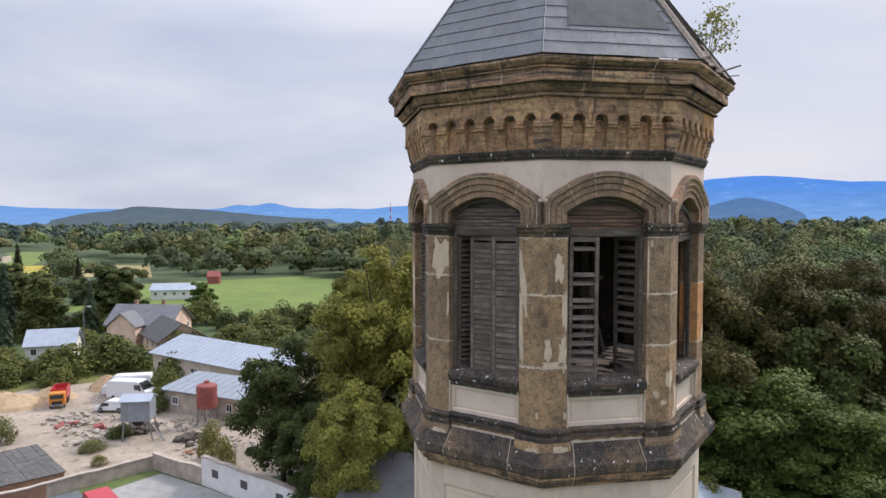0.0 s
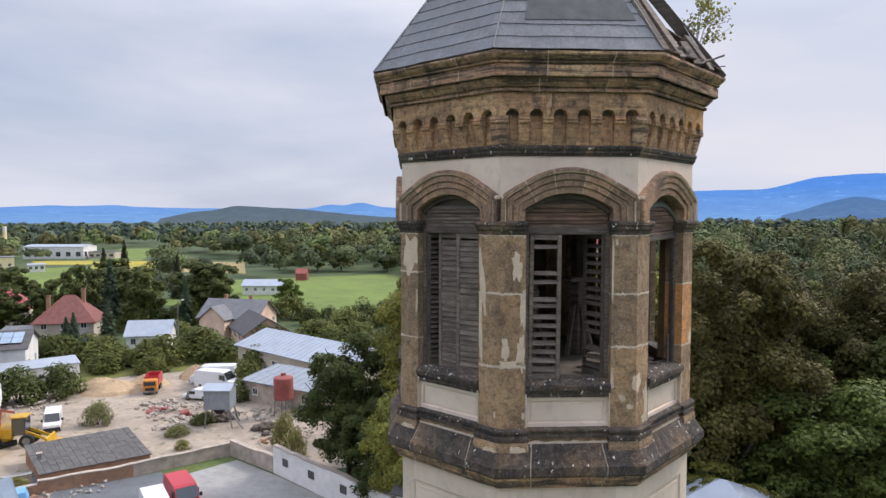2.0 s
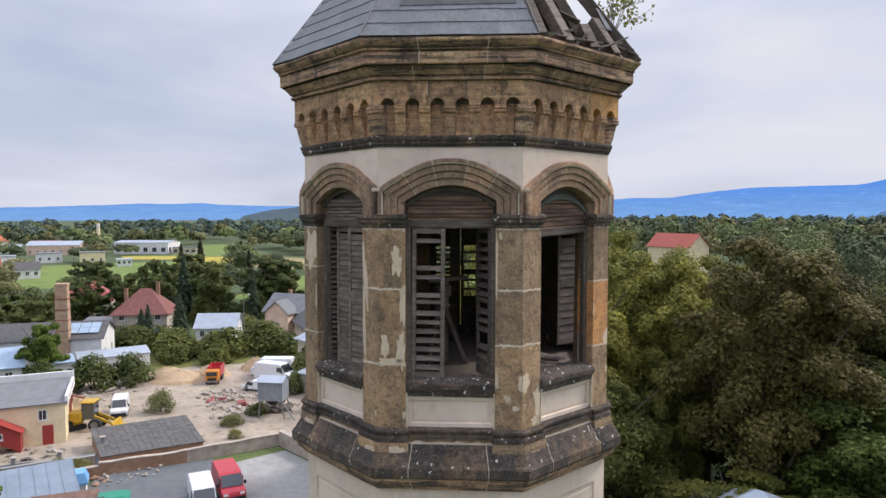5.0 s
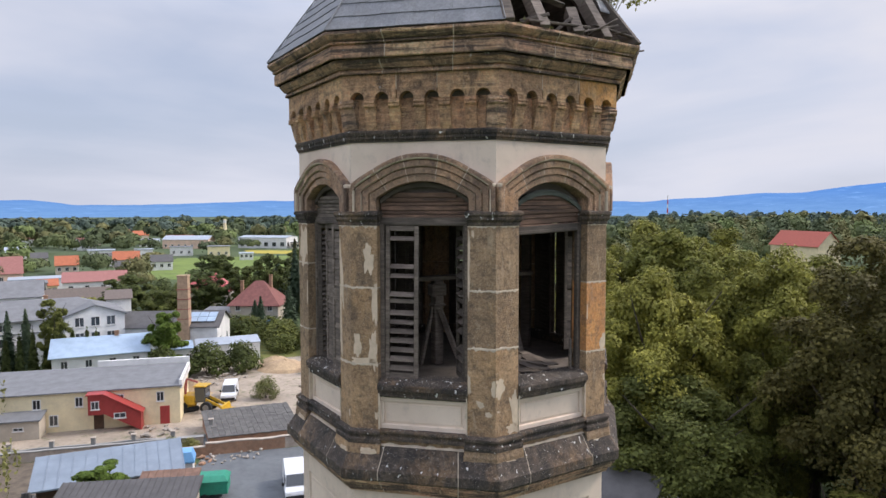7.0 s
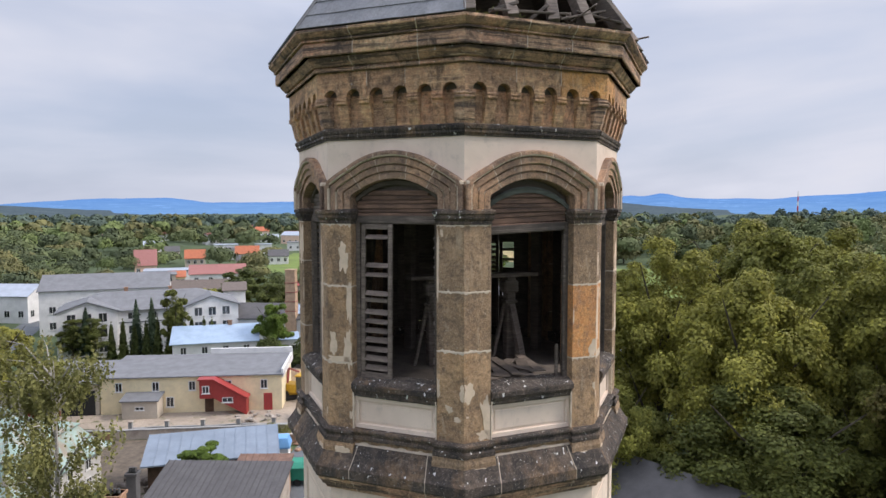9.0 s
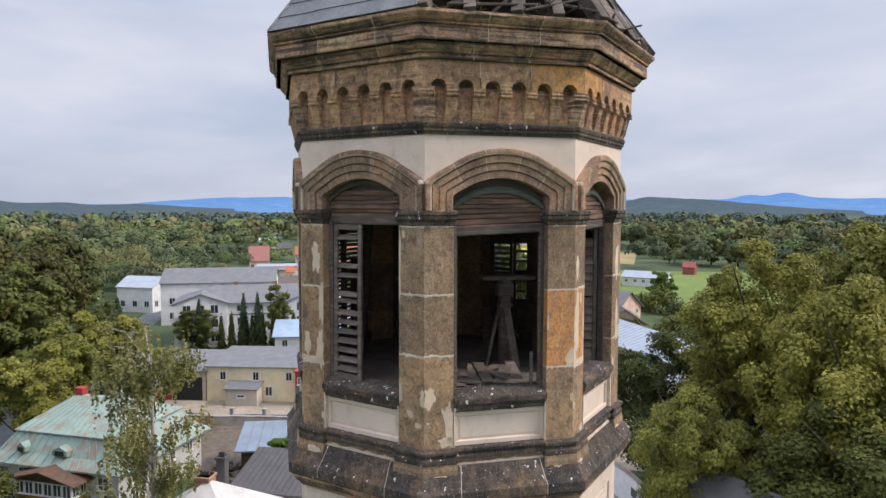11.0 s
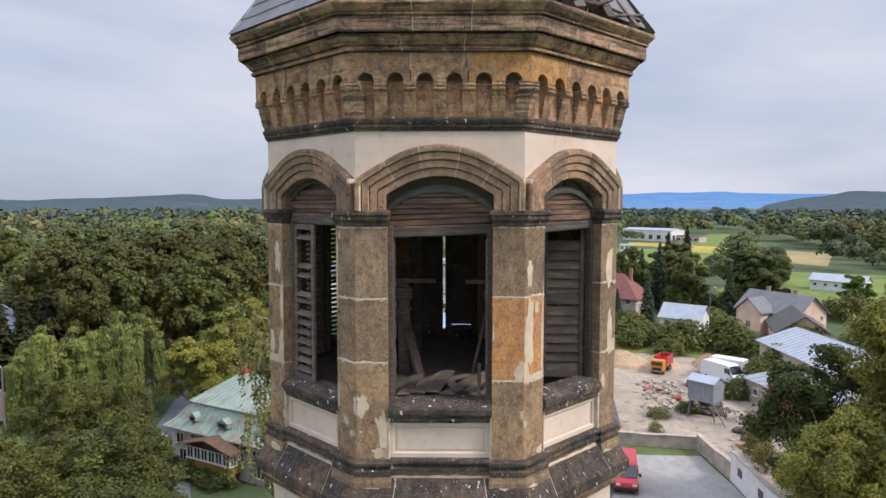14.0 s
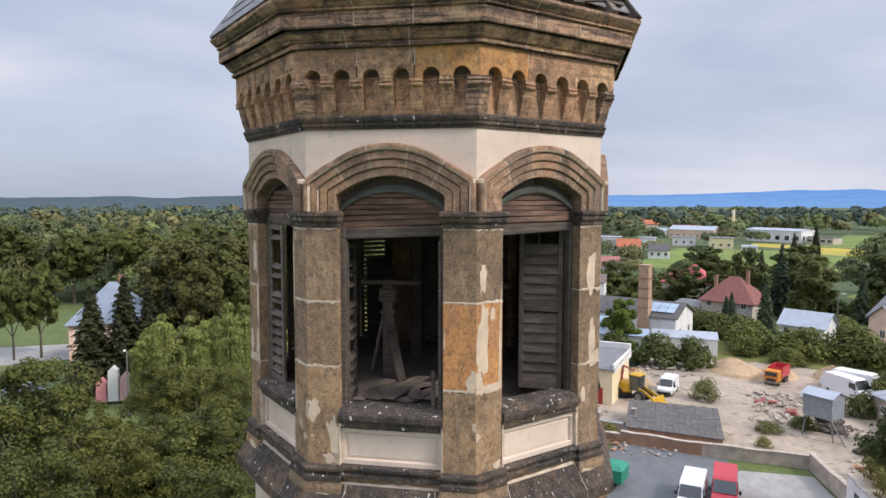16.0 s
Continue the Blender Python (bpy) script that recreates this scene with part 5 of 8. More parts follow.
house("long_barn", "long cream barn with pale blue-grey sheet roof", "barn", m, L, 11, 3.5, 5.3, m_cream, m_palesheet, "gable", 0.5, ((1.5, 7, 1.7, 0.8),), seams=1.1, sides="f")
m, L = along(-35.6, 81.2, -24.0, 76.2, 6)
house("brick_shed", "old brick shed with patched pale blue roof", "shed", m, L, 6, 2.6, 3.4, m_oldwall, m_greysheet, "mono", 0.3, ((1.0, 3, 0.9, 0.9),), sides="f", seams=1.3)
house("long_stable", "long low white stable with pale grey roof", "barn", pose(-79.6, 193.0, 0, 0, 0, 8), 13, 6, 2.8, 4.3, m_white, m_palesheet, "gable", 0.4, ((1.2, 5, 0.9, 0.9),), sides="fr")
house("red_barn", "small red barn at the meadow's edge", "barn", pose(-84, 236, 0, 0, 0, 10), 4.0, 4, 2.6, 4.2, m_tank, m_tank, "gable", 0.2, (), sides="f")
for x, y, a, l, mat in ((-67.8, 84.8, 48, 9.5, m_palesheet), (-72.0, 79.0, 48, 3.5, m_bluesheet)):
    house("site_cabin", "white site cabin with light sheet roof", "cabin", pose(x, y, 0, 0, 0, a), l, 3.5, 2.6, 3.1, m_white, mat, "mono", 0.15, ((1.0, 3, 0.8, 0.8),), sides="f")

# ---- green-roofed inn by the road ----
FA = math.degrees(math.atan2(0.467, 0.884))
inn = thing("green_roofed_inn", "white inn with weathered green mansard roof and timber veranda", "house", m=pose(-49.9, 26.4, 0, 0, 0, FA) @ Matrix.Diagonal((1.16, 0.97, 0.88, 1)))
part("wall", Shape().box(-5.1, 5.1, -5.4, 5.4, 0, 4.1), plain_material("grey_white_render", (0.58, 0.56, 0.53), 0.9, 0.25, scale=0.6), inn)


def ring(x, y, z):
    return [(-x, -y, z), (x, -y, z), (x, y, z), (-x, y, z)]


part("lower_roof", Shape().loft([ring(5.7, 6.0, 3.85), ring(5.7, 6.0, 4.0), ring(4.9, 5.2, 4.75), ring(3.9, 4.3, 6.4)]), m_copper, inn, "steep lower roof slope in green sheet")
part("upper_roof", Shape().loft([ring(4.1, 4.5, 6.36), ring(4.1, 4.5, 6.46), ring(2.2, 0.25, 8.6)]), m_copper, inn)
ribs = Shape()
for i in range(-7, 8):
    x = i * 0.75
    ribs.loft([[(x * a + d, y, z) for d in (-0.025, 0.025)] + [(x * a + d, y - 0.03, z + 0.04) for d in (0.025, -0.025)] for a, y, z in ((1.0, -6.0, 4.0), (0.88, -5.2, 4.75), (0.70, -4.3, 6.4))])
    ribs.loft([[(x * a + d, y, z) for d in (-0.025, 0.025)] + [(x * a + d, y - 0.03, z + 0.04) for d in (0.025, -0.025)] for a, y, z in ((0.74, -4.5, 6.46), (0.40, -0.25, 8.6))])
part("standing_seams", ribs, m_copper, inn)
for x in (-1.9, 1.2):
    part("chimney", Shape().block(x - 0.35, x + 0.35, -0.3, 0.4, 7.2, 9.3, 0.03), m_redpaint if x < 0 else m_copper, inn)
for x, wide in ((-2.7, 0.7), (0.5, 1.2)):
    d = part("dormer", Shape().loft([[(x + dx * wide / 2, y, z) for dx, z in ((-1, 4.9), (1, 4.9), (1, 5.35), (0, 5.75), (-1, 5.35))] for y in (-5.5, -4.4)]), m_copper, inn)
    part("dormer_window", Shape().box(x - wide * 0.3, x + wide * 0.3, -5.54, -5.49, 4.95, 5.35), m_glass, d)
ver = part("veranda", Shape().block(-1.9, 2.6, -7.0, -5.4, 1.15, 2.0, 0.02), plain_material("ochre_boards", (0.40, 0.24, 0.05), 0.7, 0.3, scale=2), inn, "ochre boarded glazed veranda")
for i in range(6):
    window_on(ver, pose(-1.5 + i * 0.75, -7.0, 2.02), 0.72, 1.15)
for i in range(2):
    window_on(ver, pose(2.6, -6.6 + i * 0.8, 2.02, 0, 0, 90), 0.72, 1.15)
part("veranda_roof", Shape().loft([[(dx, y, z) for dx, z in ((-2.5, 3.25), (0.35, 4.15), (3.2, 3.25), (3.2, 3.35), (0.35, 4.28), (-2.5, 3.35))] for y in (-7.5, -5.0)]), m_door, ver)
part("veranda_gable", Shape().add([(-2.0, -7.02, 3.2), (2.7, -7.02, 3.2), (0.35, -7.02, 4.1)] + [(-2.0, -6.95, 3.2), (2.7, -6.95, 3.2), (0.35, -6.95, 4.1)], [(0, 1, 2), (5, 4, 3), (0, 3, 4, 1), (1, 4, 5, 2), (2, 5, 3, 0)]), m_door, ver)
for x in (-1.8, 0.3, 2.5):
    part("veranda_post", Shape().block(x - 0.08, x + 0.08, -6.95, -6.8, 0, 1.15, 0.01), m_door, ver)
for x, z in ((-4.2, 2.2), (-2.6, 2.3), (-3.9, 0.6), (3.9, 2.2), (4.3, 0.7)):
    window_on(inn, pose(x, -5.4, z), 0.9, 1.2)
for y in (-3.6, -1.2, 1.2, 3.6):
    for z in (0.6, 2.4):
        window_on(inn, pose(5.1, y, z, 0, 0, 90), 0.8, 1.0)
sign = thing("warning_sign", "yellow triangular sign and white board on a post", "sign", m=pose(-51.6, 18.2, 0, 0, 0, 15))
part("post", Shape().tube((0, 0, 0), (0, 0, 3.2), 0.05), m_steel, sign)
part("triangle", Shape().loft([[(-0.75, y, 1.3), (0.75, y, 1.3), (0, y, 2.3)] for y in (-0.08, -0.05)]), plain_material("sign_yellow", (0.75, 0.45, 0.0), 0.5, 0.1), sign)
part("board", Shape().block(-0.8, 0.8, -0.08, -0.05, 2.4, 3.1, 0.01), m_white, sign)

# ---- sheds between the inn and the lot ----
m, L = along(-41.6, 34.6, -35.0, 42.2, 4.5)
house("sheet_roofed_shed", "timber shed with blue-grey sheet roof", "shed", m, L, 4.5, 2.7, 3.5, m_door, m_steelblue, "mono", 0.5, (), seams=0.9)
m, L = along(-34.2, 29.4, -26.5, 34.2, 5)
house("tarred_shed", "long shed with dark ribbed roof", "shed", m, L, 5, 3.0, 4.2, m_oldwall, m_darkroof, "mono", 0.3, (), seams=0.45)
m, L = along(-33.6, 36.4, -30.4, 38.6, 4)
house("rusty_shed", "low shed with rusty brown roof", "shed", m, L, 4, 2.4, 3.0, m_brick, plain_material("rusty_sheet", (0.24, 0.14, 0.10), 0.8, 0.4, scale=2), "mono", 0.3, (), seams=0.5)
skip = thing("green_skip", "green tarpaulined trailer on the lot", "trailer", m=pose(-33.4, 43.6, 0, 0, 0, 35))
part("bed", Shape().block(-1.8, 1.8, -1.0, 1.0, 0.5, 1.5, 0.05), m_green, skip)
part("tarp", Shape().loft([ring(1.85, 1.05, 1.45), ring(1.85, 1.05, 1.6), ring(1.5, 0.6, 1.95)]), m_green, skip)
for y in (-0.9, 0.9):
    part("wheel", Shape().lathe([(0.3, -0.1), (0.34, 0), (0.3, 0.1)], 12, pose(0, y, 0.34, 90)), m_rubber, skip)
bx = thing("blue_shelter", "small blue covered shelter", "shelter", m=pose(-38.8, 46.0, 0, 0, 0, 40))
part("body", Shape().block(-1.2, 1.2, -0.9, 0.9, 0, 1.4, 0.04), m_white, bx)
part("cover", Shape().loft([ring(1.35, 1.0, 1.4), ring(1.35, 1.0, 1.55), ring(1.1, 0.7, 2.3)]), plain_material("light_blue", (0.18, 0.42, 0.75), 0.5, 0.1), bx)
house("chapel_house", "house with pale sheet roof and two stout chimneys", "house", pose(-31.2, 26.0, 0, 0, 0, 35), 8, 8, 2.8, 5.7, m_white, plain_material("pale_metal_roof", (0.62, 0.59, 0.56), 0.5, 0.25, scale=0.9, dirt=(0.4, 0.33, 0.27)), "hip", 0.4, ((0.9, 3, 0.9, 1.2),))
for x, y, top, mat, wd in ((-32.2, 27.6, 6.6, m_darkroof, 0.32), (-31.6, 26.0, 5.9, m_brick, 0.5)):
    ch = thing("roof_chimney", "stout chimney with pots on a pale roof", "chimney", m=pose(x, y, 0, 0, 0, 35))
    part("shaft", Shape().block(-wd, wd, -wd, wd, 3.5, top, 0.03).block(-wd - 0.08, wd + 0.08, -wd - 0.08, wd + 0.08, top - 0.2, top, 0.03), mat, ch)
    for dx in (-0.5, 0, 0.5):
        part("pot", Shape().lathe([(0.11, top), (0.09, top + 0.3)], 8, pose(dx * wd, 0, 0)), m_darkroof, ch)
house("hall_behind", "building with dark roof and white gable edge behind the tower", "building", pose(-1.5, 43.0, 0, 0, 0, -16), 9, 7, 6.4, 8.2, m_white, m_darkroof, "gable", 0.3, ((2, 3, 1, 1.4), (4.4, 3, 1, 1.2)))
house("metal_roofed_hall", "building with pale blue-grey sheet roof behind the tower", "building", pose(12.6, 39.4, 0, 0, 0, -24), 8, 7.6, 6.8, 8.9, m_cream, m_palesheet, "hip", 0.4, ((2, 4, 1, 1.4),))

# ---- walls of the yard and lane ----
def run_wall(name, label, pts, high, thick, mat, cap=None, holes=()):
    ob = thing(name, label, "wall", kind="structure")
    for i, ((x0, y0), (x1, y1)) in enumerate(zip(pts, pts[1:])):
        L = math.hypot(x1 - x0, y1 - y0)
        fm = wall_frame(x0, y0, x1, y1)
        h = high[i]
        s, n = Shape(), max(2, int(L / 1.2))
        tops = [h + rnd.uniform(-0.07, 0.07) for _ in range(n + 1)]
        s.loft([[(L * j / n, 0, 0), (L * j / n, thick, 0), (L * j / n, thick, tops[j]), (L * j / n, 0, tops[j])] for j in range(n + 1)], m=fm)
        seg = part("wall_run", s, mat[i], ob)
        if cap:
            part("coping", Shape().loft([[(L * j / n, -0.06, tops[j]), (L * j / n, thick + 0.06, tops[j]), (L * j / n, thick + 0.06, tops[j] + 0.1), (L * j / n, -0.06, tops[j] + 0.1)] for j in range(n + 1)], m=fm), cap, seg)
        for at_, zs, ww, hh in holes if i == len(pts) - 2 else ():
            for y, t in ((0, -1), (thick, 1)):
                part("grille", Shape().block(at_ - ww / 2, at_ + ww / 2, min(y, y + 0.03 * t), max(y, y + 0.03 * t), zs, zs + hh, 0.01, fm), m_darkroof, seg, "dark barred opening")
    return ob


run_wall("yard_wall", "low broken yard wall of brick and old render", [(-44.5, 46.8), (-40.2, 50.7), (-34.5, 55.6), (-28.2, 61.9), (-22.2, 58.3), (-8.8, 48.7)], [0.9, 1.1, 1.15, 1.5, 2.5], 0.35, [m_brick, m_brick, m_oldwall, m_oldwall, m_white], m_oldwall, ((2.0, 1.1, 0.9, 0.7), (6.0, 1.1, 0.9, 0.7), (10.5, 1.1, 0.9, 0.7)))
run_wall("lane_wall", "long low concrete wall beside the lane", [(-62, 36.4), (-57.0, 40.4), (-42.4, 52.7)], [0.9, 0.9], 0.3, [m_brick, m_oldwall], m_concrete)
run_wall("road_wall", "low grey wall along the green", [(-84, 24), (-79, 13), (-75.5, 6)], [0.7, 0.7], 0.3, [m_concrete, m_concrete])
run_wall("lane_kerb", "low pale kerb wall of the lane", [(-58.0, 43.2), (-43.6, 55.0)], [0.35], 0.25, [m_concrete])
for i in range(6):
    x, y = -58 + i * 2.9, 43.2 + i * 2.36
    gp = thing("gate_post", "square pale concrete post by the lane", "post", "posts along the lane", m=pose(x, y, 0, 0, 0, 39))
    part("shaft", Shape().block(-0.2, 0.2, -0.2, 0.2, 0, 1.0 if i < 5 else 1.9, 0.03), m_concrete, gp)
    part("cap", Shape().block(-0.26, 0.26, -0.26, 0.26, 1.0 if i < 5 else 1.9, 1.08 if i < 5 else 2.0, 0.02), m_oldwall, gp)
# flat-roofed shed by the wall
shed = thing("plank_roofed_shed", "low shed with dark grey patched plank roof", "shed", m=pose(0, 0, 0))
SA, SB, SC, SD = Vector((-47.0, 57.2, 1.7)), Vector((-40.0, 63.2, 1.9)), Vector((-34.2, 58.1, 1.2)), Vector((-41.4, 52.3, 1.0))
part("wall", Shape().loft([[(*p.xy.lerp(Vector((-40.6, 57.7)), 0.03), 0) for p in (SA, SB, SC, SD)], [(*p.xy.lerp(Vector((-40.6, 57.7)), 0.03), p.z - 0.05) for p in (SA, SB, SC, SD)]]), m_brick, shed)
m_plankroof = plain_material("grey_plank_roof", (0.145, 0.138, 0.13), 0.85, 0.5, scale=1.2)
for i in range(16):
    cuts = [0, rnd.uniform(0.25, 0.45), rnd.uniform(0.6, 0.8), 1]
    for a, b in zip(cuts, cuts[1:]):
        q = [SA.lerp(SB, (i + 0.02) / 16).lerp(SD.lerp(SC, (i + 0.02) / 16), a + 0.003), SA.lerp(SB, (i + 0.98) / 16).lerp(SD.lerp(SC, (i + 0.98) / 16), a + 0.003), SA.lerp(SB, (i + 0.98) / 16).lerp(SD.lerp(SC, (i + 0.98) / 16), b - 0.003), SA.lerp(SB, (i + 0.02) / 16).lerp(SD.lerp(SC, (i + 0.02) / 16), b - 0.003)]
        up = Vector((0, 0, 0.06 + rnd.uniform(0, 0.03)))
        part("roof_board", Shape().loft([q, [p + up for p in q]]), m_plankroof, shed)

# ---- vehicles ----
def wheel_on(parent, x, y, r=0.34, wide=0.22):
    w = part("wheel", Shape().lathe([(r * 0.6, -wide / 2), (r, -wide / 2 + 0.03), (r, wide / 2 - 0.03), (r * 0.6, wide / 2)], 16, pose(x, y, r, 90)), m_rubber, parent)
    part("rim", Shape().lathe([(r * 0.55, -wide / 2 - 0.01), (r * 0.55, wide / 2 + 0.01)], 12, pose(x, y, r, 90)), m_steel, w)


def van(label, m, paint, L=5.2, W=2.0, H=2.35, category="van"):
    """A panel van, front towards +x."""
    ob = thing("panel_van" if category == "van" else "car", label, category, m=m)
    l, w = L / 2, W / 2
    prof = [(-l, 0.35), (-l, H * 0.75), (-l + 0.12, H - 0.06), (-l + 0.3, H), (l - 1.75, H), (l - 1.45, H - 0.1), (l - 0.75, H * 0.56), (l - 0.08, H * 0.46), (l, H * 0.36), (l, 0.35)]
    rows = []
    for y, k, dz in ((-w, 0.985, -0.12), (-w + 0.10, 1.0, 0.0), (w - 0.10, 1.0, 0.0), (w, 0.985, -0.12)):
        rows.append([(x * k, y * (0.93 if z > H * 0.55 and abs(y) == w else 1), z + (dz if z > H * 0.7 else 0)) for x, z in prof])
    part("body", Shape().loft(rows), paint, ob)
    part("windscreen", Shape().add([(l - 1.36, -w + 0.18, H - 0.13), (l - 1.36, w - 0.18, H - 0.13), (l - 0.74, w - 0.12, H * 0.58), (l - 0.74, -w + 0.12, H * 0.58)] + [(l - 1.30, -w + 0.18, H - 0.11), (l - 1.30, w - 0.18, H - 0.11), (l - 0.69, w - 0.12, H * 0.585), (l - 0.69, -w + 0.12, H * 0.585)], [(0, 1, 2, 3), (7, 6, 5, 4), (0, 4, 5, 1), (1, 5, 6, 2), (2, 6, 7, 3), (3, 7, 4, 0)]), m_glass, ob)
    for s in (-1, 1):
        part("side_window", Shape().box(l - 2.0, l - 1.15, s * (w - 0.045) - 0.03, s * (w - 0.045) + 0.03, H * 0.58, H * 0.84), m_glass, ob)
        part("rear_window", Shape().box(-l - 0.02, -l + 0.03, s * w * 0.48 - 0.32, s * w * 0.48 + 0.32, H * 0.55, H * 0.80), m_glass, ob)
        part("headlight", Shape().block(l - 0.12, l + 0.01, s * (w - 0.32) - 0.18, s * (w - 0.32) + 0.18, H * 0.34, H * 0.43, 0.02), m_joint, ob)
        part("tail_light", Shape().block(-l - 0.02, -l + 0.05, s * (w - 0.16) - 0.07, s * (w - 0.16) + 0.07, 0.8, 1.4, 0.02), m_redpaint, ob)
        part("mirror", Shape().block(l - 1.2, l - 1.0, s * (w + 0.12) - 0.1, s * (w + 0.12) + 0.1, H * 0.55, H * 0.68, 0.03), m_rubber, ob)
    part("bumper", Shape().block(l - 0.1, l + 0.06, -w + 0.05, w - 0.05, 0.35, 0.62, 0.04), m_rubber, ob)
    for x in (-l + 1.0, l - 0.95):
        for y in (-w + 0.1, w - 0.1):
            wheel_on(ob, x, y)
    return ob


van("red panel van parked by the grass verge", pose(-26.8, 50.4, 0.03, 0, 0, -47), m_vanred, 5.2, 1.95, 2.15)
van("white panel van parked on the asphalt lot", pose(-27.4, 47.6, 0.03, 0, 0, -50), m_vanwhite, 5.2, 1.9, 2.0)
van("small white van in the gravel yard", pose(-51.8, 67.2, 0.03, 0, 0, -55), m_vanwhite, 4.4, 1.75, 2.0)
van("long white van parked beside a sand heap", pose(-43.6, 88.8, 0.03, 0, 0, 193), m_vanwhite, 6.2, 2.1, 2.6)
van("white van with a dark cab in the yard", pose(-41.8, 86.2, 0.03, 0, 0, -8), m_vanwhite, 6.0, 2.1, 2.5)
van("white estate car among the rubble", pose(-41.4, 80.6, 0.03, 0, 0, 175), m_vanwhite, 4.3, 1.7, 1.45, "car")
van("pale car under the trees by the road", pose(-44.0, 14.0, 0.03, 0, 0, 150), m_vanwhite, 4.3, 1.75, 1.5, "car")
van("dark car parked by the village green", pose(-82.0, -6.0, 0.03, 0, 0, 75), m_steelblue, 4.3, 1.75, 1.5, "car")

truck = thing("tipper_truck", "orange tipper truck with a red load bed", "truck", m=pose(-49.8, 83.6, 0.03, 0, 0, -68) @ Matrix.Scale(0.72, 4))
part("cab", Shape().block(1.2, 3.1, -1.2, 1.2, 0.6, 2.7, 0.12), m_orange, truck)
part("windscreen", Shape().block(3.05, 3.13, -1.0, 1.0, 1.7, 2.45, 0.02), m_glass, truck)
part("grille", Shape().block(3.05, 3.14, -0.8, 0.8, 0.8, 1.3, 0.02), m_rubber, truck)
part("bumper", Shape().block(3.0, 3.25, -1.2, 1.2, 0.45, 0.75, 0.04), m_steel, truck)
part("bed", Shape().loft([ring(2.0, 1.15, 1.1), ring(2.1, 1.25, 1.2), ring(2.1, 1.25, 3.0), ring(1.95, 1.12, 3.0), ring(1.9, 1.05, 1.4)], m=pose(-1.1, 0, 0)), m_vanred, truck)
part("chassis", Shape().box(-3.0, 2.8, -0.5, 0.5, 0.6, 1.1), m_rubber, truck)
for x in (-2.2, -1.1, 2.2):
    for y in (-1.05, 1.05):
        wheel_on(truck, x, y, 0.5, 0.35)

loader = thing("wheel_loader", "yellow wheel loader parked in the yard", "loader", m=pose(-51.4, 61.6, 0.03, 0, 0, 20))
part("engine_cover", Shape().block(-2.6, -0.2, -0.9, 0.9, 0.9, 2.0, 0.1), m_loader, loader)
part("cab", Shape().block(-0.3, 1.0, -0.75, 0.75, 1.2, 3.0, 0.08), m_glass, loader)
part("cab_roof", Shape().block(-0.4, 1.1, -0.85, 0.85, 3.0, 3.15, 0.04), m_loader, loader)
for y in (-0.6, 0.6):
    part("lift_arm", Shape().beam((0.8, y, 1.6), (3.0, y, 0.6), 0.15, 0.3), m_loader, loader)
part("bucket", Shape().loft([[(3.0, y, 0.9), (2.9, y, 0.3), (3.3, y, 0.05), (4.0, y, 0.05), (3.9, y, 0.12), (3.35, y, 0.2), (3.15, y, 0.85)] for y in (-1.25, 1.25)]), m_loader, loader)
for x in (-1.8, 1.2):
    for y in (-0.95, 0.95):
        wheel_on(loader, x, y, 0.68, 0.45)
excavator = thing("small_crane", "rusty mast of a parked digger", "digger", m=pose(-53.0, 60.8, 0.03, 0, 0, 60))
part("mast", Shape().beam((0, 0, 0.8), (0.3, 0, 3.8), 0.25, 0.25).beam((0.3, 0, 3.8), (1.6, 0, 3.2), 0.2, 0.2), m_tank, excavator)
part("body", Shape().block(-1.2, 1.2, -0.8, 0.8, 0.5, 1.6, 0.1), m_loader, excavator)
for y in (-0.8, 0.8):
    part("track", Shape().block(-1.5, 1.5, y - 0.2, y + 0.2, 0, 0.6, 0.15), m_rubber, excavator)

# ---- hut on stilts, tank, masts, heaps ----
hut = thing("stilted_hut", "grey corrugated hut standing on steel stilts", "hut", m=pose(-33.7, 70.9, 0, 0, 0, 8) @ Matrix.Diagonal((0.84, 0.84, 1.0, 1)))
part("wall", Shape().loft([[(x, y, z) for y, z in ((-1.35, 2.1), (1.35, 2.1), (1.35, 4.3), (0, 4.75), (-1.35, 4.3))] for x in (-1.75, 1.75)]), m_greysheet, hut)
wrib = Shape().box(-0.03, 0.03, -0.03, 0.0, 2.1, 4.3).mesh("rib", m_greysheet)
for i in range(9):
    part("rib", wrib, m_greysheet, hut, m=pose(-1.6 + i * 0.4, -1.35, 0))
for e in (-1, 1):
    part("roof", Shape().loft([[(x, e * 1.6, 4.24), (x, 0, 4.78), (x, 0, 4.86), (x, e * 1.6, 4.32)] for x in (-1.95, 1.95)]), m_palesheet, hut)
part("door", Shape().block(-1.80, -1.74, -0.5, 0.4, 2.15, 4.0, 0.01), m_steelblue, hut)
for sx in (-1, 1):
    for sy in (-1, 1):
        part("leg", Shape().tube((sx * 1.5, sy * 1.1, 2.1), (sx * (1.6 + 0.5 * (sx > 0)), sy * 1.5, 0), 0.1), m_steel, hut)
part("brace", Shape().tube((1.5, -1.1, 2.1), (3.6, -1.6, 0), 0.09), m_steel, hut)
part("hopper", Shape().loft([ring(0.9, 0.8, 2.1), ring(0.4, 0.35, 1.4)]), m_rubber, hut)
tank = thing("storage_tank", "faded red steel tank on a lattice stand", "tank", m=pose(-28.0, 75.6, 0))
part("shell", Shape().lathe([(1.05, 2.0), (1.15, 2.1), (1.15, 4.5), (1.05, 4.65), (0.3, 4.85), (0.3, 5.1)], 20), m_tank, tank, smooth=False)
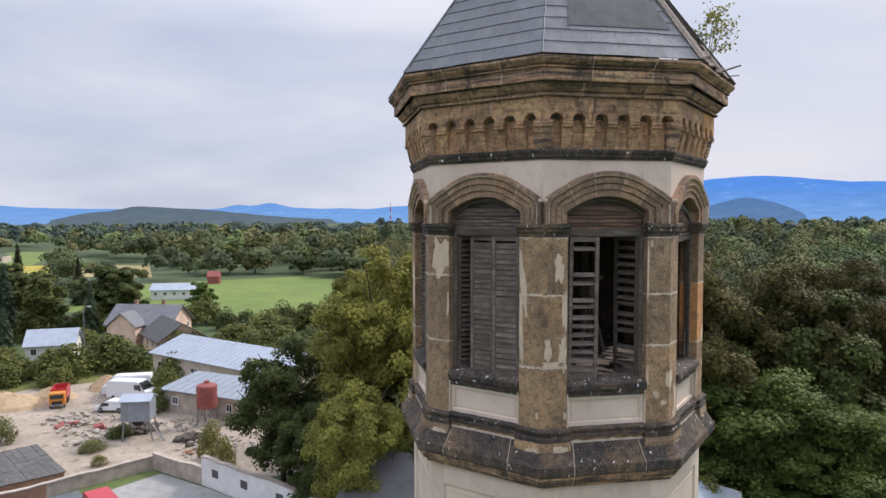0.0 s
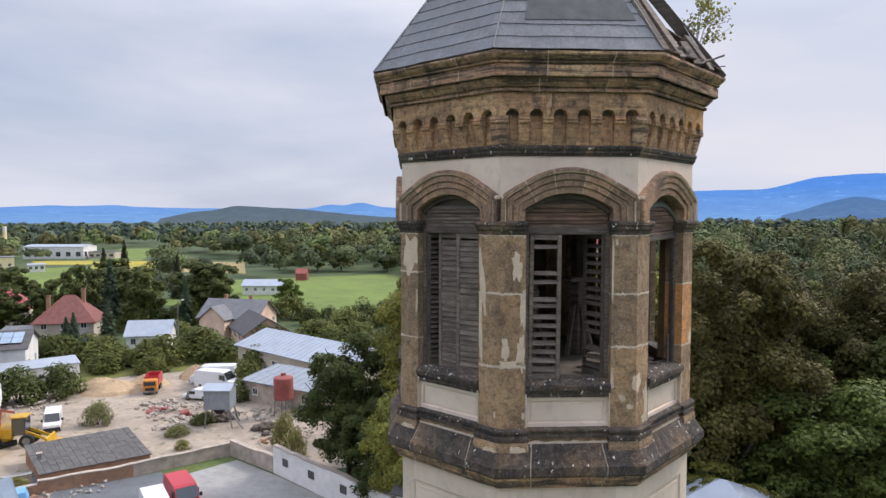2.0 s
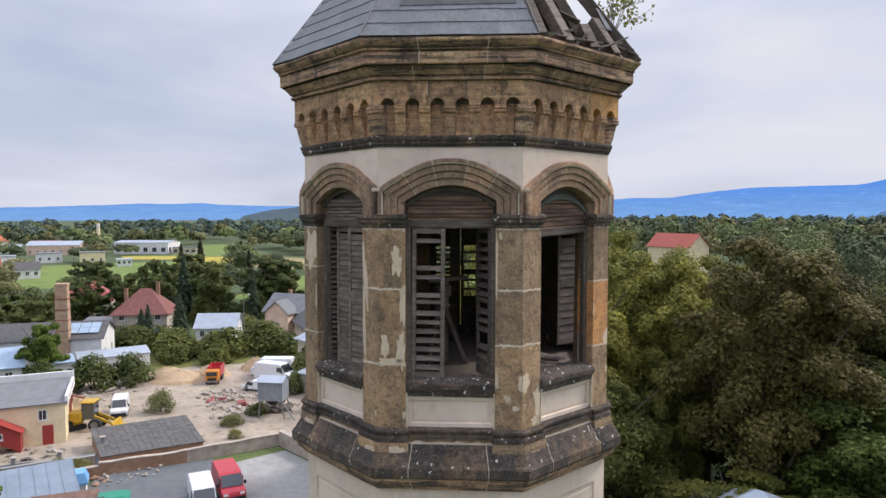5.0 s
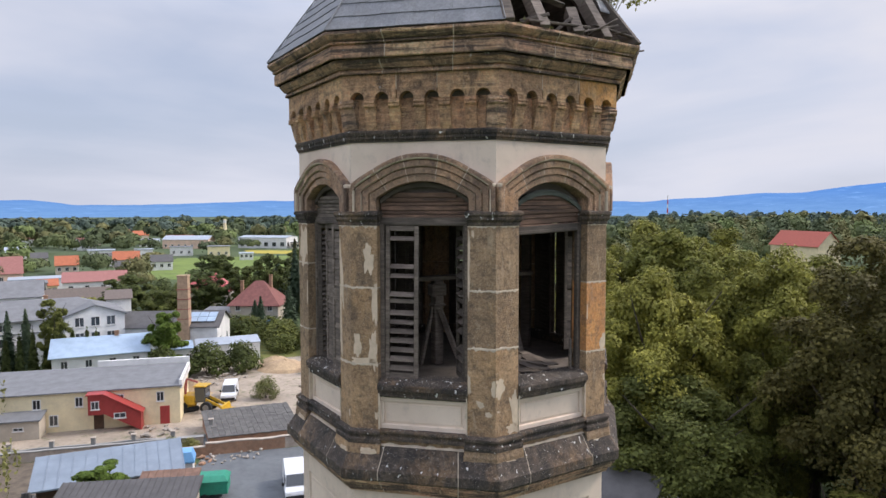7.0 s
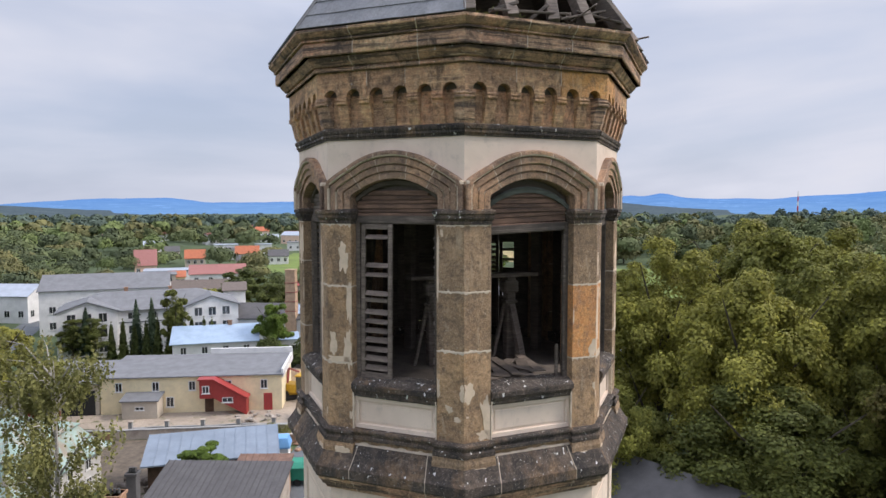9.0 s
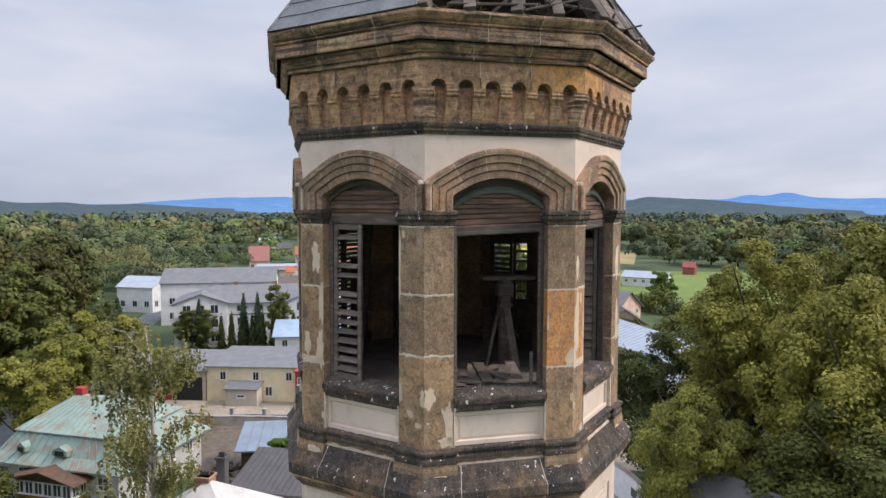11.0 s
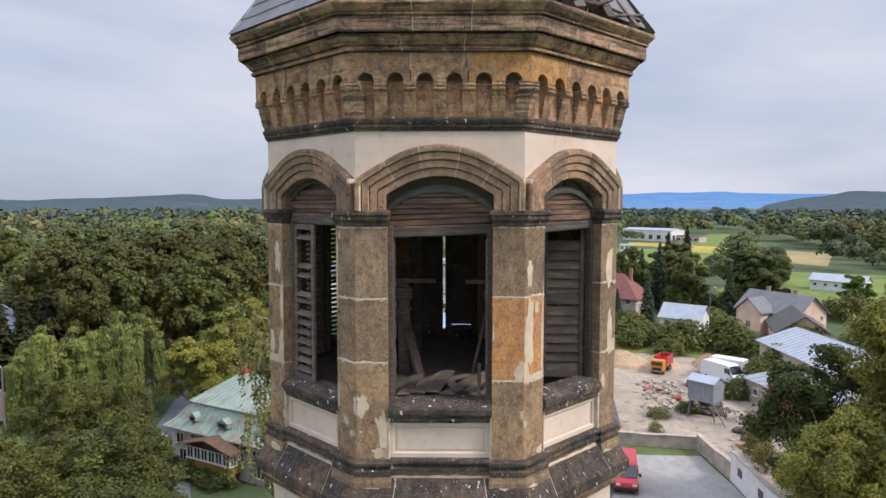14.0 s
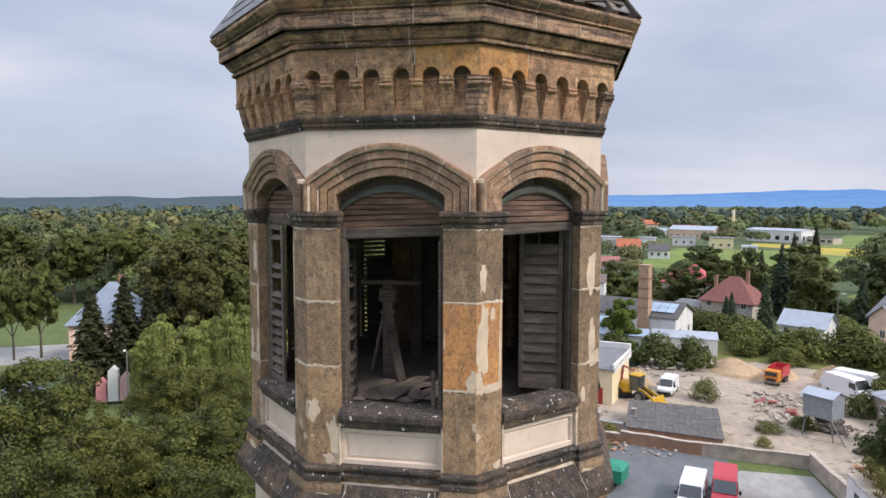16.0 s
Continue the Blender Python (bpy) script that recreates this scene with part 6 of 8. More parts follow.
for z in (2.6, 3.3, 4.0):
    part("hoop", Shape().lathe([(1.14, z), (1.19, z), (1.19, z + 0.08), (1.14, z + 0.08)], 20), m_tank, tank)
for a in range(4):
    x, y = math.cos(a * 1.571 + 0.6), math.sin(a * 1.571 + 0.6)
    x2, y2 = math.cos(a * 1.571 + 2.17), math.sin(a * 1.571 + 2.17)
    part("leg", Shape().tube((x, y, 2.1), (x * 1.15, y * 1.15, 0), 0.07), m_steel, tank)
    part("brace", Shape().tube((x, y, 2.0), (x2 * 1.1, y2 * 1.1, 0.2), 0.04), m_steel, tank)


def heap(name, label, category, x, y, r, h, mat, seed, n=14):
    g = random.Random(seed)
    s = Shape()
    rings_ = []
    for j, (f, z) in enumerate(((1.0, -0.02), (0.8, 0.3), (0.55, 0.65), (0.28, 0.92), (0.06, 1.0))):
        rings_.append([(r * f * (1 + g.uniform(-0.16, 0.16)) * math.cos(2 * math.pi * i / n), r * f * 0.8 * (1 + g.uniform(-0.16, 0.16)) * math.sin(2 * math.pi * i / n), h * z * (1 + g.uniform(-0.1, 0.1))) for i in range(n)])
    s.loft(rings_)
    ob = new(name, s.mesh(name, mat))
    ob.matrix_basis = pose(x, y, 0.02)
    return tagged(ob, label, category)


for i, (x, y, r, h) in enumerate(((-55.5, 83.0, 4.2, 1.3), (-58.5, 85.0, 3.0, 1.2), (-52.5, 87.0, 3.0, 1.4), (-47.8, 91.5, 2.6, 1.8), (-57.0, 66.5, 2.4, 1.9))):
    heap("sand_mound", "heap of ochre building sand", "heap", x, y, r, h, m_sand, i)
m_debris = plain_material("grey_rubble", (0.47, 0.42, 0.36), 0.95, 0.45, scale=2.0, dirt=(0.25, 0.16, 0.11))


def rubble(name, label, spots, seed, mat, size):
    g = random.Random(seed)
    s = Shape()
    for x, y, r, n in spots:
        for _ in range(n):
            d, a = r * math.sqrt(g.random()), g.uniform(0, 6.283)
            k = size * g.uniform(0.4, 1.4)
            s.block(-k, k, -k * g.uniform(0.3, 1), k * g.uniform(0.3, 1), -k * 0.4, k * g.uniform(0.2, 0.6), k * 0.2, pose(x + d * math.cos(a), y + d * math.sin(a), 0.05 + 0.5 * k * g.random() + 0.25 * max(0, 1 - d / r) * r * 0.3, g.uniform(-25, 25), g.uniform(-25, 25), g.uniform(0, 180)))
    return tagged(new(name, s.mesh(name, mat)), label, "rubble", kind="stuff")


rubble("rubble", "scattered grey building rubble in the yard", ((-41, 75, 4, 90), (-39, 70.0, 2.2, 30), (-31, 74.5, 3, 40), (-45, 77, 3, 45), (-60, 74, 4, 60), (-24, 68, 4, 60), (-38.5, 73, 2, 30), (-50, 53.5, 2.5, 30)), 3, m_debris, 0.24)
rubble("scrap", "red-brown scrap and broken machinery", ((-43.8, 74.5, 1.2, 6), (-39.6, 73.6, 1.4, 8)), 4, m_tank, 0.40)
rubble("timber_pile", "pile of dark boards and scrap", ((-35.0, 73.5, 2.0, 30), (-43, 35, 2.5, 40), (-40, 39.5, 2, 24), (-27.5, 70, 1.6, 18)), 5, m_darkwood, 0.5)
rubble("litter", "pale litter and broken bricks along the wall", ((-38.6, 50.8, 2.0, 26), (-36.2, 52.9, 1.5, 16), (-41.6, 48.0, 1.5, 20)), 6, m_debris, 0.14)
rubble("bricks", "spilled orange bricks by the wall", ((-41, 49, 2.4, 50), (-26, 66, 1.3, 22)), 7, m_brick, 0.22)
for x, y in ((-80.5, 108.5), (-79.3, 109.5), (-77.6, 110.2), (-76.4, 110.8)):
    b = thing("blue_bin", "blue plastic bin by the hedge", "bin", "bins by the hedge", m=pose(x, y, 0, 0, 0, 30))
    part("body", Shape().loft([ring(0.45, 0.45, 0), ring(0.6, 0.6, 1.4)]), m_blue if x != -76.4 else m_loader, b)
    part("lid", Shape().block(-0.64, 0.64, -0.64, 0.64, 1.4, 1.5, 0.03), m_blue if x != -76.4 else m_loader, b)


def pole(x, y, h, label="grey concrete lamp post", arm=1.2):
    ob = thing("street_lamp", label, "lamp post", m=pose(x, y, 0))
    part("mast", Shape().tube((0, 0, 0), (0, 0, h), 0.11, 0.07), m_steel, ob)
    if arm:
        part("arm", Shape().tube((0, 0, h - 0.1), (arm, -0.2, h + 0.1), 0.04), m_steel, ob)
        part("lamp_head", Shape().block(arm - 0.1, arm + 0.5, -0.32, -0.08, h + 0.05, h + 0.2, 0.03), m_joint, ob)
    return ob


pole(-103, 45.5, 9.0)
pole(-62.5, 112.5, 8.5, "grey utility pole behind the cottage", 0.9)
pole(-88.0, 66.5, 7.0, "pale post among the conifers", 0)
pole(-68.0, 6.0, 7.5, "slim grey lamp post on the green", 0.6)
mast = thing("radio_mast", "red and white banded mast on the horizon", "mast", m=pose(-170, 1900, 0))
for i in range(5):
    part("section", Shape().tube((0, 0, i * 12), (0, 0, i * 12 + 12), 2.2 - 0.25 * i, 2.0 - 0.25 * i), m_vanred if i % 2 else m_joint, mast)
stall = thing("market_stall", "pink and white awnings by the road", "stall", m=pose(-74.4, 4.2, 0, 0, 0, 80))
for i, mat in enumerate((plain_material("pink_cloth", (0.72, 0.30, 0.30), 0.8, 0.2), m_joint, plain_material("rose_cloth", (0.66, 0.42, 0.38), 0.8, 0.2))):
    h = (2.6, 4.0, 3.2)[i]
    part("awning", Shape().loft([[(-1.8 + i * 1.3, y, 0.4), (-0.6 + i * 1.3, y, 0.4), (-0.7 + i * 1.3, y, h), (-1.2 + i * 1.3, y, h + 0.5), (-1.7 + i * 1.3, y, h)] for y in (-0.6, 0.5)]), mat, stall)
house("manor_house", "pink house with blue-grey hipped roof behind conifers", "house", pose(-97.5, 3.4, 0, 0, 0, 86), 10.5, 9.5, 7.0, 11.8, m_pink, m_steelblue, "hip", 0.5, ((1, 4, 1.1, 1.6), (4.2, 4, 1.1, 1.5)), ((1.0, 0.5, 12.8),), sides="fblr")

# ---- the town beyond ----
tg = random.Random(21)
ROOFS = {"rose": plain_material("faded_rose_sheet", (0.38, 0.16, 0.14), 0.7, 0.3), "brown": plain_material("brown_grey_roofing", (0.17, 0.135, 0.115), 0.8, 0.3), "grey": m_greyroof, "red": m_redtile, "orange": m_orangetile, "dark": m_darkroof, "pale": m_palesheet}
WALLS = (m_white, m_cream, m_pink, m_yellow)
TOWN = [(-118, 76, 53, 22, 11, 7.4, 9.6, "grey", 0, "gable"), (-143, 71, 30, 9, 8, 4.6, 6.4, "pale", 0, "gable"), (-302, 314, 23, 28, 12, 4.5, 6.5, "pale", 2, "gable"),
        (-270, 226, 51, 11.4, 9, 3.6, 3.9, "pale", 0, "flat"),
        (-257, 239, 48, 8.1, 9, 3.6, 3.9, "pale", 0, "flat"),
        (-227, 203, 49, 9.9, 9, 2.3, 5.2, "orange", 1, "gable"),
        (-239, 205, 50, 7.3, 9, 2.7, 4.0, "dark", 0, "gable"),
        (-204, 181, 50, 4.7, 9, 1.9, 3.3, "dark", 1, "gable"),
        (-203, 199, 47, 8.0, 9, 2.4, 4.6, "dark", 0, "gable"),
        (-234, 265, 42, 10.6, 9, 4.2, 4.8, "grey", 3, "flat"),
        (-314, 319, 45, 15.2, 9, 3.8, 6.5, "red", 0, "gable"),
        (-310, 334, 44, 14.0, 9, 2.3, 4.3, "pale", 0, "gable"),
        (-223, 173, 53, 7.5, 9, 2.4, 5.3, "orange", 1, "gable"),
        (-207, 141, 57, 6.9, 9, 2.8, 7.5, "rose", 2, "gable"),
        (-166, 117, 56, 11.9, 9, 3.5, 4.4, "grey", 1, "flat"),
        (-168, 126, 55, 4.7, 9, 2.2, 3.4, "orange", 3, "gable"),
        (-184, 136, 55, 17.3, 9, 2.4, 2.8, "pale", 0, "flat"),
        (-163, 137, 51, 16.2, 9, 2.6, 4.8, "rose", 0, "gable"),
        (-141, 110, 54, 20.6, 9, 1.1, 3.7, "brown", 1, "gable"),
        (-98, 90, 50, 4.0, 9, 6.9, 7.8, "brown", 0, "gable"),
        (-258, 264, 45, 11.0, 9, 3.5, 3.8, "grey", 0, "flat"),
        (-417, 321, 53, 6.3, 9, 2.2, 4.0, "pale", 3, "gable"),
        (-343, 321, 48, 12.0, 9, 2.0, 3.6, "pale", 0, "gable"),
        (-390, 316, 52, 10.7, 9, 2.1, 4.3, "dark", 1, "gable"),
        (-208, 255, 40, 6.2, 9, 2.0, 2.5, "pale", 0, "flat"),
        (-267, 193, 55, 6.2, 9, 2.3, 4.2, "dark", 1, "gable"),
        (-308, 210, 57, 8.6, 9, 2.5, 4.8, "pale", 0, "gable")]
for x, y, a, L, W, e, r, c, w, kind in TOWN:
    house("town_house", c + "-roofed rendered town building among trees", "house", pose(x, y, 0, 0, 0, a), L, W, e + 1.0, r + 1.2, WALLS[w], ROOFS[c], kind, 0.3, ((1.2, max(3, int(L / 4)), 1.2, 1.4),) + (((4.2, max(3, int(L / 4)), 1.2, 1.3),) if e > 5.8 else ()), sides="fr")
for i in range(12):
    az, d = radians(tg.uniform(44, 74)), tg.uniform(400, 640)
    house("far_house", "distant rendered house half hidden in trees", "house", pose(-math.sin(az) * d, math.cos(az) * d, 0, 0, 0, tg.uniform(0, 90)), tg.uniform(8, 14), 8, tg.uniform(4, 6), tg.uniform(7, 9), tg.choice(WALLS[:3]), tg.choice((m_greyroof, m_redtile, m_orangetile, m_darkroof)), "gable", 0.4, ((1.4, 4, 1.2, 1.3),), sides="f")
hall = house("factory_hall", "large white factory hall on the plain", "hall", pose(-261, 338, 0, 0, 0, 11), 32, 16, 6.5, 7.5, m_white, m_palesheet, "gable", 0.3, ((1.2, 6, 2.6, 2.6),), sides="fr")
house("factory_annex", "low dark-roofed annex of the factory hall", "hall", pose(-236, 341, 0, 0, 0, 11), 14, 10, 3.5, 3.5, m_cream, m_darkroof, "flat", 0.2, ((1.0, 4, 2.4, 1.6),), sides="f")
fs = thing("factory_stack", "slim yellow brick factory chimney", "chimney", m=pose(-298, 341, 0))
part("shaft", Shape().lathe([(1.3, 0), (0.9, 17.0), (1.0, 17.0), (1.0, 17.5)], 10), m_yellow, fs)
part("crown_band", Shape().lathe([(0.96, 15.0), (1.02, 15.2), (1.0, 16.6), (0.94, 16.8)], 10), m_joint, fs)
house("red_roofed_farm", "farm with red tile roof on a wooded rise", "house", pose(27.5, 262, 0, 0, 0, -48), 20, 10, 11.5, 16, m_yellow, plain_material("farm_tiles", (0.50, 0.13, 0.09), 0.8, 0.3), "gable", 0.5, ((1.2, 5, 1.2, 1.4),), sides="fr")

# ---- trees ----
m_lime = leaf_material("lime_leaves", (0.385, 0.37, 0.092), (0.125, 0.132, 0.04))
m_maple = leaf_material("maple_leaves", (0.19, 0.208, 0.065), (0.07, 0.085, 0.032))
m_dusk = leaf_material("dark_leaves", (0.14, 0.165, 0.056), (0.052, 0.068, 0.028))
m_brown = leaf_material("bronze_leaves", (0.165, 0.142, 0.052), (0.055, 0.053, 0.023))
m_park = leaf_material("park_leaves", (0.165, 0.155, 0.055), (0.062, 0.063, 0.027))
m_road = leaf_material("dull_maple_leaves", (0.165, 0.175, 0.050), (0.058, 0.068, 0.025))
m_crown = leaf_material("green_maple_leaves", (0.245, 0.25, 0.07), (0.085, 0.095, 0.034))
m_dome = leaf_material("dome_maple_leaves", (0.155, 0.205, 0.06), (0.05, 0.075, 0.026))
m_spring = leaf_material("fresh_leaves", (0.19, 0.27, 0.055), (0.085, 0.13, 0.032))
m_willow = leaf_material("willow_leaves", (0.275, 0.315, 0.115), (0.13, 0.16, 0.06))
m_birch = leaf_material("birch_leaves", (0.28, 0.27, 0.12), (0.15, 0.155, 0.07))
m_needle = leaf_material("blue_green_needles", (0.12, 0.165, 0.12), (0.045, 0.07, 0.05))
m_fir = leaf_material("dark_fir_needles", (0.085, 0.085, 0.045), (0.03, 0.036, 0.022))
m_bark = wood_material("brown_bark", (0.12, 0.095, 0.07), (0.05, 0.04, 0.03))
m_whitebark = wood_material("white_bark", (0.55, 0.52, 0.47), (0.24, 0.22, 0.20))


def leaf_quads(centres, normals, size, rng, stretch=1.0, droop=0.0):
    """Small bent leaves, one quad each, facing more or less along the normals."""
    n = len(centres)
    nn = normals + rng.normal(0, 0.33, (n, 3))
    nn /= np.linalg.norm(nn, axis=1, keepdims=True) + 1e-9
    up = rng.normal(0, 1, (n, 3))
    up[:, 2] -= droop * 4
    u = np.cross(nn, up)
    u /= np.linalg.norm(u, axis=1, keepdims=True) + 1e-9
    v = np.cross(nn, u)
    k = (size * rng.uniform(0.55, 1.3, n))[:, None] * 0.5
    quad = np.stack([centres - u * k, centres - v * k * stretch * 1.1, centres + u * k, centres + v * k * stretch * 1.1], 1)
    return quad.reshape(-1, 3)


def quads_mesh(name, verts, material, sides=4):
    me = bpy.data.meshes.new(name)
    n = len(verts) // sides
    me.vertices.add(len(verts))
    me.vertices.foreach_set("co", verts.astype(np.float32).ravel())
    me.loops.add(sides * n)
    me.loops.foreach_set("vertex_index", np.arange(sides * n, dtype=np.int32))
    me.polygons.add(n)
    me.polygons.foreach_set("loop_start", np.arange(0, sides * n, sides, dtype=np.int32))
    me.update(calc_edges=True)
    me.materials.append(material)
    return me


def leaf_tris(centres, normals, size, rng, ruffle=0.4):
    """Small pointed leaves, one triangle each."""
    n = len(centres)
    nn = normals + rng.normal(0, ruffle, (n, 3))
    nn /= np.linalg.norm(nn, axis=1, keepdims=True) + 1e-9
    u = np.cross(nn, rng.normal(0, 1, (n, 3)))
    u /= np.linalg.norm(u, axis=1, keepdims=True) + 1e-9
    v = np.cross(nn, u)
    k = (size * rng.uniform(0.5, 1.35, n))[:, None] * 0.5
    return np.stack([centres - u * k * 0.85 - v * k * 0.5, centres + u * k * 0.85 - v * k * 0.5, centres + v * k * 1.2], 1).reshape(-1, 3)


def crown_points(rng, centre, radii, clumps, per, low):
    """Leaves on many tufts, the tufts on boughs, the boughs round an uneven ellipsoid with gaps between."""
    cs, ns = [], []
    boughs = max(6, clumps // 4)
    turn = rng.uniform(0, 6.28)
    for b in range(boughs):
        up = 1 - (1 - low) * (b + 0.5) / boughs + rng.uniform(-0.12, 0.12)
        up = max(low, min(1.0, up))
        a = turn + b * 2.39996 + rng.uniform(-0.35, 0.35)
        flat = math.sqrt(max(0.0, 1 - up * up))
        d = np.array([math.cos(a) * flat, math.sin(a) * flat, up])
        at = np.array(centre) + d * radii * rng.uniform(0.58, 0.88)
        rb = rng.uniform(0.22, 0.36) * radii.min()
        for _ in range(4):
            e = rng.normal(0, 1, 3) + d * 0.7 + np.array([0, 0, 0.35])
            e /= np.linalg.norm(e)
            tuft = at + e * rb * np.array([1.2, 1.2, 0.75]) * rng.uniform(0.5, 1.0)
            r = rb * rng.uniform(0.48, 0.74)
            f = rng.normal(0, 1, (per, 3))
            f /= np.linalg.norm(f, axis=1, keepdims=True)
            f = f + e * 0.35 + np.array([0, 0, 0.45])
            f /= np.linalg.norm(f, axis=1, keepdims=True)
            cs.append(tuft + f * r * rng.uniform(0.45, 1.15, (per, 1)) * np.array([1.15, 1.15, 0.8]))
            ns.append(f * 0.7 + np.array([0, 0, 0.4]))
    # the dim inside of the crown
    n = int(0.16 * clumps * per)
    f = rng.normal(0, 1, (n, 3))
    f /= np.linalg.norm(f, axis=1, keepdims=True)
    cs.append(np.array(centre) + f * radii * rng.uniform(0.3, 0.7, (n, 1)))
    ns.append(f)
    return np.concatenate(cs), np.concatenate(ns)


def trunk_shape(rng, h, r, limbs, reach, top):
    s = Shape()
    a, pts = Vector((0, 0, -0.1)), []
    for i in range(5):
        b = Vector((rng.uniform(-0.12, 0.12) * i, rng.uniform(-0.12, 0.12) * i, h * (i + 1) / 5))
        s.tube(a, b, r * (1 - 0.17 * i), r * (1 - 0.17 * (i + 1)), 8)
        pts.append(b)
        a = b
    for i in range(limbs):
        p = pts[min(4, 1 + i * 4 // limbs)]
        an = i * 2.4 + rng.uniform(-0.4, 0.4)
        mid = p + Vector((math.cos(an) * reach * 0.45, math.sin(an) * reach * 0.45, (top - h) * 0.35 + 0.5))
        s.tube(p, mid, r * 0.38, r * 0.22, 6)
        s.tube(mid, mid + Vector((math.cos(an) * reach * 0.35, math.sin(an) * reach * 0.35, (top - h) * 0.3 + 0.5)), r * 0.22, r * 0.07, 5)
    return s


def broad_tree(name, label, mat, seed, height, radius, clumps, per, leaf, base=0.22, group=""):
    rng = np.random.default_rng(seed)
    ob = thing(name, label, "tree", group)
    zc = height * (0.5 + base / 2)
    radii = np.array([radius, radius, height * (0.5 - base / 2) * 0.93])
    part("trunk", trunk_shape(random.Random(seed), height * 0.62, 0.035 * height * 0.6, 9, radius, height), m_bark, ob)
    c, n = crown_points(rng, (0, 0, zc), radii, clumps, per * 2, -0.7 if base > 0.1 else -0.97)
    c[:, :2] *= radius / np.percentile(np.hypot(c[:, 0], c[:, 1]), 98)
    bottom = c[:, 2].min()
    c[:, 2] = bottom + (c[:, 2] - bottom) * (height - bottom) / (c[:, 2].max() - bottom)
    part("crown", quads_mesh("crown", leaf_tris(c, n, leaf, rng, 0.36 if leaf < 0.4 else 0.2), mat, 3), None, ob)
    return ob


def bush(name, label, mat, seed, spots, lumps=16, per=170, leaf=0.42):
    """Low rounded shrubs that reach the ground: one is built at 5 m high and 3.4 m wide in radius, the others are copies."""
    rng = np.random.default_rng(seed)
    ob = thing(name, label, "shrub", name.replace("_", " ") + " group")
    stems = Shape()
    for i in range(5):
        stems.tube((0, 0, -0.1), (math.cos(i * 1.3) * 1.0, math.sin(i * 1.3) * 1.0, 2.6), 0.08, 0.03, 5)
    part("stem", stems, m_bark, ob)
    cs, ns = [], []
    for i in range(lumps):
        a, f = i * 2.4 + rng.uniform(-0.4, 0.4), math.sqrt((i + 0.3) / lumps)
        r = rng.uniform(0.85, 1.5)
        z = 3.7 * (1 - 0.75 * f * f) * rng.uniform(0.8, 1.12)
        d = rng.normal(0, 1, (per, 3))
        d /= np.linalg.norm(d, axis=1, keepdims=True)
        q = np.array([math.cos(a) * 2.4 * f, math.sin(a) * 2.4 * f, z]) + d * r * rng.uniform(0.8, 1.1, (per, 1)) * np.array([1, 1, 1.0])
        q[:, 2] = np.maximum(q[:, 2], rng.uniform(0.05, 0.5, per))
        cs.append(q)
        ns.append(d * 0.7 + np.array([0, 0, 0.45]))
    part("crown", quads_mesh("crown", leaf_tris(np.concatenate(cs), np.concatenate(ns), leaf, rng, 0.3), mat, 3), None, ob)
    for i, (x, y, h, r) in enumerate(spots):
        place(ob, i == 0, x, y, h, 5, r, 3.4, i * 77 % 360)


def place(ob, first, x, y, height, made, radius, wide, turn, label=None):
    """Puts a tree, or a copy of it, at x, y with that height and radius."""
    m = pose(x, y, 0, 0, 0, turn) @ Matrix.Diagonal((radius / wide, radius / wide, height / made, 1))
    if first:
        ob.matrix_basis = m
    else:
        ob.matrix_basis = ob.matrix_basis
        new_ob = copy_thing(ob, pose(x, y, 0, 0, 0, turn))
        new_ob.scale = (radius / wide, radius / wide, height / made)
        ob = new_ob
    return tagged(ob, label) if label else ob


def grove(name, label, mat, seed, made, wide, clumps, per, leaf, spots, base=0.22):
    """Trees of one kind: one is built, the others are copies, turned and scaled."""
    ob = broad_tree(name, label, mat, seed, made, wide, clumps, per, leaf, base, name.replace("_", " ") + " group")
    for i, (x, y, h, r) in enumerate(spots):
        place(ob, i == 0, x, y, h, made, r, wide, i * 77 % 360)


# close round the tower
grove("lime_tree", "tall yellow-green lime tree in full leaf", m_lime, 11, 21, 6, 140, 230, 0.235, ((-6.2, 56.0, 21.6, 5.5), (1.6, 61.0, 22.3, 6.2), (5.5, 68.0, 22.2, 6.0), (6.5, 57.0, 20.8, 5.4), (-1.0, 64.5, 22.9, 6.4), (12.5, 59.0, 20.5, 5.2)))
grove("old_lime_tree", "broad lime tree with yellowing leaves", m_lime, 12, 19, 6, 133, 220, 0.235, ((1.2, 49.5, 20.0, 5.4), (9.6, 54.5, 21.4, 5.4), (-6.2, 44.5, 13.0, 3.8), (20.0, 66.0, 19.5, 6.0)))
grove("maple_tree", "green maple with dense round crown", m_crown, 13, 16, 5, 126, 250, 0.205, ((3.2, 46.2, 13.8, 6.0), (-4.5, 47.0, 10.8, 4.4), (8.2, 50.5, 15.0, 4.0), (12.5, 40.5, 9.0, 5.0)), 0.03)
grove("dark_beech_tree", "dark green beech in shade", m_dusk, 14, 16, 5, 119, 125, 0.29, ((-14.6, 57.2, 13.8, 4.7), (-9.0, 62.5, 15.0, 5.0), (17.0, 56.0, 14.5, 5.0), (12.4, 62.0, 14.6, 4.8), (-10.5, 52.5, 9.5, 3.6), (27.0, 50.0, 18.5, 5.6), (31.0, 49.5, 14.0, 6.2)), 0.03)
grove("bronze_lime_tree", "large lime tree turning bronze-brown", m_brown, 15, 22, 6, 140, 215, 0.24, ((14.4, 46.5, 22.4, 6.0), (25.0, 51.5, 20.2, 5.4), (31.5, 54.0, 20.6, 5.4), (19.5, 52.0, 19.8, 5.2), (37.0, 52.0, 18.5, 5.5)))
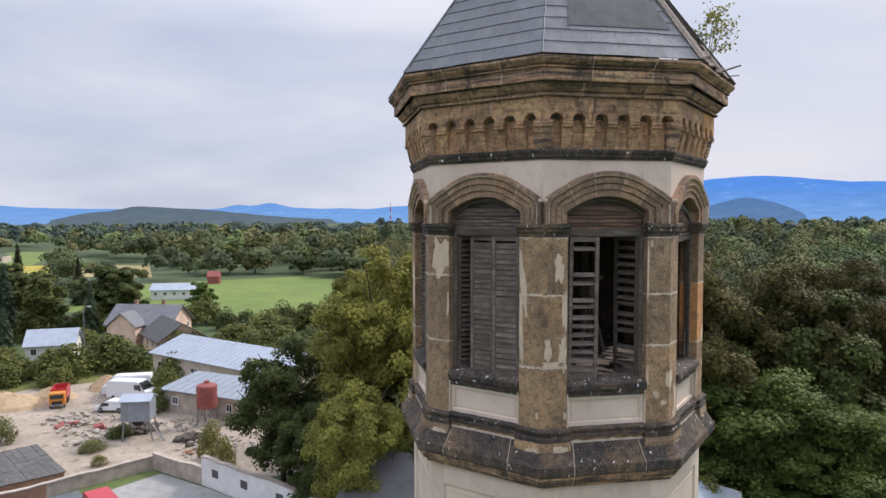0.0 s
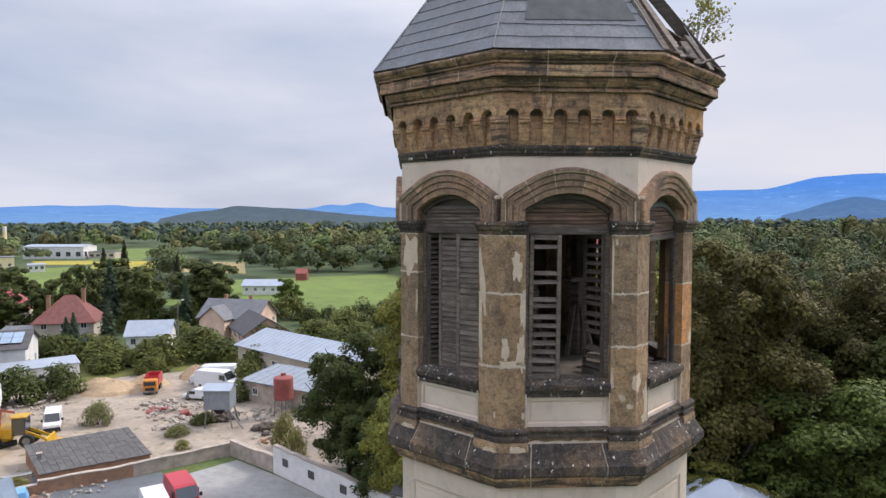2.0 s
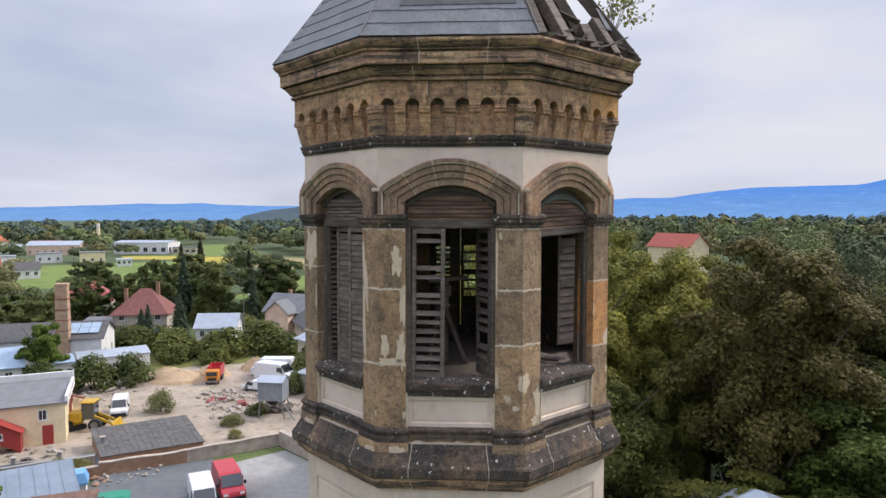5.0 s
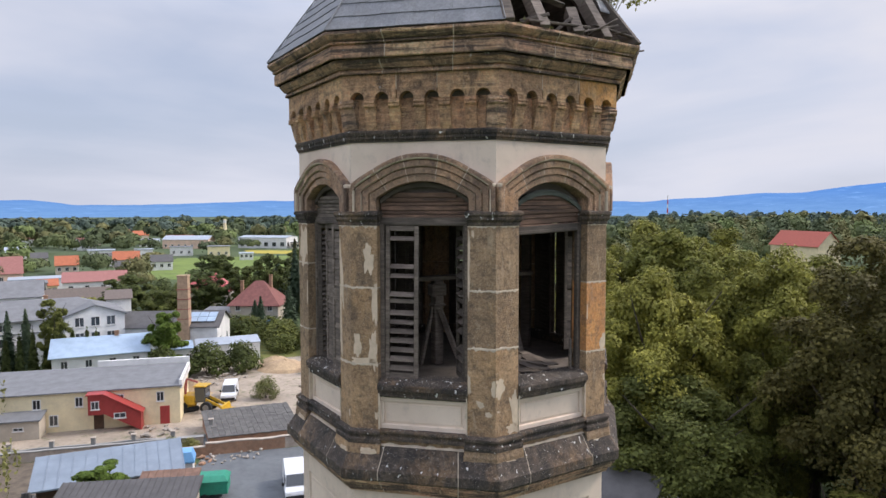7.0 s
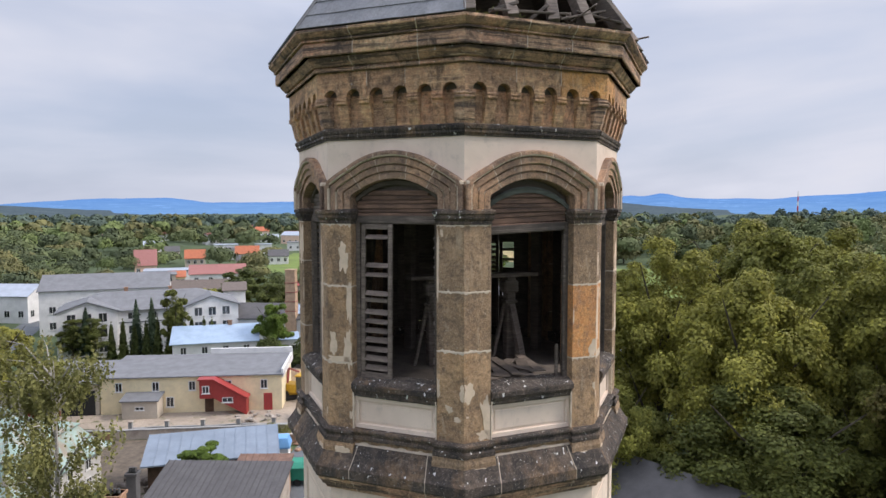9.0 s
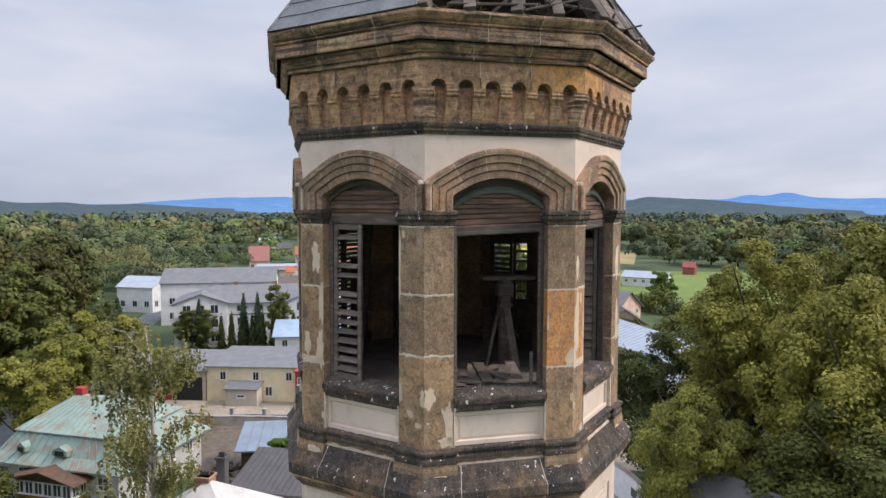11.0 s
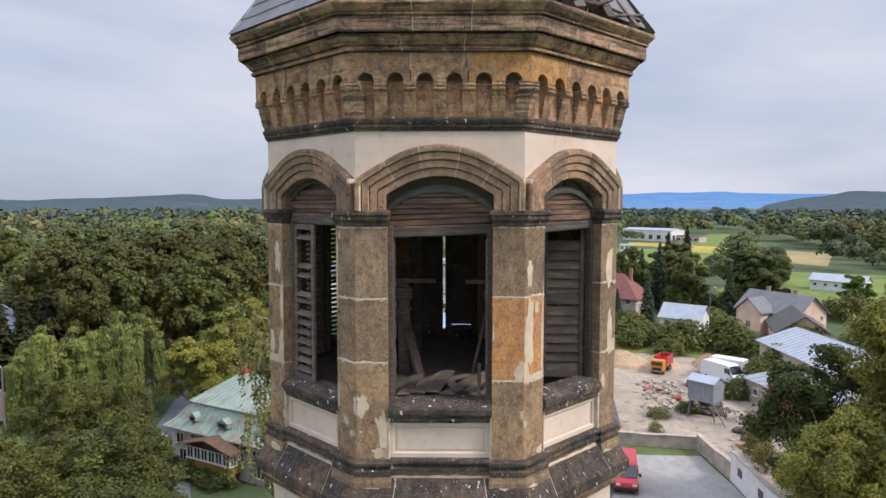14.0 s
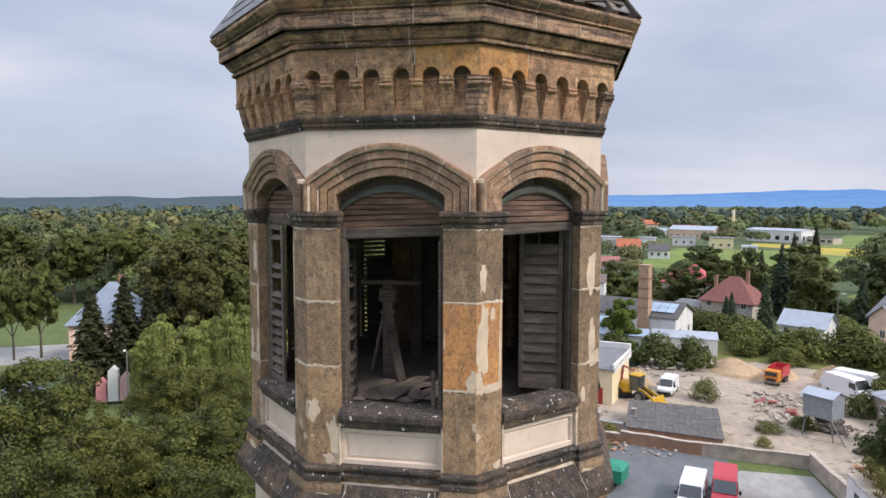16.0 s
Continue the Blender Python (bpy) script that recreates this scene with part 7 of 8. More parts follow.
grove("green_maple", "fresh green maple with a broad domed crown", m_dome, 20, 16, 5, 126, 250, 0.215, ((20.8, 47.0, 15.0, 6.6), (27.2, 43.6, 12.0, 5.4)), 0.03)
# the wood behind them
ws = random.Random(9)
SPOTS = []
while len(SPOTS) < 75:
    az, d = radians(ws.uniform(-44, 9)), 68 * math.exp(ws.uniform(0, 1.45))
    if math.degrees(az) < 5 or d > 90:
        SPOTS.append((-math.sin(az) * d, math.cos(az) * d, ws.uniform(11, 17.5) - 0.012 * d, ws.uniform(4.2, 6.2)))
# lower growth below the farm on the rise
SPOTS = [(x, y, min(h, 9.5) if y > 80 and 0.02 < (x - 6.6) / y < 0.15 else h, r) for x, y, h, r in SPOTS]
grove("wood_oak", "green oak at the edge of the wood", m_maple, 61, 15, 5, 84, 40, 0.6, SPOTS[:26])
grove("wood_lime", "olive-green lime in the wood", m_lime, 62, 15, 5, 84, 40, 0.6, SPOTS[26:44])
grove("wood_beech", "dark beech in the wood", m_dusk, 63, 15, 5, 84, 40, 0.6, SPOTS[44:60])
grove("wood_ash", "brownish ash tree in the wood", m_brown, 64, 15, 5, 84, 40, 0.6, SPOTS[60:])
# scattered trees behind the meadow
fs = random.Random(23)
FAR = []
for i in range(84):
    d = 270 * math.exp(fs.uniform(0, 0.85))
    a = fs.uniform(-0.43, -0.10)
    FAR.append((2 + a * d, d, fs.uniform(8, 14), fs.uniform(4.0, 6.5)))
grove("meadow_oak", "green oak behind the meadow", m_maple, 65, 14, 5, 56, 26, 0.8, FAR[:34], 0.05)
grove("meadow_ash", "dark ash tree behind the meadow", m_dusk, 66, 14, 5, 56, 26, 0.8, FAR[34:62], 0.05)
grove("meadow_lime", "olive-brown lime tree behind the meadow", m_park, 67, 14, 5, 56, 26, 0.8, FAR[62:], 0.05)
# west side, by the road
grove("roadside_maple", "green maple by the village road", m_road, 16, 15, 4.5, 119, 150, 0.225, ((-46.0, 9.3, 11.1, 3.4), (-45.8, 13.7, 10.5, 3.4), (-32.1, 11.8, 11.3, 4.1), (-31.1, 6.6, 11.1, 3.5), (-24.1, 10.6, 10.5, 3.5), (-35.8, 1.8, 14.5, 4.6), (-25.6, 3.1, 12.3, 3.6), (-40.7, 4.4, 9.6, 2.9), (-43.6, 14.3, 7.3, 2.8), (-36.4, 9.9, 9.8, 3.7), (-57.4, 11.3, 5.9, 3.1)), 0.05)
grove("linden_tree", "round-crowned linden beside the inn", m_lime, 17, 13, 3.6, 90, 200, 0.25, ((-56.5, 22.6, 11.6, 3.6), (-63.0, 27.5, 12.0, 4.0), (-66.0, 33.0, 12.6, 4.2), (-60.5, 36.5, 9.0, 3.0)))
grove("park_tree", "tall dark park tree", m_park, 18, 19, 6, 112, 60, 0.55, ((-88.4, 12.4, 18.7, 5.4), (-86.4, 18.5, 19.2, 5.8), (-88.5, 24.3, 19.6, 6.0), (-91.4, 29.2, 20.2, 6.2), (-92.1, 35.0, 18.6, 5.0), (-101.0, 38.0, 20.0, 5.8), (-82.0, 14.5, 15.5, 4.2), (-80.0, 24.5, 15.0, 4.2)))
grove("park_maple", "green park tree behind the willows", m_maple, 19, 17, 5.5, 112, 60, 0.55, ((-83.0, 19.5, 17.0, 4.6), (-79.5, 28.5, 17.4, 5.2), (-77.5, 36.5, 12.0, 3.4), (-96.0, 34.0, 19.5, 6.0), (-104.0, 40.0, 20.0, 6.4), (-98.0, 15.0, 19.0, 6.2), (-105.0, 26.0, 20.0, 6.4), (-112, 33, 20, 6.5), (-122, 12, 17, 6), (-162, -8, 17, 6), (-168, -20, 18, 6.5), (-158, 6, 18, 6.5), (-170, -34, 18, 6.5), (-172, 0, 18, 7), (-126, 22, 19, 6.5), (-142, 18, 19, 6.5), (-103.6, -10.5, 14.0, 2.8), (-103.9, -7.0, 14.5, 3.0)))
# beyond the yard
grove("garden_tree", "dark green garden tree by the houses", m_dusk, 20, 12, 4, 70, 60, 0.6, ((-88.3, 121.0, 14.0, 3.4), (-79.0, 128.0, 13.4, 4.6), (-75.5, 146.0, 13.4, 6.6), (-70.0, 142.0, 12.5, 5.2), (-96, 122, 11, 4), (-101, 116, 10, 4.4), (-92, 140, 12, 5), (-118, 172, 11, 4), (-114, 168, 12, 4.5), (-104, 152, 11, 4.5), (-128, 150, 11, 5), (-140, 160, 10, 5), (-98, 100, 8, 3.6), (-104, 95, 9, 4), (-112, 104, 10, 4.6)), 0.04)
bush("garden_shrub", "leafy green shrub at the edge of the yard", m_maple, 22, ((-54.1, 105.0, 6.0, 5.0), (-58.0, 98.0, 5.5, 4.4), (-66.0, 96.5, 5.0, 4.2), (-50.0, 103.0, 4.6, 4.0), (-70.5, 100.5, 5.0, 4.0), (-55.9, 93.0, 3.0, 2.8), (-76.0, 99.0, 4.4, 4.0), (-40.5, 97.0, 4.4, 3.0), (-38.0, 88.0, 4.2, 2.2), (-83.0, 101.0, 4.6, 3.8), (-63.0, 92.5, 3.4, 2.8), (-36.2, 80.5, 3.2, 1.8), (-90.0, 97.0, 5.0, 4.0), (-46, 114, 5, 4), (-38, 118, 5.5, 5), (-30, 112, 6, 5), (-36, 130, 6, 5.5), (-24, 104, 6, 5), (-30, 142, 6, 5.5), (-22, 124, 7, 5.5), (-36.0, 71.0, 1.6, 1.4)))
grove("bright_tree", "fresh green young tree", m_spring, 23, 9, 3, 64, 190, 0.27, ((-69.8, 74.0, 9.0, 2.9), (-36.8, 36.2, 4.7, 2.5), (-60, 160, 8, 3.5), (-95, 190, 9, 4)), 0.06)
bush("yard_bush", "small grey-green bush in the yard", m_birch, 24, ((-47.6, 69.0, 3.0, 1.9), (-44.0, 50.2, 1.6, 1.2), (-42.6, 51.2, 1.4, 1.1), (-36.6, 66.8, 1.3, 1.5), (-23.6, 64.5, 4.2, 1.5), (-21.5, 62.5, 3.2, 1.1), (-37.5, 78.0, 2.6, 1.2), (-33.8, 62.8, 1.2, 0.9)), 14, 200, 0.34)


bush("inn_shrub", "low dark shrub by the inn veranda", m_dusk, 75, ((-48.0, 19.0, 1.8, 1.6), (-46.0, 20.2, 1.5, 1.4), (-44.3, 21.2, 1.7, 1.5), (-51.0, 18.6, 1.4, 1.2)), 12, 150)
bush("yard_edge_shrub", "dark green shrub behind the yellow workshop", m_dusk, 74, ((-67.0, 70.5, 5.0, 3.0), (-63.4, 75.5, 5.0, 3.8), (-60.0, 79.0, 4.8, 3.2)))
gs = random.Random(31)
HOUSES = ((-82, 112, 10), (-88, 107, 6), (-64.5, 109, 8), (-57, 126, 11), (-50, 119, 10), (-33, 95, 15), (-79, 84, 12), (-68, 85, 7), (-112, 128, 9), (-48, 84, 13), (-55, 75, 18))
BUSHES = []
while len(BUSHES) < 95:
    x, y = gs.uniform(-128, -14), gs.uniform(88, 158)
    if 24 < x * -0.55 + y - 45 and y < 160 - 0.1 * x and not any(math.hypot(x - a, y - b) < c for a, b, c in HOUSES) and not (x > -98 and y > 150):
        BUSHES.append((x, y, gs.uniform(2.2, 6.5), gs.uniform(2.0, 4.6)))
bush("hedge_shrub", "dense mid-green garden shrub", m_maple, 71, BUSHES[:50], 12, 150)
bush("dark_shrub", "dark green garden shrub", m_dusk, 72, BUSHES[50:80], 12, 150)
bush("pale_shrub", "yellow-green leafy garden shrub", m_lime, 73, BUSHES[80:], 12, 150)


def conifer(name, label, mat, seed, height, radius, per, leaf):
    rng = np.random.default_rng(seed)
    ob = thing(name, label, "tree", name.replace("_", " ") + " group")
    part("trunk", Shape().tube((0, 0, -0.1), (0, 0, height * 0.95), height * 0.018, 0.03, 7), m_bark, ob)
    t = 1 - np.sqrt(rng.random(per))
    a = rng.uniform(0, 2 * np.pi, per)
    layer = (t * 15 + 0.12 * np.sin(3 * a + t * 40)) % 1.0
    bough = 0.8 + 0.2 * np.sin(a * 7 + np.floor(t * 15) * 2.1)
    r = radius * (1 - t) ** 0.82 * (1.0 - 0.45 * layer) * bough * rng.uniform(0.35, 1.08, per) + 0.05
    c = np.stack([r * np.cos(a), r * np.sin(a), height * (0.05 + 0.95 * t) - 0.22 * r], 1)
    n = np.stack([np.cos(a) * 0.6, np.sin(a) * 0.6, np.full(per, 0.9)], 1)
    part("crown", quads_mesh("crown", leaf_quads(c, n, leaf, rng, 1.5, 0.2), mat), None, ob)
    return ob


def stand(ob, made, wide, spots):
    for i, (x, y, h, r) in enumerate(spots):
        place(ob, i == 0, x, y, h, made, r, wide, i * 61 % 360)


stand(conifer("spruce_tree", "blue-green spruce tree with drooping boughs", m_needle, 31, 14, 3, 5200, 0.36), 14, 3, ((-75.0, 110.5, 9.2, 2.5), (-78.0, 105.5, 7.2, 2.0), (-80.2, 106.5, 6.2, 1.9), (-86.7, 128.5, 15.0, 3.4), (-90.5, 127, 13.5, 3.0), (-94.5, 58.5, 8.5, 2.0), (-97.5, 60.0, 7.8, 2.0), (-89.0, 63.5, 9.5, 1.8), (-87.2, 65.0, 9.8, 1.8), (-106, 50, 8.5, 2.6), (-73.0, 134.0, 11.0, 2.4)))
stand(conifer("dark_spruce", "dark old spruce on the green", m_fir, 34, 14, 3.2, 6000, 0.36), 14, 3.2, ((-80.7, 1.7, 13.4, 4.4), (-81.3, 5.4, 14.4, 4.6), (-80.9, 8.2, 13.2, 3.8), (-83.5, 10.8, 14.0, 3.6), (-118, 171, 15, 3.4), (-113, 173, 17, 3.6), (-100, 178, 13, 3)))
stand(conifer("thuja_tree", "narrow dark green column thuja", m_dusk, 32, 7, 1.1, 1500, 0.34), 7, 1.1, tuple((-90.5 + i * 1.15, 60.2 + i * 1.22, 6.2 + 0.5 * math.sin(i * 2.1), 1.0) for i in range(9)) + ((-78.9, 68.4, 7.0, 1.0), (-78.2, 69.3, 6.8, 0.9)))
stand(broad_tree("hornbeam_tree", "upright fresh green hornbeam", m_maple, 33, 12, 2.4, 60, 110, 0.34, 0.05), 12, 2.4, ((-83.5, 66.5, 11.0, 2.3), (-91.5, 58.0, 7.0, 2.0), (-95.8, 57.0, 6.5, 2.2)))


def willow(seed, height, radius):
    rng = np.random.default_rng(seed)
    ob = thing("weeping_willow", "weeping willow with hanging pale green branches", "tree", "willows on the green")
    part("trunk", trunk_shape(random.Random(seed), height * 0.6, 0.4, 8, radius, height), m_bark, ob)
    cs, ns = [], []
    heads = [(rng.uniform(0, 2 * np.pi), radius * math.sqrt(rng.uniform(0.03, 1)), rng.uniform(0.82, 1.0)) for _ in range(46)]
    for i in range(520):
        a0, r0, lift = heads[i % 46]
        px, py = r0 * math.cos(a0) + rng.normal(0, 0.30), r0 * math.sin(a0) + rng.normal(0, 0.30)
        a, r = math.atan2(py, px), min(radius, math.hypot(px, py))
        top = height * (0.70 + 0.30 * (1 - (r / radius) ** 2)) * lift * rng.uniform(0.95, 1.0)
        low = max(1.2, top - height * rng.uniform(0.2, 0.75))
        k = int((top - low) / 0.16)
        z = np.linspace(top, low, k)
        out = 1 + 0.12 * (1 - (z - low) / (top - low + 0.01))
        cs.append(np.stack([r * np.cos(a) * out, r * np.sin(a) * out, z], 1) + rng.normal(0, 0.09, (k, 3)))
        ns.append(np.tile([np.cos(a), np.sin(a), 0.3], (k, 1)))
    for a0, r0, lift in heads:
        top = height * (0.70 + 0.30 * (1 - (r0 / radius) ** 2)) * lift
        d = rng.normal(0, 1, (90, 3))
        d /= np.linalg.norm(d, axis=1, keepdims=True)
        d[:, 2] = np.abs(d[:, 2])
        cs.append(np.array([r0 * math.cos(a0), r0 * math.sin(a0), top - 0.5]) + d * np.array([0.85, 0.85, 0.75]) * rng.uniform(0.7, 1.0, (90, 1)))
        ns.append(d)
    part("crown", quads_mesh("crown", leaf_quads(np.concatenate(cs), np.concatenate(ns), 0.17, rng, 2.2, 1.0), m_willow), None, ob)
    return ob


stand(willow(41, 13, 4.5), 13, 4.5, ((-70.4, 10.2, 11.0, 3.8), (-72.2, 14.0, 10.4, 3.8), (-70.6, 17.8, 12.2, 3.7)))


def birch(seed, height, radius):
    rng = np.random.default_rng(seed)
    g = random.Random(seed)
    ob = thing("birch_tree", "tall thin-leaved birch with white branches", "tree")
    s, tips = Shape(), []
    s.tube((0, 0, -0.1), (0.2, 0.1, height * 0.55), 0.20, 0.13, 8).tube((0.2, 0.1, height * 0.55), (0.0, 0.3, height * 0.97), 0.13, 0.03, 7)
    for i in range(34):
        z = height * g.uniform(0.25, 0.92)
        a, reach = g.uniform(0, 6.283), radius * g.uniform(0.5, 1.0) * (1.15 - 0.6 * z / height)
        p = Vector((0.15, 0.1, z))
        q = p + Vector((math.cos(a) * reach * 0.6, math.sin(a) * reach * 0.6, reach * 0.75))
        e = q + Vector((math.cos(a) * reach * 0.4, math.sin(a) * reach * 0.4, reach * 0.1))
        s.tube(p, q, 0.06, 0.035, 5).tube(q, e, 0.035, 0.01, 5)
        tips += [(p.lerp(q, 0.6), 0.4), (q, 0.7), (e, 0.6)]
    part("trunk", s, m_whitebark, ob, "white birch trunk and bare limbs")
    cs = []
    for p, r in tips:
        for _ in range(11):
            k = g.randint(6, 14)
            o = np.array(p) + rng.normal(0, r * 0.55, 3)
            cs.append(o + np.stack([rng.normal(0, 0.05, k), rng.normal(0, 0.05, k), -np.linspace(0, g.uniform(0.6, 1.9), k)], 1))
    c = np.concatenate(cs)
    part("crown", quads_mesh("crown", leaf_quads(c, rng.normal(0, 1, c.shape), 0.17, rng, 1.3, 0.4), m_birch), None, ob)
    return ob


birch(51, 15.5, 4.6).matrix_basis = pose(-31.5, 22.3, 0, 0, 0, 20)

# ---- seedlings and grass in the broken roof ----
sap = thing("roof_birch", "young birch seedling rooted in the broken roof", "sapling", m=Matrix.Translation((CX, CY, 0)) @ Matrix.Translation((*cor(3, 2.78), 26.98)))
g, srng = random.Random(5), np.random.default_rng(5)
tips = []
out = Vector((math.cos(TH + 2.86 * OCT), math.sin(TH + 2.86 * OCT), 0))
side = Vector((-out.y, out.x, 0))
for i in range(7):
    e = Vector((0, 0, 0.10 + 0.11 * i)) + out * g.uniform(-0.25, 0.65) + side * g.uniform(-0.55, 0.8)
    q = e * 0.5 + Vector((0, 0, 0.12))
    s = Shape().tube((0, 0, -0.30), q, 0.011, 0.007, 5).tube(q, e, 0.007, 0.002, 4)
    for j in range(6):
        p = q.lerp(e, g.uniform(0.1, 1))
        d = p + out * g.uniform(-0.25, 0.35) + side * g.uniform(-0.35, 0.35) + Vector((0, 0, g.uniform(-0.05, 0.3)))
        s.tube(p, d, 0.006, 0.002, 3)
        tips.append((p, d))
    part("stem", s, m_whitebark, sap, "thin pale stem with twigs")
cs = np.concatenate([np.linspace(np.array(p), np.array(d), 11) + srng.normal(0, 0.05, (11, 3)) for p, d in tips])
part("leaves", quads_mesh("leaves", leaf_quads(cs, srng.normal(0, 1, cs.shape), 0.05, srng, 1.3), leaf_material("seedling_leaves", (0.50, 0.45, 0.14), (0.26, 0.26, 0.08))), None, sap, "small yellow-green leaves")
tuft = []
for k, s0, s1, n in ((2, 0.05, 1.0, 90), (3, 0.0, 0.7, 60)):
    for _ in range(n):
        sq = g.uniform(s0, s1)
        p = fp(k, 3.05 + g.uniform(-0.25, 0.12), sq)
        tuft.append((p.x, p.y, 26.36 + abs(g.gauss(0, 0.06)) * (1.6 if 0.15 < sq < 0.3 else 0.6)))
tc = np.array(tuft)
tagged(part("roof_weed", quads_mesh("roof_weed", leaf_quads(tc, srng.normal(0, 1, tc.shape), 0.032, srng, 3.5), m_birch), None, tower, "grass and weeds growing on the broken eaves"), kind="stuff")

deb = random.Random(8)
for i in range(46):
    k = 2 if i < 28 else 3
    p = fp(k, 2.95 + deb.uniform(-0.3, 0.16), deb.uniform(0.04, 0.98))
    a, h = deb.uniform(0, 6.283), deb.uniform(0.15, 0.6)
    b = Vector((p.x + math.cos(a) * h, p.y + math.sin(a) * h, 26.38 + deb.uniform(-0.02, 0.22)))
    part("splintered_lath", Shape().beam((p.x, p.y, 26.37 + deb.uniform(0, 0.1)), b, deb.uniform(0.025, 0.07), deb.uniform(0.012, 0.025), deb.uniform(0, 90)), deb.choice((m_greywood, m_darkwood)), roof)

# ---- far woods and hills ----
def inside(x, y, poly):
    hit = False
    for (x0, y0), (x1, y1) in zip(poly, poly[1:] + poly[:1]):
        if (y0 > y) != (y1 > y) and x < (x1 - x0) * (y - y0) / (y1 - y0) + x0:
            hit = not hit
    return hit


CLEAR = [[(-125, 40), (-60, 0), (-40, 40), (-10, 60), (-20, 90), (-35, 150), (-98, 160), (-130, 120)],
         [(-102, 163), (-28, 146), (8, 215), (-60, 266), (-125, 227)], [(-184, 160), (-138, 178), (-130, 215), (-160, 280), (-202, 292), (-248, 246)],
         [(-264, 312), (-194, 326), (-163, 278), (-197, 268), (-240, 284)], [(-194, 330), (-141, 322), (-110, 252), (-150, 256)], [(-294, 436), (-258, 450), (-200, 323), (-233, 316)],
         [(-160, -40), (-62, -14), (-62, 14), (-78, 24), (-110, 30), (-150, 8), (-160, -5)], [(8, 130), (27, 130), (46, 225), (48, 275), (14, 275), (12, 225)], [(-565, 138), (-498, 148), (-478, 187), (-540, 192)]]
BUILT = [(x * f, y * f, 0.5 * L + 4) for x, y, a, L, *_ in TOWN for f in (1.0, 0.94, 0.88)] + [(-261, 338, 22), (-236, 341, 10), (-298, 341, 4)]
wr = random.Random(77)
far_rng = np.random.default_rng(77)


def far_tree(x, y, h, w, lumps, per, rng):
    """A distant crown: a few rounded boughs whose leaves lie along their skins."""
    cs, ns = [], []
    for i in range(lumps):
        a, f = i * 2.4 + rng.uniform(-0.5, 0.5), rng.uniform(0.15, 0.75)
        z = h * (0.42 + 0.36 * (1 - f) + rng.uniform(-0.08, 0.10))
        r = w * rng.uniform(0.38, 0.58)
        d = rng.normal(0, 1, (per, 3))
        d[:, 2] = np.abs(d[:, 2]) * 0.9 - 0.25
        d /= np.linalg.norm(d, axis=1, keepdims=True)
        cs.append(np.array([x + math.cos(a) * w * f * 0.75, y + math.sin(a) * w * f * 0.75, z]) + d * r * np.array([1, 1, min(1.5, 0.30 * h / w + 0.45)]) * rng.uniform(0.86, 1.06, (per, 1)))
        ns.append(d)
    return np.concatenate(cs), np.concatenate(ns)


def skin_tris(c, n, size, rng):
    n = n + rng.normal(0, 0.10, n.shape)
    n /= np.linalg.norm(n, axis=1, keepdims=True)
    u = np.cross(n, rng.normal(0, 1, n.shape))
    u /= np.linalg.norm(u, axis=1, keepdims=True)
    v = np.cross(n, u)
    k = (size * rng.uniform(0.6, 1.3, len(c)))[:, None] * 0.5
    return np.stack([c - u * k - v * k * 0.6, c + u * k - v * k * 0.6, c + v * k * 1.2], 1).reshape(-1, 3)


woods = {}
for _ in range(4300):
    az = radians(wr.uniform(-42, 112))
    d = math.exp(wr.uniform(math.log(135), math.log(1050)))
    x, y = -math.sin(az) * d, math.cos(az) * d
    deg = math.degrees(az)
    if d < 150 and 6 < deg < 70 or any(inside(x, y, p) for p in CLEAR) or any(math.hypot(x - a, y - b) < c for a, b, c in BUILT):
        continue
    if d < 430 and 34 < deg < 64 and wr.random() < 0.45:
        continue
    if d < 260 and deg < 5 and wr.random() < 0.4 or d < 310 and 16 < deg < 55 and wr.random() < 0.55:
        continue
    grow = 1 + d / 900
    h = wr.uniform(7, 15) * min(grow, 1.35) * (1.15 if deg < 6 else 0.62 if d < 330 else 0.8)
    if deg > 70:
        h *= 1.05
    if d < 430 and 34 < deg < 64:
        h *= 0.78
    w = wr.uniform(2.8, 5.6) * grow
    kind = wr.choice("aabbccd")
    lumps, per = (10, 100) if d < 260 else (9, 44) if d < 420 else (7, 22)
    c, n = far_tree(x, y, h, w, lumps, per, far_rng)
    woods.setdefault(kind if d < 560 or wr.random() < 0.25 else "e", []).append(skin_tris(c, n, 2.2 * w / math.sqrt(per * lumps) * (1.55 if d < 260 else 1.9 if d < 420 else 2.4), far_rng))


def crown_material(name, light, dark):
    """Distant foliage: colour changes from tree to tree and over whole stands."""
    k = Nodes(name, 0.75)
    k.b.inputs["Specular IOR Level"].default_value = 0.1
    c = k.mix(k.ramp(k.noise(0.09, 3, 0.6, apart=False), (0.36, 0.0), (0.64, 1.0)), dark, light)
    c = k.mix(k.ramp(k.random(True), (0.0, 0.14), (1.0, 0.0)), c, tuple(v * 0.6 for v in dark))
    c = k.mix(k.ramp(k.noise(0.012, 3, apart=False), (0.4, 0.0), (0.62, 0.55)), c, tuple(v * 0.7 for v in dark))
    return k.done(c)


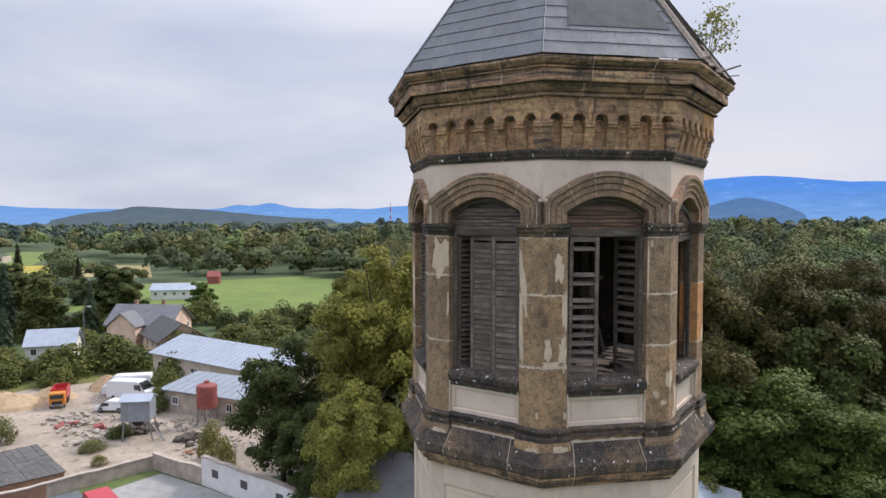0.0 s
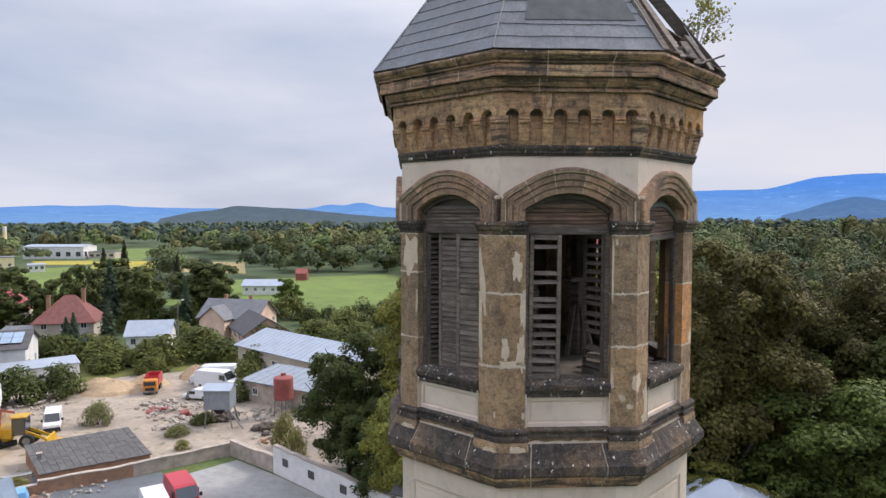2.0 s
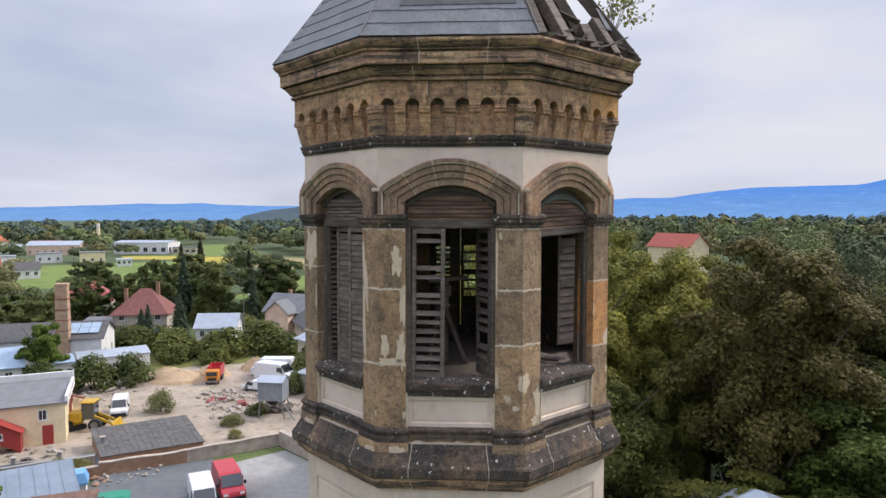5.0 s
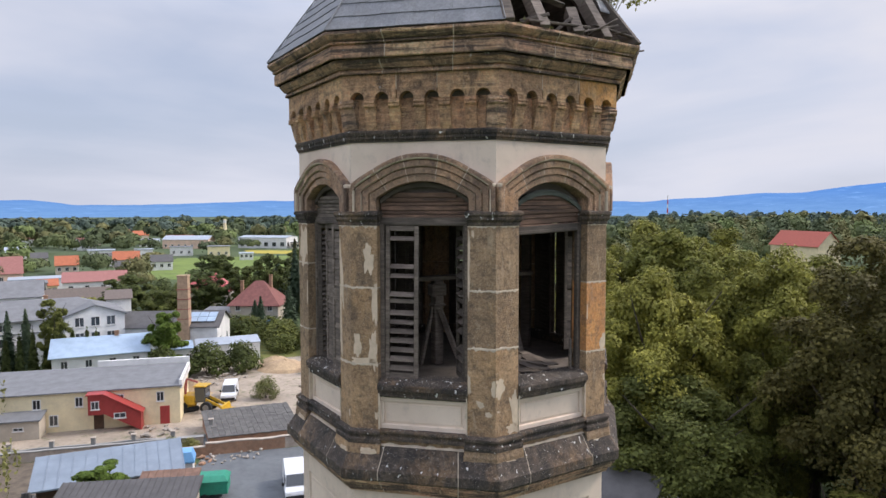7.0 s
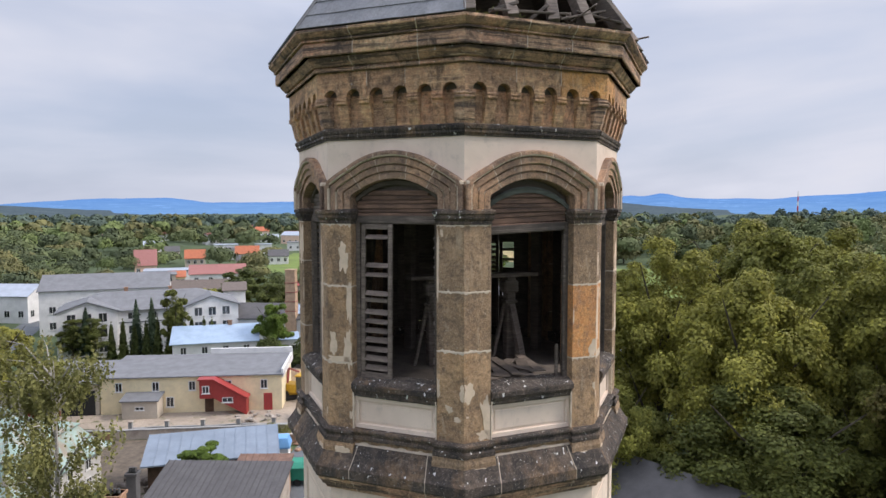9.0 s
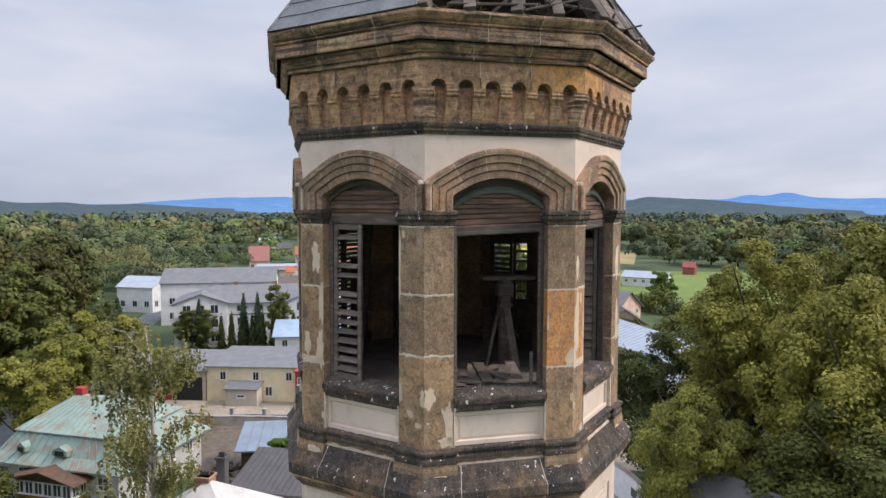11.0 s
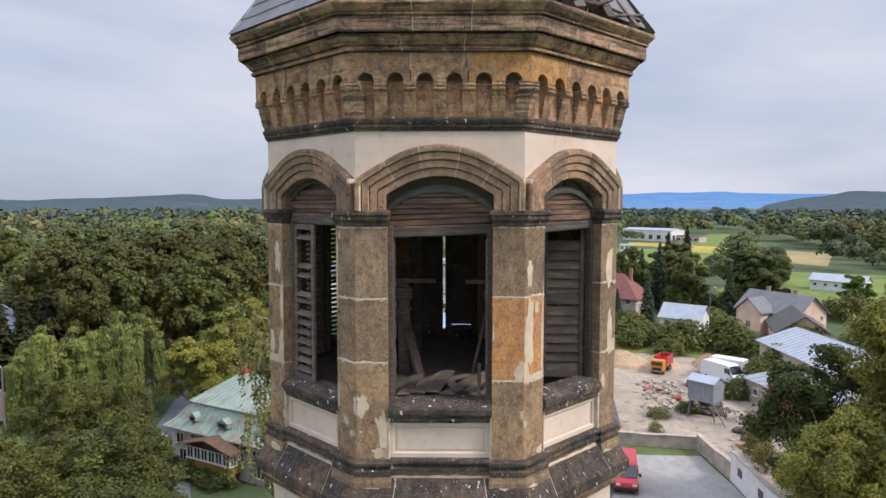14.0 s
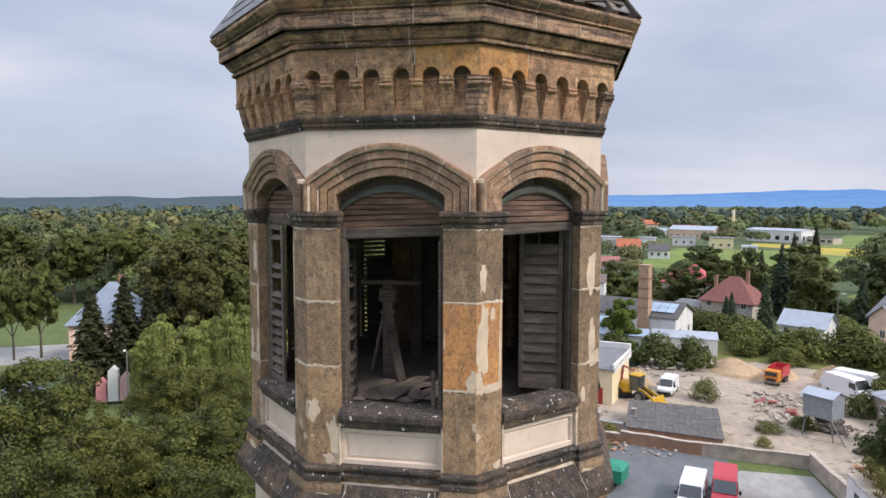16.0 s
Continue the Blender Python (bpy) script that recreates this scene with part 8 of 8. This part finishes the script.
# The far tier is greyer and bluer: distance haze put into its leaf colour.
m_far = {"a": crown_material("green_crowns", (0.19, 0.22, 0.095), (0.11, 0.135, 0.065)), "b": crown_material("dark_crowns", (0.13, 0.158, 0.08), (0.08, 0.10, 0.056)), "c": crown_material("olive_crowns", (0.245, 0.23, 0.095), (0.14, 0.142, 0.066)), "d": crown_material("fresh_crowns", (0.22, 0.275, 0.10), (0.14, 0.18, 0.07)), "e": crown_material("hazed_far_crowns", (0.125, 0.165, 0.125), (0.09, 0.122, 0.10))}
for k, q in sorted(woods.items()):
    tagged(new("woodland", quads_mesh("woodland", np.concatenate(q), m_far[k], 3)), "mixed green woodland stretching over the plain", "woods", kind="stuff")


# Distance haze is put into these colours, graded by height, and they glow.
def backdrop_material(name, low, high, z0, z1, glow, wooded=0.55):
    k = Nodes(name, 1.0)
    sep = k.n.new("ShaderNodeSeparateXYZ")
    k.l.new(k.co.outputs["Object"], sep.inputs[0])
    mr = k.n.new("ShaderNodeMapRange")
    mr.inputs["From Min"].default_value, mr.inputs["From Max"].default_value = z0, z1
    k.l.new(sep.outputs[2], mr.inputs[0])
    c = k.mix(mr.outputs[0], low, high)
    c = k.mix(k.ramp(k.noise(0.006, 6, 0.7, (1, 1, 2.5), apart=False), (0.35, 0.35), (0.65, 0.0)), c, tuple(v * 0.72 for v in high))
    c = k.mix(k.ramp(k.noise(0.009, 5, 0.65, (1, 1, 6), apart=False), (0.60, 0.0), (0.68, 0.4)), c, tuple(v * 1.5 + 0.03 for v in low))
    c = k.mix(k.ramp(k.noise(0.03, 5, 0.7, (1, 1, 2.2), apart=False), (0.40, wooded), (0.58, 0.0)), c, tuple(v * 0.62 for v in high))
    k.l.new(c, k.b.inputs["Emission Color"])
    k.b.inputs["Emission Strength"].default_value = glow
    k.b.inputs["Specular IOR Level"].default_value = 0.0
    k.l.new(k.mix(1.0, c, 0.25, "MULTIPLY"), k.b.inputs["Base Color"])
    return k.m


def hills(name, label, R, foot, steep, profile, mat, seed, bumps=1.2):
    """A ridge at distance R: azimuth in degrees to the left of north against height, in thousandths of the distance."""
    az = np.arange(-60, 130, 0.25)
    a, h = np.array(sorted(profile)).T
    y = np.interp(az, a, h)
    y = np.convolve(np.pad(y, 4, "edge"), np.hanning(11)[1:-1] / np.hanning(11).sum(), "valid")
    rng = np.random.default_rng(seed)
    for f in (0.9, 2.1, 4.7):
        y = y + bumps * 0.5 / f**0.5 * np.sin(az * f + rng.uniform(0, 6)) * np.sin(az * f * 0.37 + rng.uniform(0, 6))
    s = Shape()
    rows = []
    for b, v in zip(np.radians(az), y):
        z = max(-6.0, 24 + R * v / 1000)
        near = foot / R
        rows.append([(-math.sin(b) * R * f, math.cos(b) * R * f, w) for f, w in ((near, -1.5), (near + steep * 0.4 * (1 - near), -0.6), (near + steep * (1 - near), 0.12 * z - 0.8), (near + (0.45 + 0.55 * steep) * (1 - near), 0.55 * z - 0.8), (1.0, z), (1.03, z * 0.4))])
    s.loft(rows, closed=False, caps=False)
    return tagged(new(name, s.mesh(name, mat, True)), label, "hills", kind="structure")


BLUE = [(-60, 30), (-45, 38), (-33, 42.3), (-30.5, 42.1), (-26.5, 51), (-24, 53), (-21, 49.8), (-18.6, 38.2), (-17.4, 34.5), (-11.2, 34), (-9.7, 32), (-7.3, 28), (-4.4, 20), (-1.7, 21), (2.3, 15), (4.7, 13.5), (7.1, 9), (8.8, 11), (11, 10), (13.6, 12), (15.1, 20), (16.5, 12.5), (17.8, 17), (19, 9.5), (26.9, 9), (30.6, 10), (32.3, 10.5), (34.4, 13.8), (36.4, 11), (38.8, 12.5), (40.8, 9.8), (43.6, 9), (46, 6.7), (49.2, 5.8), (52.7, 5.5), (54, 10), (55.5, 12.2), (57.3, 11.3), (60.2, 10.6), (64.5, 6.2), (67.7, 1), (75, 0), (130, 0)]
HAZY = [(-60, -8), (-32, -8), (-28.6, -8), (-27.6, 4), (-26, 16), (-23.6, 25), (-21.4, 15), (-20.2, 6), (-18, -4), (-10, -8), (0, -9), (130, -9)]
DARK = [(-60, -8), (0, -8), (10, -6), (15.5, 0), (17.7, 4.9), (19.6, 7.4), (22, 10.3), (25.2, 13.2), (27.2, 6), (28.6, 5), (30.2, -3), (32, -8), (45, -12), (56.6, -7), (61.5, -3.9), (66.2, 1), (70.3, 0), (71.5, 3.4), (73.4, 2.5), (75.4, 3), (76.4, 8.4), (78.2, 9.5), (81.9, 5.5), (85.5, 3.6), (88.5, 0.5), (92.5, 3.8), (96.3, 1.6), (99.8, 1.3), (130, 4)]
hills("far_mountains", "blue mountain ranges on the horizon", 4450, 1180, 0.7, BLUE, backdrop_material("mountain_haze_blue", (0.17, 0.32, 0.56), (0.075, 0.22, 0.58), 0, 200, 0.95, 0.12), 1, 0.5)
hills("near_hills", "dark wooded hills before the mountains", 3300, 1120, 0.4, DARK, backdrop_material("hill_haze_grey_green", (0.12, 0.16, 0.18), (0.095, 0.135, 0.18), 0, 80, 0.9), 2, 0.7)
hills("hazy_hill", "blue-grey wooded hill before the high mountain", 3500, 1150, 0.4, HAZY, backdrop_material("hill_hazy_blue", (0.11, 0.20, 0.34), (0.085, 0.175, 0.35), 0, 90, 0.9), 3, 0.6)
